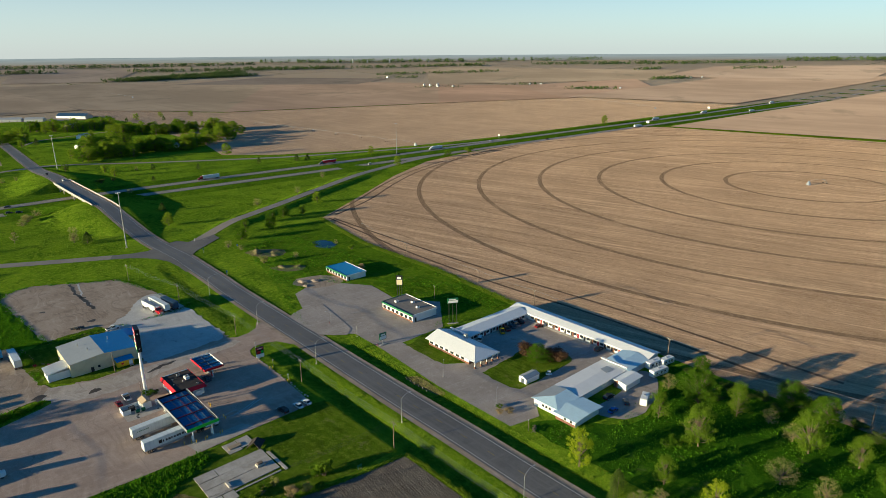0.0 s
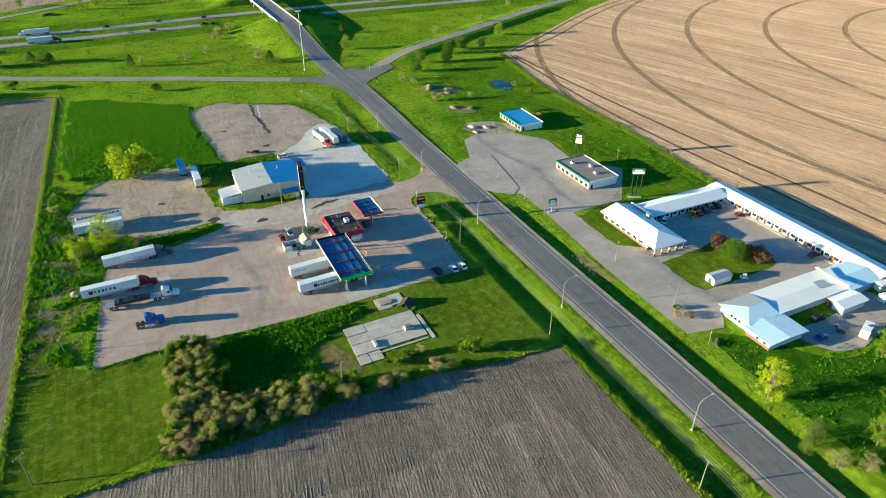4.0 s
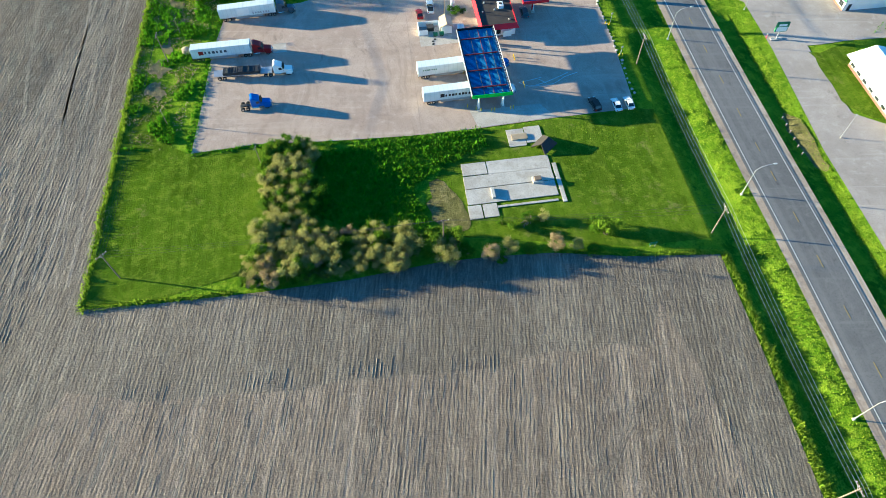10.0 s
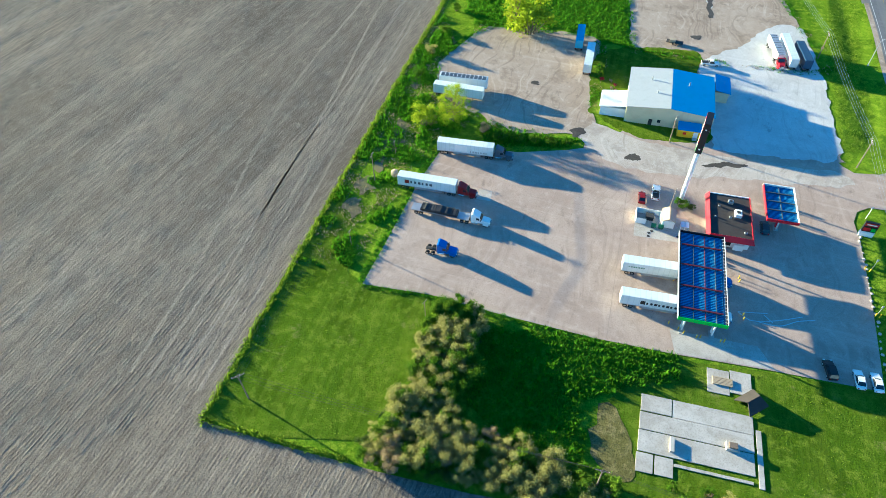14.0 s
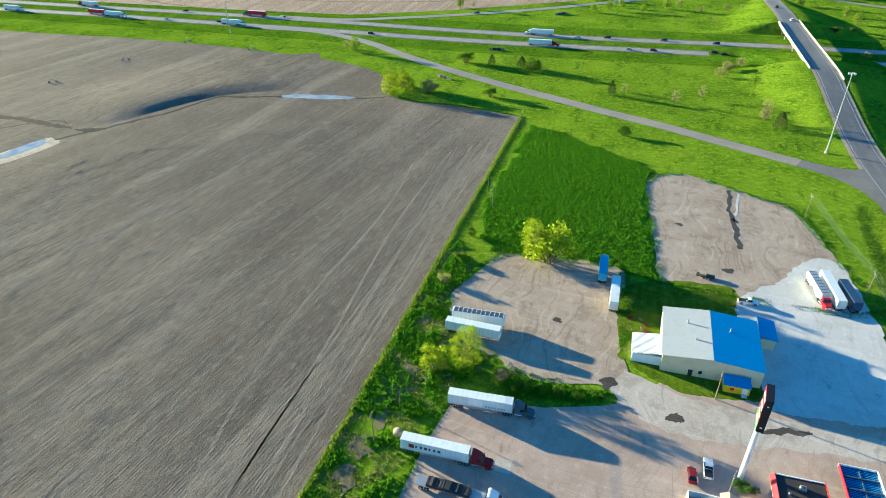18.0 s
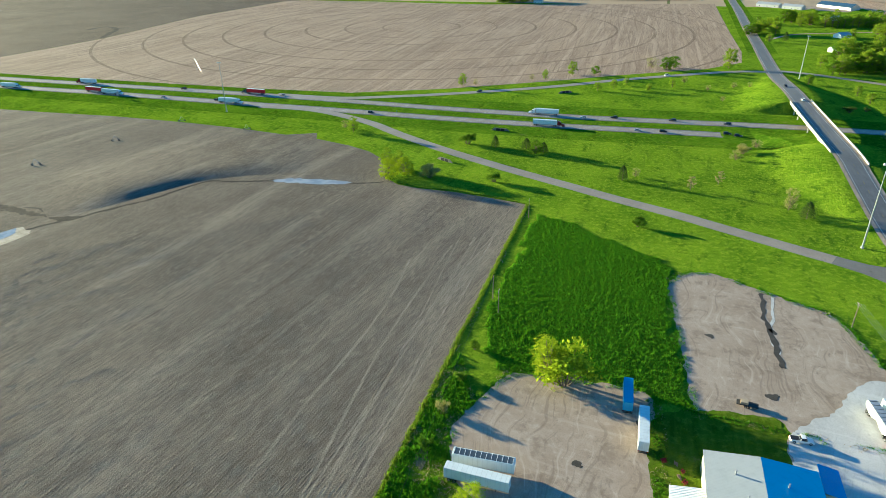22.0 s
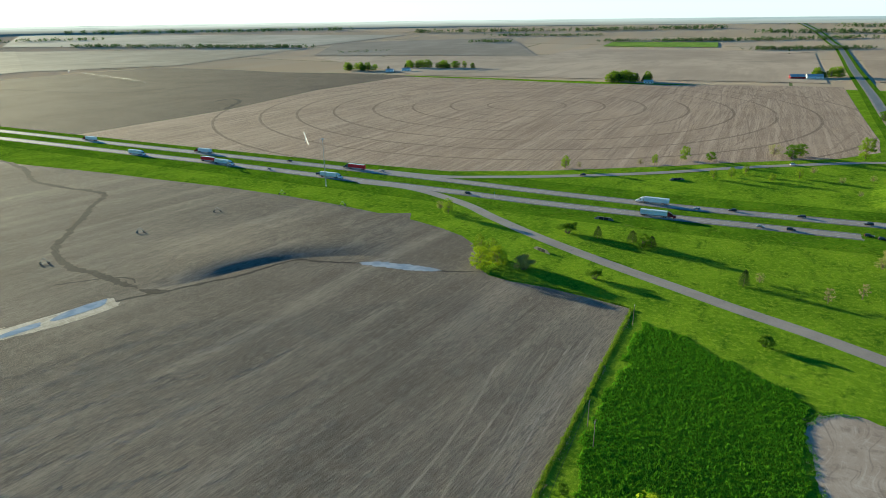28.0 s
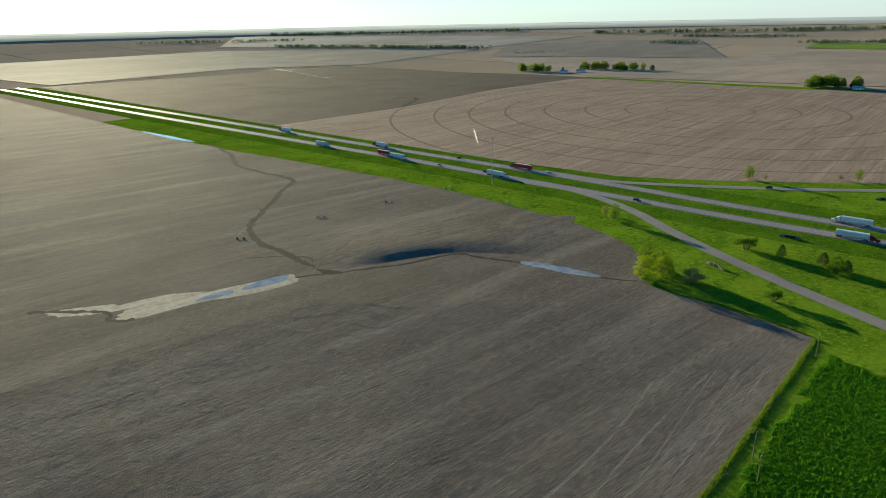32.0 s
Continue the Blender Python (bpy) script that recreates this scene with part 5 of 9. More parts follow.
def warehouse():
    p = thing("warehouse", pose(56.0, 171.0, 0.0, 0, 0, -12.4), "cream metal warehouse with half grey, half blue roof", "warehouse")
    w, h, e, r = 12.3, 10.6, 5.4, 6.5
    for s in (-1, 1):
        part("wall", box(-w, w, s * h - 0.1, s * h + 0.1, 0, e), "cream", p)
        part("wall", box(s * w - 0.1, s * w + 0.1, -h, h, 0, e), "cream", p)
        g = prism([(-w, e), (0, r), (w, e)], s * h - 0.1, s * h + 0.1)
        part("gable", g, "cream", p)
    part("roof_slope", quad([(-w - 0.35, -h - 0.3, e), (-w - 0.35, h + 0.3, e), (0, h + 0.3, r + 0.05), (0, -h - 0.3, r + 0.05)][::-1], 0.12), "grey_sheet", p, "pale grey metal roof slope")
    part("roof_slope", quad([(w + 0.35, -h - 0.3, e), (w + 0.35, h + 0.3, e), (0, h + 0.3, r + 0.05), (0, -h - 0.3, r + 0.05)], 0.12), "blue_sheet", p, "bright blue metal roof slope")
    part("door", box(-5.4, -4.3, -h - 0.14, -h - 0.1, 0, 2.1), "black", p)
    part("window", box(-2.9, -2.0, -h - 0.14, -h - 0.1, 1.2, 2.2), "glass", p)
    for y in (-5, 1):
        part("overhead_door", box(w + 0.1, w + 0.15, y - 2, y + 2, 0, 4.0), "white", p)
    part("annex_wall", box(8.6, 17.5, h - 4.6, h + 4.0, 0, 3.4), "cream", p)
    for i in range(18):
        part("roof_rib", quad([(-w - 8.0 + 0.01, -h + 1.4 + i * 0.49, 3.22), (-w + 0.04, -h + 1.4 + i * 0.49, 4.32), (-w + 0.04, -h + 1.55 + i * 0.49, 4.32), (-w - 8.0 + 0.01, -h + 1.55 + i * 0.49, 3.22)], 0.09), "white_roof", p)
    part("annex_roof", quad([(8.2, h - 5.0, 3.4), (13.2, h - 5.0, 4.3), (13.2, h + 4.4, 4.3), (8.2, h + 4.4, 3.4)], 0.1), "grey_sheet", p)
    part("annex_roof", quad([(13.2, h - 5.0, 4.3), (18.0, h - 5.0, 3.4), (18.0, h + 4.4, 3.4), (13.2, h + 4.4, 4.3)], 0.1), "blue_sheet", p)
    part("lean_to_wall", box(-w - 7.6, -w - 0.1, -h + 1.6, -h + 9.4, 0, 3.0), "white", p)
    part("lean_to_roof", quad([(-w - 8.0, -h + 1.2, 3.1), (-w + 0.05, -h + 1.2, 4.2), (-w + 0.05, -h + 9.8, 4.2), (-w - 8.0, -h + 9.8, 3.1)], 0.1), "white_roof", p, "white ribbed lean-to roof")
    for x, y in ((-6, 4), (-4, -3), (5, 3)):
        part("roof_vent", rod((x, y, 5.5), (x, y, 7.4), 0.2, n=8), "steel", p)
    k = thing("yellow_kiosk", pose(59.3, 157.0, 0.03, 0, 0, -12), "yellow hut with a blue roof and white door", "hut")
    part("wall", box(-3.1, 3.1, -1.6, 1.6, 0.15, 2.6), "yellow", k)
    part("roof", quad([(-3.3, -1.85, 2.6), (3.3, -1.85, 2.6), (3.3, 1.85, 3.1), (-3.3, 1.85, 3.1)], 0.12), "blue_sheet", k, "blue pitched roof")
    for i in range(3):
        part("step", box(1.3, 2.6, -1.95 - 0.28 * i, -1.64 - 0.28 * i, 0, 0.45 - 0.15 * i), "concrete", k)
    part("door", box(1.3, 2.6, -1.64, -1.6, 0.2, 2.2), "white", k)
    part("window", box(-1.6, -0.7, -1.64, -1.6, 1.1, 1.9), "red", k)


warehouse()
fl = thing("flat_trailer", pose(65.3, 208.2, 0.03, 0, 0, -20), "small flat equipment trailer on the gravel", "trailer", "parked trailers")
part("deck", box(-2.8, 2.8, -1.1, 1.1, 0.6, 0.8), "chassis", fl)
part("load", box(-1.8, 0.2, -0.9, 0.9, 0.8, 1.5, bevel=0.1), "tan", fl, "tan crates on the deck")
for s in (-1, 1):
    wheel(fl, -0.4, s * 1.1, 0.35, 0.22)
    wheel(fl, 0.5, s * 1.1, 0.35, 0.22)
rng = random.Random(21)
for i, (x, y) in enumerate(((37.6, 185.5), (40.3, 184.6), (41.4, 182.2), (40.0, 180.2), (41.0, 178.6))):
    d = thing("scrap_pallet", pose(x, y, 0.0, 0, 0, rng.uniform(0, 90)), "pile of rusty scrap and pallets in the grass", "scrap", "scrap piles")
    for j in range(5):
        a = rng.uniform(0.4, 1.0)
        part("plank", box(-a, a, -0.1 + j * 0.2 - 0.5, 0.05 + j * 0.2 - 0.5, 0.02 + 0.1 * j, 0.14 + 0.12 * j), "wood" if i % 2 else "maroon", d)


# ---- bare slab of a vanished building ----
slab = thing("concrete_slab", pose(41.2, 61.3, 0.0, 0, 0, TURN), "bare cracked concrete floor of a vanished building", "slab")
for x0, x1, y0, y1 in ((-10.4, -4.4, 3.6, 7.4), (-4.2, 11.2, 3.4, 7.4), (-10.5, 11.1, -0.5, 3.3), (-10.6, 11.0, -5.2, -0.7), (-10.8, -7.6, -9.4, -5.5), (-7.3, -3.9, -9.3, -5.5), (11.6, 12.6, -7.4, 4.6), (-3.8, 10.6, -6.9, -6.3)):
    part("panel", box(x0, x1, y0, y1, -0.1, 0.14 + 0.02 * ((int(x0 * 3)) % 3), bevel=0.02), "slab", slab)
for x0, x1, y0, y1, z in ((-4.6, -3.8, -4.2, -1.2, 0.7), (5.8, 8.2, -1.2, 0.6, 0.9)):
    part("block", box(x0, x1, y0, y1, 0.1, z, bevel=0.04), "concrete", slab)
part("stack", box(6.2, 7.8, -0.9, 0.3, 0.9, 1.2), "wood", slab, "wooden pallets on the block")
pad2 = thing("concrete_pad", pose(51.0, 74.0, 0.0, 0, 0, TURN), "broken concrete pad with stacked planks", "slab")
for x0, x1, y0, y1 in ((-4.4, 0.0, -3.2, 2.6), (0.2, 4.4, -2.4, 3.0)):
    part("panel", box(x0, x1, y0, y1, -0.1, 0.12, bevel=0.02), "slab", pad2)
for i in range(6):
    part("plank", box(-3.4, 0.6, -1.2 + i * 0.32, -0.95 + i * 0.32, 0.12, 0.4), "tan", pad2)
rf = thing("fallen_roof", pose(54.2, 69.3, 0.0, 0, 0, 30), "collapsed dark shingled roof on the slab's edge", "roof")
for s in (-1, 1):
    part("slope", quad([(-2.6, s * 2.2, 0.3), (2.6, s * 2.2, 0.3), (1.6, 0, 1.9), (-1.6, 0, 1.9)][::s], 0.15), "bare_roof", rf)

# ---- motel ----
MOTEL = pose(150, 0, 0, 0, 0, -12.7)


def motel():
    p = thing("motel", MOTEL, "single-storey motel round a court, white metal roofs", "motel")

    def wing(u0, u1, v0, v1, along, eave=2.9, ridge=4.1, over=0.7, key="white_roof", wall="white"):
        part("wall", box(u0, u1, v0, v1, 0, eave), wall, p)
        a0, a1, b0, b1 = u0 - over, u1 + over, v0 - over, v1 + over
        if along == "u":
            m = (v0 + v1) / 2
            part("roof_slope", quad([(a0, b0, eave), (a1, b0, eave), (a1, m, ridge), (a0, m, ridge)], 0.12), key, p)
            part("roof_slope", quad([(a0, m, ridge), (a1, m, ridge), (a1, b1, eave), (a0, b1, eave)], 0.12), key, p)
            part("gable", box(u0, u1, m - 0.1, m + 0.1, eave, ridge - 0.05), wall, p)
        else:
            m = (u0 + u1) / 2
            part("roof_slope", quad([(a0, b0, eave), (m, b0, ridge), (m, b1, ridge), (a0, b1, eave)], 0.12), key, p)
            part("roof_slope", quad([(m, b0, ridge), (a1, b0, eave), (a1, b1, eave), (m, b1, ridge)], 0.12), key, p)
            part("gable", prism([(u0, eave), (u1, eave), (m, ridge)], v0 + 0.02, v0 + 0.2), wall, p)

    wing(-7.5, 31.0, 54.6, 63.6, "u")
    wing(31.2, 38.8, -8.4, 64.0, "v", 2.9, 3.9)
    wing(-12.0, 16.6, -7.6, 2.6, "u", 2.95, 3.2, key="membrane")
    part("wall", box(-24.6, -12.72, -7.6, 2.6, 0, 2.9), "white", p)
    # blue tint on slope and hip paints their shade
    part("roof_slope", quad([(-25.3, -8.3, 2.9), (-12.7, -8.3, 2.9), (-12.7, -2.5, 3.75), (-19.5, -2.5, 3.75)], 0.12), "shade_blue_sheet", p, "metal roof slope tinted blue as if shaded")
    part("roof_slope", quad([(-19.5, -2.5, 3.75), (-12.7, -2.5, 3.75), (-12.7, 3.3, 2.9), (-25.3, 3.3, 2.9)], 0.12), "grey_sheet", p, "grey metal roof slope")
    part("roof_hip", quad([(-25.3, 3.3, 2.9), (-25.3, -8.3, 2.9), (-19.5, -2.5, 3.75)], 0.12), "shade_blue_sheet", p, "metal roof hip tinted blue as if shaded")
    part("stain", quad([(8.5, -4.5, 3.36), (13.5, -4.8, 3.36), (13.2, -1.5, 3.42), (9.5, -1.2, 3.42)], 0.004), "grey_sheet", p, "grey patch on the membrane")
    wing(-25.8, -12.6, -16.2, -8.4, "v", 2.7, 3.1, over=1.0, key="shade_blue_sheet")
    wing(17.4, 31.0, -8.6, 2.0, "u", 2.9, 3.5, key="shade_blue_sheet")
    wing(7.4, 17.0, -14.0, -8.9, "u", 2.7, 3.2, key="white_roof")
    # the office with a hipped roof over a porch
    part("office_wall", box(-20.6, -9.0, 40.0, 64.2, 0, 2.9), "white", p)
    part("brick_base", box(-20.7, -8.9, 39.9, 64.3, 0, 0.8), "brick", p)
    e, r, m = 2.9, 5.2, -14.8
    a0, a1, b0, b1 = -21.9, -7.7, 35.2, 65.4
    part("roof_slope", quad([(a0, b0, e), (m, b0 + 7, r), (m, b1, r), (a0, b1, e)], 0.14), "white_roof", p)
    part("roof_slope", quad([(m, b0 + 7, r), (a1, b0, e), (a1, b1, e), (m, b1, r)], 0.14), "white_roof", p)
    part("roof_hip", quad([(a0, b0, e), (a1, b0, e), (m, b0 + 7, r)], 0.14), "white_roof", p)
    part("gable", prism([(-20.6, e), (-9.0, e), (m, r)], 64.0, 64.2), "white", p)
    part("fascia", box(a0, a1, b0, b0 + 0.12, e - 0.35, e), "white", p)
    for u in (-21.3, -18.0, -14.8, -11.6, -8.3):
        part("porch_post", box(u - 0.14, u + 0.14, 35.6, 35.88, 0, e), "white", p)
        part("post_plinth", box(u - 0.3, u + 0.3, 35.4, 36.0, 0, 0.8), "brick", p)
    part("chimney", box(-10.6, -9.2, 52.0, 53.6, 3.4, 5.4, bevel=0.05), "concrete", p)
    for v in np.arange(43.5, 63, 3.2):
        w = part("window", box(-20.74, -20.6, v - 0.9, v + 0.9, 1.0, 2.2), "glass", p)
        part("frame", box(-20.76, -20.72, v - 1.0, v + 1.0, 2.2, 2.3), "white", w)
    # rooms: a door and a window for each, on the court side
    for i in range(9):
        u = -4.5 + i * 3.9
        part("door", box(u - 0.48, u + 0.48, 54.52, 54.6, 0, 2.05), "maroon" if i % 3 else "black", p)
        w = part("window", box(u + 0.9, u + 2.6, 54.53, 54.6, 0.9, 2.1), "glass", p)
        part("frame", box(u + 0.82, u + 2.68, 54.54, 54.58, 0.8, 0.9), "white", w)
    for i in range(14):
        v = 4.6 + i * 3.45
        # black on two doors in three stands for shade under the eave
        part("door", box(31.12, 31.2, v - 0.48, v + 0.48, 0, 2.05), "maroon" if i % 3 == 0 else "black", p)
        w = part("window", box(31.13, 31.2, v + 0.8, v + 2.5, 0.9, 2.1), "glass", p)
        part("frame", box(31.14, 31.18, v + 0.72, v + 2.58, 0.8, 0.9), "white", w)
        if i % 3 == 1:
            part("brick_pier", box(30.9, 31.2, v - 1.1, v - 0.6, 0, 2.9), "brick", p)
    part("fascia", box(30.35, 30.48, 2.5, 54.0, 2.5, 2.95), "white", p)
    part("walk", box(29.4, 31.1, 2.4, 54.4, 0, 0.12), "concrete", p)
    part("walk", box(-7.4, 29.3, 52.9, 54.5, 0, 0.12), "concrete", p)
    part("fascia", box(-8.0, 30.3, 53.84, 53.96, 2.5, 2.95), "white", p)
    for i in range(8):
        u = -20 + i * 4.2
        w = part("window", box(u - 0.8, u + 0.8, 2.6, 2.68, 1.0, 2.1), "glass", p)
        part("frame", box(u - 0.9, u + 0.9, 2.62, 2.66, 2.1, 2.2), "white", w)
    for v in (-14.5, -12.0, -4.5, -3.0, -1.5):
        part("window", box(-25.88 if v < -8 else -24.68, -25.8 if v < -8 else -24.6, v - 0.45, v + 0.45, 1.1, 2.0), "glass", p)
    for u in (-12.55, 7.3):
        part("brick_pier", box(u - 0.15, u + 0.15, -10.5, -9.2, 0, 2.7), "brick", p)
    part("brick_base", box(-25.86, -25.8, -16.2, -8.0, 0, 0.9), "brick", p)
    part("roof_band", box(16.0, 17.2, -8.5, 3.3, 4.0, 4.35), "white", p)
    part("roof_seam", box(-8.3, -7.7, 54.0, 64.4, 3.9, 4.3), "white", p)


motel()


def small_building(name, m, w, h, eave, trim, wall, roof, label, category, front=-1):
    p = thing(name, m, label, category)
    part("wall", box(-w, w, -h, h, 0, eave), wall, p)
    part("roof", box(-w - 0.2, w + 0.2, -h - 0.2, h + 0.2, eave, eave + 0.18), roof, p)
    for s in (-1, 1):
        part("fascia", box(s * (w + 0.25) - 0.12, s * (w + 0.25) + 0.12, -h - 0.37, h + 0.37, eave - 0.5, eave + 0.4), trim if s < 0 else wall, p)
        part("fascia", box(-w - 0.37, w + 0.37, s * (h + 0.25) - 0.12, s * (h + 0.25) + 0.12, eave - 0.5, eave + 0.4), trim if s > 0 else wall, p)
    n = int(2 * h / 3)
    for i in range(n):
        y = -h + (i + 0.5) * 2 * h / n
        w_ = part("window", box(-w - 0.06, -w, y - 1.0, y + 1.0, 0.8, 2.3), "glass", p)
        part("frame", box(-w - 0.08, -w - 0.05, y - 1.1, y + 1.1, 0.7, 0.8), "white", w_)
    part("door", box(-w + 1.2, -w + 2.2, -h - 0.05, -h, 0, 2.1), "black", p)
    part("brick_base", box(-w - 0.04, -w, -h, h, 0, 0.7), "brick", p)
    return p


b1 = small_building("diner", pose(167.6, 97.0, 0.02, 0, 0, -12.7), 7.2, 11.6, 3.4, "dkgreen", "white", "grey_roof", "low white diner with dark green fascia", "restaurant")
for x, y in ((-2.5, 6.5), (2.8, 0.5), (0.5, -6.0)):
    u = part("rooftop_unit", box(x - 0.8, x + 0.8, y - 0.7, y + 0.7, 3.58, 4.5, bevel=0.06), "white", b1)
    part("fan_cowl", rod((x, y, 4.5), (x, y, 4.6), 0.5, n=12), "chassis", u)
small_building("blue_roofed_house", pose(189.6, 160.0, 0.0, 0, 0, -14), 6.2, 10.6, 3.0, "dkgreen", "white", "blue_sheet", "small white building with a blue metal roof", "building")


def panel_sign(at, heading, h, w, ph, posts, key, label, face2="yellow"):
    p = thing("roadside_sign", pose(at[0], at[1], 0.0, 0, 0, heading), label, "sign", "roadside signs")
    for i in range(posts):
        x = (i - (posts - 1) / 2) * w * 0.36
        part("post", rod((x, 0, 0), (x, 0, h - ph * 0.5), 0.16, n=8), "black" if posts > 1 else "steel", p)
    b = part("cabinet", box(-w / 2, w / 2, -0.3, 0.3, h - ph, h, bevel=0.05), key, p)
    for s in (-1, 1):
        part("face", box(-w / 2 + 0.2, w / 2 - 0.2, s * 0.31 - 0.02, s * 0.31 + 0.02, h - ph + 0.2, h - ph * 0.45), face2, b)
        part("lettering", box(-w * 0.36, w * 0.3, s * 0.31 - 0.025, s * 0.31 + 0.025, h - ph * 0.36, h - ph * 0.14), "white", b)
    part("footing", box(-w * 0.5, w * 0.5, -0.5, 0.5, 0, 0.25), "concrete", p)


panel_sign((168.0, 71.6), -40, 12.5, 5.0, 2.4, 3, "dkgreen", "motel sign of green and white on three posts", "white")
panel_sign((179.8, 112.8), -60, 11.5, 3.2, 5.0, 3, "black", "tall sign with a pale face by the diner", "cream")
panel_sign((132.6, 83.4), -15, 5.6, 3.4, 3.0, 1, "dkgreen", "green and white motel sign by the road", "white")
sh = thing("garden_shed", pose(141.3, 17.8, 0.02, 0, 0, -14), "white shed with a pale ribbed roof", "shed")
part("wall", box(-3.6, 3.6, -1.9, 1.9, 0, 2.3), "white", sh)
for s in (-1, 1):
    part("roof_slope", quad([(-3.8, s * 2.1, 2.25), (3.8, s * 2.1, 2.25), (3.8, 0, 3.0), (-3.8, 0, 3.0)][::s], 0.08), "grey_sheet", sh)
part("door", box(-3.64, -3.6, -0.7, 0.7, 0, 1.9), "grey_cab", sh)
for s in (-1, 1):
    g_ = prism([(-1.9, 2.3), (1.9, 2.3), (0, 2.98)], s * 3.5 - 0.05, s * 3.5 + 0.05)
    ob = part("gable", g_, "white", sh)
    ob.rotation_euler = (0, 0, radians(90))
gc = thing("utility_cart", pose(148.7, 13.2, 0.02, 0, 0, -60), "small white utility cart", "cart")
part("body", box(-1.2, 1.2, -0.6, 0.6, 0.35, 0.9, bevel=0.08), "white", gc)
part("canopy", box(-0.6, 0.7, -0.6, 0.6, 1.75, 1.82), "white", gc)
for x in (-0.55, 0.65):
    for s in (-0.5, 0.5):
        part("canopy_post", rod((x, s, 0.9), (x, s, 1.75), 0.03, n=5), "black", gc)
for x in (-0.8, 0.8):
    for s in (-1, 1):
        wheel(gc, x, s * 0.5, 0.25, 0.18)


def camper(at, heading, length, label):
    p = thing("camper_trailer", pose(at[0], at[1], 0.02, 0, 0, heading), label, "camper", "campers")
    h = length / 2
    part("body", prism([(-h, 0.6), (-h, 2.9), (-h + 0.3, 3.1), (h - 0.5, 3.1), (h, 2.3), (h - 0.2, 0.6)], -1.2, 1.2, bevel=0.08), "white", p)
    part("roof_unit", box(-0.5, 0.5, -0.35, 0.35, 3.1, 3.35, bevel=0.05), "silver", p)
    for s in (-1, 1):
        part("stripe", box(-h + 0.1, h - 0.4, s * 1.2 - 0.015, s * 1.2 + 0.015, 1.1, 1.25), "grey_cab", p)
        for x in (-h * 0.55, 0.1, h * 0.5):
            part("window", box(x - 0.45, x + 0.45, s * 1.2 - 0.02, s * 1.2 + 0.02, 1.6, 2.3), "glass", p)
        wheel(p, -0.3, s * 1.0, 0.36, 0.22)
        wheel(p, 0.55, s * 1.0, 0.36, 0.22)
    part("hitch", rod((h - 0.2, 0, 0.5), (h + 1.0, 0, 0.45), 0.06, n=6), "chassis", p)


camper((178.5, -17.6), -20, 8.0, "white camper trailer behind the motel")
camper((173.0, -21.3), -22, 8.5, "long white camper trailer behind the motel")
camper((150.0, -23.6), 10, 6.5, "small white camper trailer near the trees")
camper((183.5, -21.0), -20, 7.0, "white camper trailer beside the field")

# ---- plants ----
def leaf_mat(name, c1, c2, glow=0.35):
    n = Nodes(name)
    n.bsdf.inputs["Specular IOR Level"].default_value = 0.03
    geo = n.add("NewGeometry")
    col = n.mix(geo.outputs["Random Per Island"], c1, c2)
    n.done(col, 0.7)
    tr = n.add("BsdfTranslucent")
    n.link(col, tr.inputs["Color"])
    mx = n.add("MixShader")
    mx.inputs[0].default_value = glow
    n.link(n.bsdf.outputs[0], mx.inputs[1])
    n.link(tr.outputs[0], mx.inputs[2])
    n.link(mx.outputs[0], n.t.nodes["Material Output"].inputs["Surface"])
    return n.mat


M["leaf_light"] = leaf_mat("spring_leaves", (0.075, 0.15, 0.01), (0.175, 0.27, 0.02))
M["leaf_mid"] = leaf_mat("green_leaves", (0.045, 0.11, 0.007), (0.115, 0.21, 0.013))
M["leaf_grove"] = leaf_mat("grove_leaves", (0.08, 0.16, 0.01), (0.18, 0.3, 0.018), 0.45)
M["leaf_fresh"] = leaf_mat("fresh_spring_leaves", (0.16, 0.25, 0.016), (0.3, 0.4, 0.03), 0.5)
M["leaf_far"] = leaf_mat("far_woodland_leaves", (0.055, 0.095, 0.028), (0.115, 0.165, 0.045), 0.25)
M["leaf_dark"] = leaf_mat("dark_needles", (0.04, 0.075, 0.015), (0.1, 0.14, 0.025), 0.15)
M["leaf_olive"] = leaf_mat("olive_buds", (0.2, 0.205, 0.06), (0.42, 0.4, 0.14), 0.45)
M["leaf_brown"] = leaf_mat("brown_buds", (0.22, 0.17, 0.085), (0.42, 0.33, 0.18), 0.3)
M["leaf_yellow"] = leaf_mat("yellow_green_leaves", (0.22, 0.31, 0.012), (0.4, 0.48, 0.02))
M["blade"] = leaf_mat("tall_grass_blades", (0.12, 0.21, 0.014), (0.26, 0.34, 0.03), 0.4)
M["blade_dark"] = leaf_mat("weed_leaves", (0.055, 0.17, 0.006), (0.13, 0.3, 0.01), 0.35)
M["blade_weed"] = leaf_mat("broad_weed_leaves", (0.06, 0.19, 0.008), (0.15, 0.33, 0.012), 0.4)


def leaf_cloud(rng, centres, radii, count, size):
    """Leaves as small bent quads, thrown over the shells of soft clumps."""
    k = rng.integers(0, len(centres), count)
    d = rng.normal(size=(count, 3))
    d /= np.linalg.norm(d, axis=1)[:, None]
    rad = radii[k] * np.minimum(1.2, np.abs(rng.normal(0.66, 0.24, count)))
    c = centres[k] + d * rad[:, None] * np.array([1, 1, 0.85])
    a = rng.normal(size=(count, 3))
    a /= np.linalg.norm(a, axis=1)[:, None]
    b = np.cross(a, d + 0.3 * rng.normal(size=(count, 3)))
    b /= np.linalg.norm(b, axis=1)[:, None] + 1e-9
    s = size * rng.uniform(0.6, 1.3, count)[:, None]
    v = np.stack([c - a * s, c - b * s * 0.55, c + a * s, c + b * s * 0.55], 1).reshape(-1, 3)
    return v


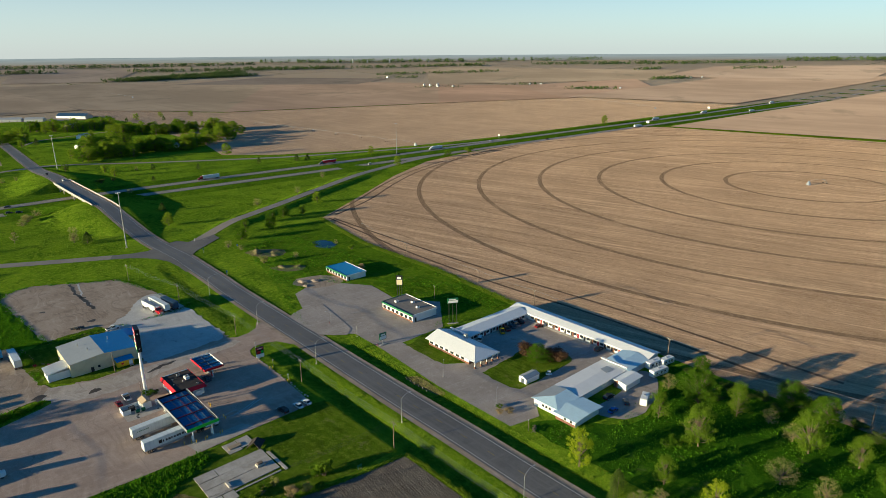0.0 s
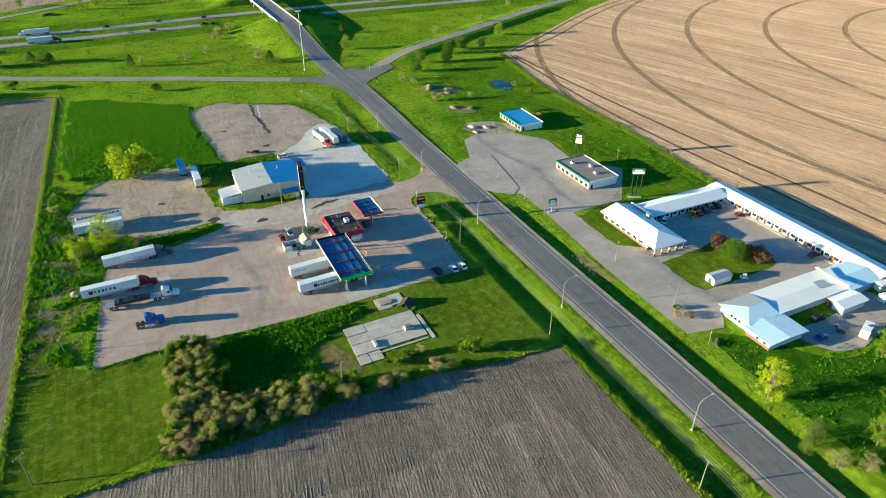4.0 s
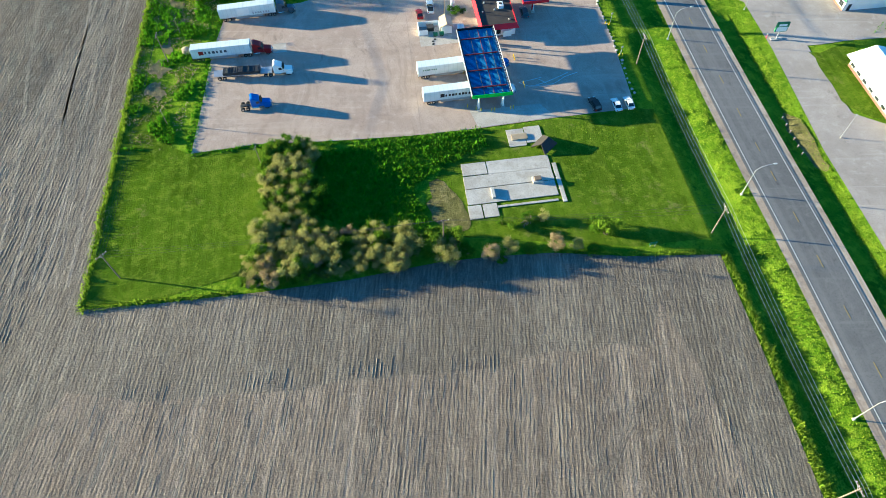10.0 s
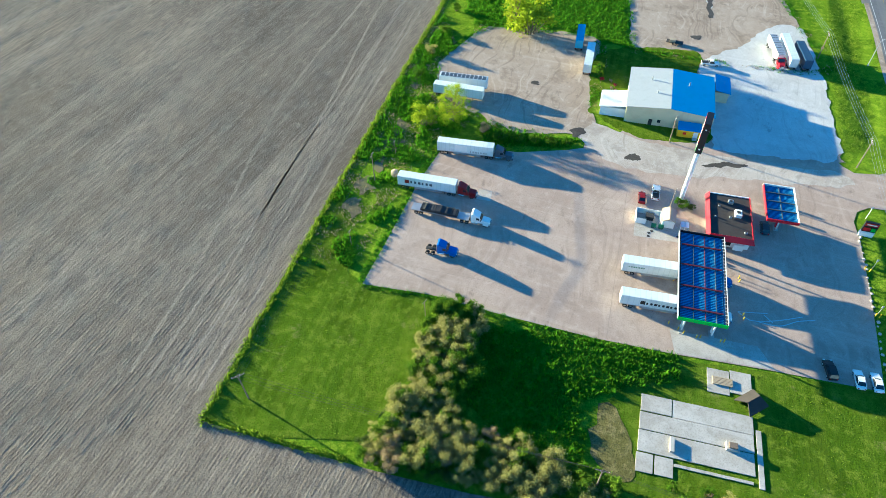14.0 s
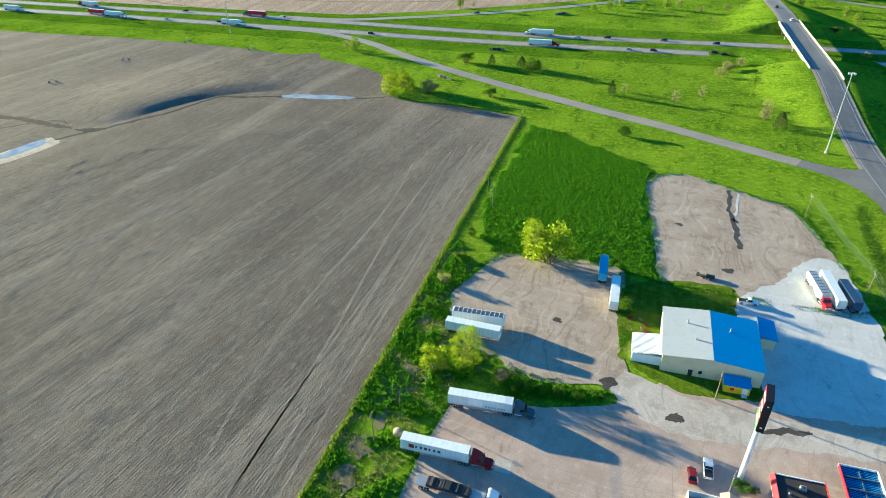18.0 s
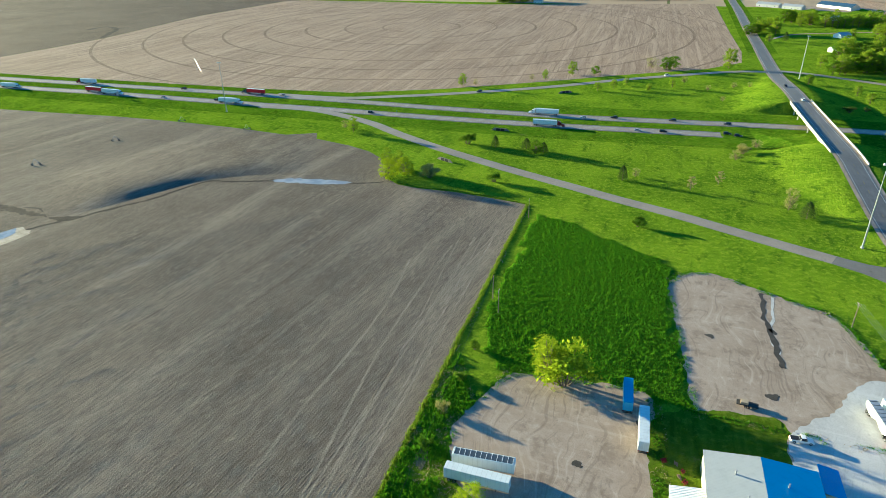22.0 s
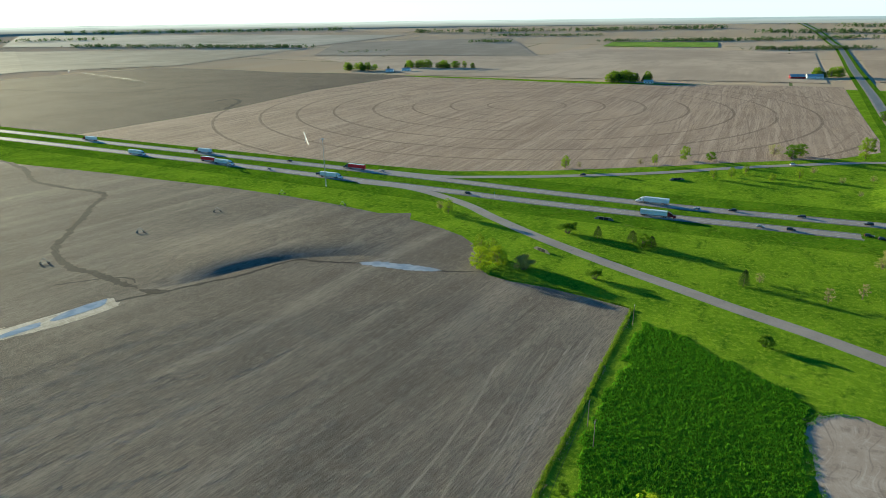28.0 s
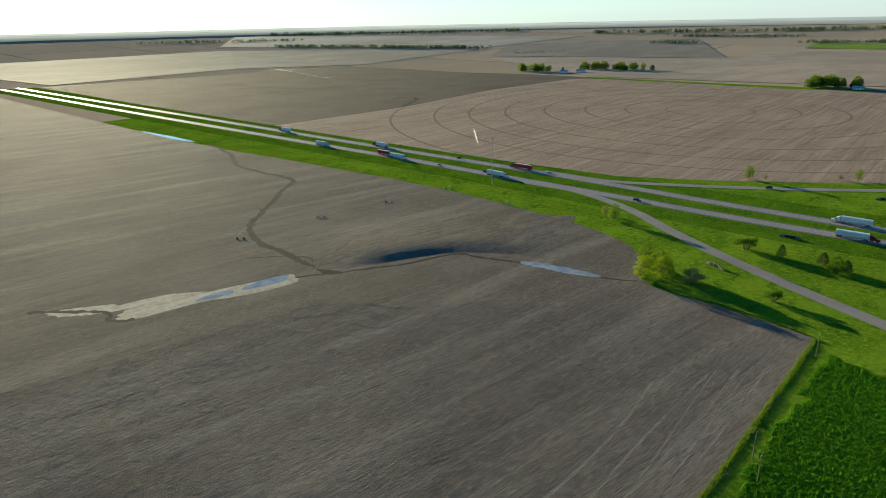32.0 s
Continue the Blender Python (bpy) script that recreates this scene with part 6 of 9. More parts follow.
def quads_mesh(name, v, material):
    me = bpy.data.meshes.new(name)
    n = len(v) // 4
    me.vertices.add(4 * n)
    me.vertices.foreach_set("co", v.astype(np.float32).ravel())
    me.loops.add(4 * n)
    me.loops.foreach_set("vertex_index", np.arange(4 * n, dtype=np.int32))
    me.polygons.add(n)
    me.polygons.foreach_set("loop_start", np.arange(0, 4 * n, 4, dtype=np.int32))
    me.update(calc_edges=True)
    me.materials.append(material)
    return me


def tree_model(name, seed, leaf, height=10.0, spread=3.6, leaves=2200, size=0.26, clumps=26, bare=0.28, conifer=False, label="", category="tree"):
    """A tree of ten metres, far below the ground's reach, to be copied to its places."""
    rng = np.random.default_rng(seed)
    rnd = random.Random(seed)
    p = thing(name, pose(0, 0, 0), label, category)
    t = bmesh.new()
    top = height * (0.9 if conifer else 0.62)
    lean = Vector((rnd.uniform(-0.3, 0.3), rnd.uniform(-0.3, 0.3), 0))
    rod((0, 0, -0.2), Vector((0, 0, top * 0.5)) + lean * 0.5, 0.24, 0.17, 8, t)
    rod(Vector((0, 0, top * 0.5)) + lean * 0.5, Vector((0, 0, top)) + lean, 0.17, 0.06, 7, t)
    cen, rad = [], []
    for i in range(clumps):
        if conifer:
            z = height * (0.08 + 0.9 * (i + 0.5) / clumps)
            r = spread * (1 - (z / height) ** 2.4) * 0.75
            ang = i * 2.4
            c = Vector((math.cos(ang) * r * 0.75, math.sin(ang) * r * 0.75, z))
            rad.append(max(0.35, 0.6 * spread * (1.1 - (z / height) ** 1.8) * rnd.uniform(0.6, 0.9)))
        else:
            ang, u = i * 2.4 + rnd.uniform(-0.4, 0.4), rnd.random()
            z = height * (bare + (0.94 - bare) * u)
            prof = math.sin(math.pi * min(0.97, 0.18 + 0.74 * u)) ** 0.7
            r = spread * prof * rnd.uniform(0.35, 0.95)
            c = Vector((math.cos(ang) * r, math.sin(ang) * r, z)) + lean
            rad.append(spread * rnd.uniform(0.13, 0.3))
            if i % 2 == 0:
                foot = Vector((0, 0, max(0.9, z * 0.5))) + lean * (z / height)
                mid = foot.lerp(c, 0.55) + Vector((0, 0, -0.2))
                rod(foot, mid, 0.09, 0.06, 5, t)
                rod(mid, c, 0.06, 0.02, 5, t)
        cen.append(c)
    part("trunk", t, "bark", p)
    v = leaf_cloud(rng, np.array([list(c) for c in cen]), np.array(rad), leaves, size)
    v[:, 2] = np.maximum(v[:, 2], 0.05)
    ob = new("crown", quads_mesh("crown", v, M[leaf]))
    ob.parent = p
    return p


def shrub_model(name, seed, leaf, height=3.0, spread=2.0, leaves=2100, size=0.12, label="", category="shrub"):
    rng = np.random.default_rng(seed)
    rnd = random.Random(seed)
    p = thing(name, pose(0, 0, 0), label, category)
    t = bmesh.new()
    cen, rad = [], []
    for i in range(11):
        ang, u = i * 2.4, rnd.random()
        r = spread * rnd.uniform(0.15, 0.75)
        c = Vector((math.cos(ang) * r, math.sin(ang) * r, height * rnd.uniform(0.3, 0.82)))
        rod((math.cos(ang) * 0.2, math.sin(ang) * 0.2, -0.1), c, 0.05, 0.015, 5, t)
        cen.append(c)
        rad.append(spread * rnd.uniform(0.25, 0.45))
    part("stem", t, "bark", p)
    v = leaf_cloud(rng, np.array([list(c) for c in cen]), np.array(rad), leaves, size)
    v[:, 2] = np.maximum(v[:, 2], 0.02)
    ob = new("crown", quads_mesh("crown", v, M[leaf]))
    ob.parent = p
    return p


PLANT = {
    "broad": lambda: tree_model("broadleaf_tree", 1, "leaf_mid", spread=5.2, leaves=15000, size=0.14, clumps=110, bare=0.14, label="broad green deciduous tree in spring leaf"),
    "broad2": lambda: tree_model("broadleaf_tree", 7, "leaf_light", spread=4.9, leaves=10000, size=0.135, clumps=100, bare=0.16, label="light green deciduous tree with open crown"),
    "broad_f": lambda: tree_model("broadleaf_tree", 21, "leaf_grove", spread=4.4, leaves=5200, size=0.21, clumps=60, bare=0.1, label="broad green deciduous tree far off in a grove"),
    "broad2_f": lambda: tree_model("broadleaf_tree", 27, "leaf_fresh", spread=4.2, leaves=4600, size=0.2, clumps=56, bare=0.12, label="light green deciduous tree far off in a grove"),
    "yellow": lambda: tree_model("yellow_green_tree", 3, "leaf_yellow", spread=4.2, leaves=8000, size=0.12, clumps=80, bare=0.1, label="bright yellow-green tree in fresh leaf"),
    "sparse": lambda: tree_model("sparse_tree", 4, "leaf_olive", spread=4.4, leaves=4600, size=0.1, clumps=80, bare=0.18, label="sparse budding tree with bare limbs showing"),
    "pale": lambda: tree_model("budding_tree", 5, "leaf_brown", spread=3.2, leaves=900, size=0.2, label="pale brownish budding tree in grass"),
    "fir": lambda: tree_model("evergreen_tree", 6, "leaf_dark", spread=4.4, leaves=6500, size=0.15, clumps=46, conifer=True, label="dark green rounded evergreen tree"),
    "willow": lambda: tree_model("willow_tree", 9, "leaf_yellow", spread=5.6, leaves=9000, size=0.16, clumps=70, bare=0.05, label="wide yellow-green willow at the field's edge"),
    "blossom": lambda: tree_model("blossom_tree", 17, "leaf_blossom", spread=3.9, leaves=2400, label="tree in white blossom beside the homestead"),
    "bush_g": lambda: shrub_model("shrub", 11, "leaf_mid", leaves=3600, size=0.095, label="rounded green shrub in the grass"),
    "bush_l": lambda: shrub_model("shrub", 12, "leaf_light", label="light green leafy shrub by the grass"),
    "bush_y": lambda: shrub_model("shrub", 18, "leaf_yellow", label="rounded yellow-green shrub beside a tree"),
    "bush_o": lambda: shrub_model("shrub", 13, "leaf_olive", leaves=4200, size=0.085, label="olive budding shrub in the thicket"),

    "bush_b": lambda: shrub_model("shrub", 14, "leaf_brown", leaves=3800, size=0.08, label="pinkish brown budding shrub by the grass"),
    "bush_d": lambda: shrub_model("shrub", 15, "leaf_dark", leaves=3600, size=0.09, label="dark green dense shrub in the grass"),
    "bush_m": lambda: shrub_model("shrub", 16, "maroon_leaf", leaves=2200, label="dark reddish brown shrub in the lawn"),
}
M["leaf_blossom"] = leaf_mat("white_blossom", (0.5, 0.52, 0.5), (0.75, 0.76, 0.74), 0.15)
M["maroon_leaf"] = leaf_mat("reddish_leaves", (0.06, 0.035, 0.02), (0.13, 0.075, 0.04), 0.15)
_made, _plant_rng = {}, random.Random(99)


def plant(kind, x, y, h, wide=1.0, group=""):
    """A plant of that height at a place; wide stretches the crown sideways."""
    if kind in ("broad", "broad2") and y > 300:
        kind += "_f"
    base = 3.0 if kind.startswith("bush") else 10.0
    s = h / base
    m = pose(x, y, land(x, y) - 0.03, 0, 0, _plant_rng.uniform(0, 360)) @ Matrix.Diagonal((s * wide, s * wide, s, 1))
    if kind in _made:
        ob = copy_thing(_made[kind], m)
    else:
        ob = _made[kind] = PLANT[kind]()
        ob.matrix_basis = m
    if group:
        ob["group"] = group
    return ob


# round the truck stop
for k, x, y, h, w in (("yellow", -9.8, 161.6, 13.0, 1.0), ("bush_y", -18.6, 159.6, 6.6, 1.15), ("bush_o", -16.5, 159.5, 3.6, 0.9), ("bush_b", -0.5, 156.5, 3.4, 1.0), ("yellow", 10.5, 215.5, 12.0, 0.85),
                      ("bush_y", 15.5, 214.5, 5.6, 1.2), ("bush_l", -11.5, 230, 3.6, 0.9), ("bush_l", -15, 214, 3.0, 1.2), ("bush_o", -19, 200, 3.0, 1.1),
                      ("bush_g", -22, 186, 3.2, 1.1), ("bush_g", 4, 153.5, 2.2, 1.5), ("bush_g", 9, 153, 2.0, 1.6), ("bush_l", 14, 152.5, 2.0, 1.6), ("bush_g", 19, 152, 2.0, 1.5), ("bush_g", 24, 152, 1.6, 1.3),
                      ("bush_g", 51.2, 126.4, 2.6, 1.1), ("bush_d", 53.6, 125.4, 1.8, 1.2), ("bush_l", 56, 40.3, 5.0, 1.0), ("bush_g", 54.5, 42, 3.5, 1.0)):
    plant(k, x, y, h, w)
# the thicket along the southern field
def inside(x, y, poly):
    hit, j = False, len(poly) - 1
    for i in range(len(poly)):
        (x0, y0), (x1, y1) = poly[i], poly[j]
        if (y0 > y) != (y1 > y) and x < (x1 - x0) * (y - y0) / (y1 - y0) + x0:
            hit = not hit
        j = i
    return hit


def scatter(poly, spacing, seed):
    """Jittered places inside a polygon."""
    rnd = random.Random(seed)
    xs, ys = [q[0] for q in poly], [q[1] for q in poly]
    out = []
    y = min(ys)
    while y < max(ys):
        x = min(xs)
        while x < max(xs):
            px, py = x + rnd.uniform(-0.45, 0.45) * spacing, y + rnd.uniform(-0.45, 0.45) * spacing
            if inside(px, py, poly):
                out.append((px, py))
            x += spacing
        y += spacing
    return out


THICKET = [(-11, 92), (1, 89), (-2, 77), (-6, 66), (-2, 62), (6, 59), (13, 55), (21, 52), (26, 47), (27, 44.5), (9, 47.2), (-2, 49.6), (-14, 52.0), (-25, 54.3), (-21, 61), (-15, 72), (-13, 84)]
_rnd = random.Random(31)
for x, y in scatter(THICKET, 2.0, 5):
    k = _rnd.choice(("bush_o", "bush_o", "bush_o", "bush_g", "bush_d", "bush_l", "bush_g", "bush_o", "bush_l"))
    if y < 60 and _rnd.random() < 0.1:
        k = "bush_b"
    plant(k, x, y, _rnd.uniform(2.0, 4.2), _rnd.uniform(0.95, 1.25), "thicket shrubs")
for k, x, y, h, w in (("bush_b", 29, 43.2, 3.6, 1.0), ("bush_o", 34, 43.5, 2.8, 1.2), ("bush_l", 38, 42, 2.2, 1.2), ("bush_b", 44, 41, 3.4, 1.0), ("bush_o", 48, 39, 2.2, 1.2), ("bush_g", 51, 37, 2.0, 1.2),
                      ("bush_l", 37, 48.5, 2.2, 1.2), ("bush_g", 41, 50, 2.0, 1.3), ("bush_o", 44.5, 48.8, 2.2, 1.1), ("bush_g", 35, 51, 1.8, 1.0), ("bush_g", 31, 41.5, 2.0, 1.0)):
    plant(k, x, y, h, w, "thicket shrubs")
# the motel
for k, x, y, h, w in (("broad", 155.2, 21.8, 8.5, 1.05), ("bush_m", 163.0, 20.0, 4.4, 1.2), ("bush_m", 161.5, 15.0, 3.6, 1.3), ("bush_m", 158.5, 28.0, 4.2, 1.2), ("bush_g", 159.5, 18.0, 3.0, 1.2),
                      ("yellow", 103.4, -19.6, 11.5, 0.85), ("fir", 99.5, -33, 7.5, 0.9), ("sparse", 165.0, -27.5, 6.0, 1.3), ("broad2", 143.2, -30.7, 11.0, 0.9), ("broad", 160.3, -39.3, 17.0, 1.15), ("broad2", 134.2, -46.1, 16.5, 1.1), ("sparse", 138, -43, 12.0, 0.9), ("broad2", 159.1, -52.2, 14.5, 0.9), ("sparse", 160.9, -61.9, 10.5, 1.0),
                      ("broad2", 149.8, -74.9, 16.5, 1.15), ("sparse", 154, -70, 12.0, 1.0), ("sparse", 128.5, -70.3, 15.0, 1.15), ("broad2", 150, -88.3, 12.5, 1.0), ("sparse", 128.5, -81.7, 13.0, 1.0), ("broad2", 109.4, -43.1, 11.0, 1.0), ("fir", 94.7, -33.6, 11.5, 0.7), ("sparse", 96.5, -40.2, 8.5, 1.1),
                      ("sparse", 100, -45, 8.5, 1.0), ("yellow", 105, -58, 9.2, 1.0), ("broad", 176, -66, 13.4, 1.1), ("broad", 172, -78, 12.8, 1.0), ("bush_d", 174, -38, 5.5, 1.2), ("bush_d", 176, -46, 6.0, 1.2), ("bush_d", 172, -52, 6.5, 1.2), ("bush_d", 176, -58, 5.5, 1.3), ("bush_d", 170, -62, 5.0, 1.3),
                      ("bush_g", 178, -72, 6.0, 1.2), ("bush_d", 174, -86, 6.0, 1.3), ("bush_d", 168, -92, 6.0, 1.3), ("bush_g", 164, -98, 5.0, 1.2), ("bush_d", 166, -44, 4.5, 1.3), ("bush_g", 131, -41, 3.5, 1.2), ("bush_g", 128, -38, 2.6, 1.2), ("broad", 140, -98, 14.6, 1.1), ("broad2", 164, -106, 14.6, 1.0),
                      ("sparse", 118, -96, 13.4, 1.0), ("broad2", 172, -120, 15.9, 1.1), ("broad", 186, -34, 7.3, 1.1), ("bush_d", 181, -30, 4.0, 1.2),
                      ("bush_b", 116.6, 12.4, 2.4, 1.1), ("bush_b", 114.6, 15.0, 1.8, 1.2),
                      ("bush_g", 117.5, 17, 1.6, 1.2), ("sparse", 192, 160, 4.5, 1.1), ("bush_b", 200, 158, 3.4, 1.1), ("sparse", 193, 205, 7.5, 1.0), ("sparse", 180, 230, 7, 1.1), ("sparse", 184, 246, 6.5, 1.0), ("bush_o", 176, 214, 4, 1.1),
                      ("bush_l", 205, 170, 2.5, 1.2), ("bush_l", 226, 190, 3.2, 1.1), ("sparse", 228, 206, 6, 0.9), ("bush_g", 217, 214, 2.5, 1.3)):
    plant(k, x, y, h * (0.9 if h > 9 else 1.0), w * (0.92 if h > 9 else 1.0))
# the interchange
for k, x, y, h, w in (("broad2", -102, 473, 9, 0.9), ("sparse", -110, 483, 8, 1.0), ("willow", -64, 385, 9.5, 1.0), ("willow", -56, 391, 7.5, 1.0), ("broad2", -60, 398, 9.5, 0.9), ("bush_o", -42, 388, 5, 1.5), ("broad2", -68, 405, 9, 0.9),
                      ("bush_l", -24, 450, 6, 1.3), ("fir", -7, 444, 8.5, 1.0), ("fir", 12, 441, 8, 1.3), ("fir", 22, 436, 7, 1.4), ("broad", 17, 433, 7, 1.2), ("fir", 61, 389, 9.5, 0.9), ("sparse", 69, 395, 7, 0.9),
                      ("bush_l", -7, 383, 4.5, 1.2), ("bush_l", 58, 329, 3.6, 1.2), ("broad2", -37, 621, 8.5, 0.9), ("sparse", -26, 624, 7, 0.9), ("sparse", 24, 646, 7.5, 0.9), ("broad2", 36, 650, 7, 0.8), ("broad2", 62, 671, 10, 0.9),
                      ("broad", 84, 672, 8, 1.0), ("sparse", 140, 703, 15, 1.1), ("broad", 152, 694, 12, 1.0), ("broad", 162, 706, 11, 1.1), ("broad2", 213, 705, 15, 0.9), ("pale", 93, 376, 6.5, 1.0), ("pale", 109, 384, 8.5, 0.9), ("sparse", 132, 352, 16, 0.6),
                      ("fir", 136, 342, 9.5, 1.2), ("sparse", 131, 426, 8, 1.2), ("sparse", 150, 449, 8, 1.2), ("bush_o", 139, 438, 4, 1.4), ("broad2", 76, 603, 6, 1.0), ("broad2", 91, 613, 6.5, 1.0), ("broad2", 103, 625, 6, 0.9), ("broad2", 118, 604, 5.5, 1.0),
                      ("sparse", 155, 638, 8, 1.0), ("sparse", 166, 606, 7, 1.1), ("sparse", 167, 570, 5.5, 1.1), ("broad2", 140, 618, 6, 1.0), ("sparse", 190, 617, 7, 1.0), ("sparse", 203, 618, 6, 1.0), ("broad", 256, 632, 8.5, 0.9), ("bush_d", 244, 535, 7, 1.1),
                      ("bush_d", 258, 540, 5, 1.1), ("broad2", 276, 591, 7, 1.0), ("broad2", 272, 563, 7.5, 1.0), ("sparse", 302, 575, 7, 1.0), ("fir", 317, 569, 7, 1.2), ("fir", 215, 384, 8, 1.1), ("broad2", 193, 340, 8, 1.0), ("sparse", 270, 337, 9, 1.0),
                      ("sparse", 318, 342, 9, 0.9), ("fir", 405, 502, 8, 1.1), ("fir", 440, 479, 9, 1.3), ("fir", 452, 474, 8, 1.2), ("broad2", 424, 586, 12, 1.0), ("broad2", 520, 436, 9, 0.9), ("broad", 200, 266, 8, 1.0), ("broad", 230, 273, 8, 1.0), ("broad2", 214, 280, 8, 1.0),
                      ("broad", 243, 287, 8, 1.0), ("broad", 257, 290, 8.5, 1.0), ("broad2", 270, 283, 7, 1.0), ("sparse", 183, 257, 7, 1.1), ("broad2", 305, 304, 8, 0.9), ("sparse", 385, 380, 9, 0.9), ("broad2", 480, 362, 9, 0.9), ("broad", 560, 352, 8, 1.1),
                      ("bush_l", 600, 348, 6, 1.2), ("broad2", 990, 330, 12, 0.9), ("fir", 345, 528, 7, 1.2), ("fir", 280, 505, 6, 1.2), ("sparse", 236, 470, 6, 1.3)):
    plant(k, x, y, h * 1.2, w * 1.08)
# the homestead beyond the highway
_rnd = random.Random(77)
def row_of_trees(a, b, n, spread, hi, kinds, group):
    for i in range(n):
        q = Vector(a).lerp(Vector(b), (i + _rnd.random()) / n)
        plant(_rnd.choice(kinds), q.x + _rnd.gauss(0, spread), q.y + _rnd.gauss(0, spread), _rnd.uniform(*hi), _rnd.uniform(1.0, 1.35), group)


GREEN = ("broad2", "broad", "broad", "broad2")
for a, b, n, sp in (((392, 1052), (440, 985), 9, 7), ((446, 900), (500, 850), 12, 9), ((500, 850), (605, 808), 16, 10), ((470, 1003), (490, 990), 4, 6), ((300, 682), (345, 694), 9, 6), ((350, 682), (400, 700), 12, 7), ((400, 676), (470, 690), 14, 8),
                    ((480, 700), (560, 770), 12, 9), ((330, 740), (420, 800), 8, 12), ((310, 938), (338, 936), 5, 5)):
    row_of_trees(a, b, int(n * 1.5), sp, (13, 21), GREEN, "homestead trees")
for x, y in ((414, 674), (452, 688), (380, 704)):
    plant("blossom", x, y, 10, 1.2, "homestead trees")
for x, y in ((352, 1030), (372, 1035), (424, 1100), (442, 1068), (470, 1090), (488, 1100), (504, 1070), (530, 1090), (547, 1100), (400, 1010), (455, 1015), (480, 1012), (512, 1010), (310, 870), (332, 880), (420, 905), (300, 712), (333, 740), (345, 722), (330, 706),
             (560, 1060), (590, 1080), (620, 1040), (650, 1100), (690, 1060)):
    plant(_rnd.choice(("broad", "broad2", "fir", "broad2")), x, y, _rnd.uniform(8, 14), _rnd.uniform(1.0, 1.3), "homestead trees")
# groves round far farms
for cx, cy, n, rx, ry in ((30, 1368, 30, 40, 18), (-560, 1572, 16, 60, 12), (-410, 1660, 26, 90, 14), (395, 1492, 14, 30, 14)):
    for i in range(n):
        plant(_rnd.choice(("broad", "broad2", "broad2", "fir")), cx + _rnd.uniform(-rx, rx), cy + _rnd.uniform(-ry, ry), _rnd.uniform(13, 21), _rnd.uniform(1.0, 1.4), "farm groves")


def far_woods(name, spots, label, seed):
    """Tree belts near the horizon, as one mass of leaf clumps."""
    rng = np.random.default_rng(seed)
    vs = []
    for x0, y0, x1, y1, n, h in spots:
        for i in range(n):
            t = rng.uniform()
            x, y = x0 + (x1 - x0) * t + rng.normal() * 24, y0 + (y1 - y0) * t + rng.normal() * 14
            z, hh = land(x, y), h * rng.uniform(0.5, 1.1)
            cen = np.array([[x + rng.normal() * hh * 0.25, y + rng.normal() * hh * 0.25, z + hh * u] for u in (0.25, 0.5, 0.75)])
            vs.append(leaf_cloud(rng, cen, np.array([hh * 0.55, hh * 0.55, hh * 0.35]), 60, hh * 0.12))
    ob = new(name, quads_mesh(name, np.concatenate(vs), M["leaf_far"]))
    return tagged(ob, label, "woods", kind="stuff")


_belts = []
for a, b, n, h in (((2325, 1930), (2390, 1800), 10, 13), ((1735, 1300), (1800, 1180), 9, 8), ((2065, 1095), (2100, 1010), 8, 10), ((1895, 800), (1962, 690), 20, 12), ((2720, 800), (2860, 690), 20, 14), ((3952, 1270), (4200, 1210), 12, 14), ((1448, 2779), (2178, 2735), 80, 19), ((2291, 4082), (3427, 3346), 60, 20),
                   ((1500, 2688), (2458, 3192), 70, 22), ((-2550, 2835), (-1963, 2816), 36, 15), ((-1893, 2760), (-1308, 2744), 50, 17), ((474, 2538), (829, 2608), 44, 16), ((-710, 4281), (-82, 4168), 40, 14), ((-38, 3314), (530, 3327), 44, 15), ((-955, 2314), (-836, 2466), 8, 8), ((-673, 3242), (-465, 3300), 12, 16), ((250, 3300), (1200, 3600), 50, 18), ((4403, 813), (4600, 500), 14, 16),
                   ((3000, 3800), (4600, 2800), 60, 22), ((5200, 2600), (6500, 900), 70, 26), ((-1500, 5200), (900, 6000), 70, 28), ((1800, 6200), (4200, 5200), 70, 28), ((-5200, 5600), (-2600, 6500), 50, 28), ((900, 4600), (1900, 4300), 40, 24), ((7500, 900), (9000, -900), 50, 34), ((5000, 6000), (8000, 3000), 60, 34),
                   ((2600, 2200), (3300, 1900), 30, 16), ((-4300, 3300), (-3300, 3900), 30, 20)):
    _belts.append((*out(*a), *out(*b), n * 4, h * (0.6 if math.hypot(*a) > 5000 else 0.72)))
sheet("field_far_green", [out(*q) for q in ((-40, 2790), (60, 2745), (160, 2720), (270, 2705), (372, 2689), (435, 3137), (330, 3160), (220, 3180), (110, 3200), (0, 3214))], 1.2, M["crop"], "pale green crop field far across the plain", "field")
far_woods("distant_tree_belts", _belts, "distant belts of green trees across the plain", 3)


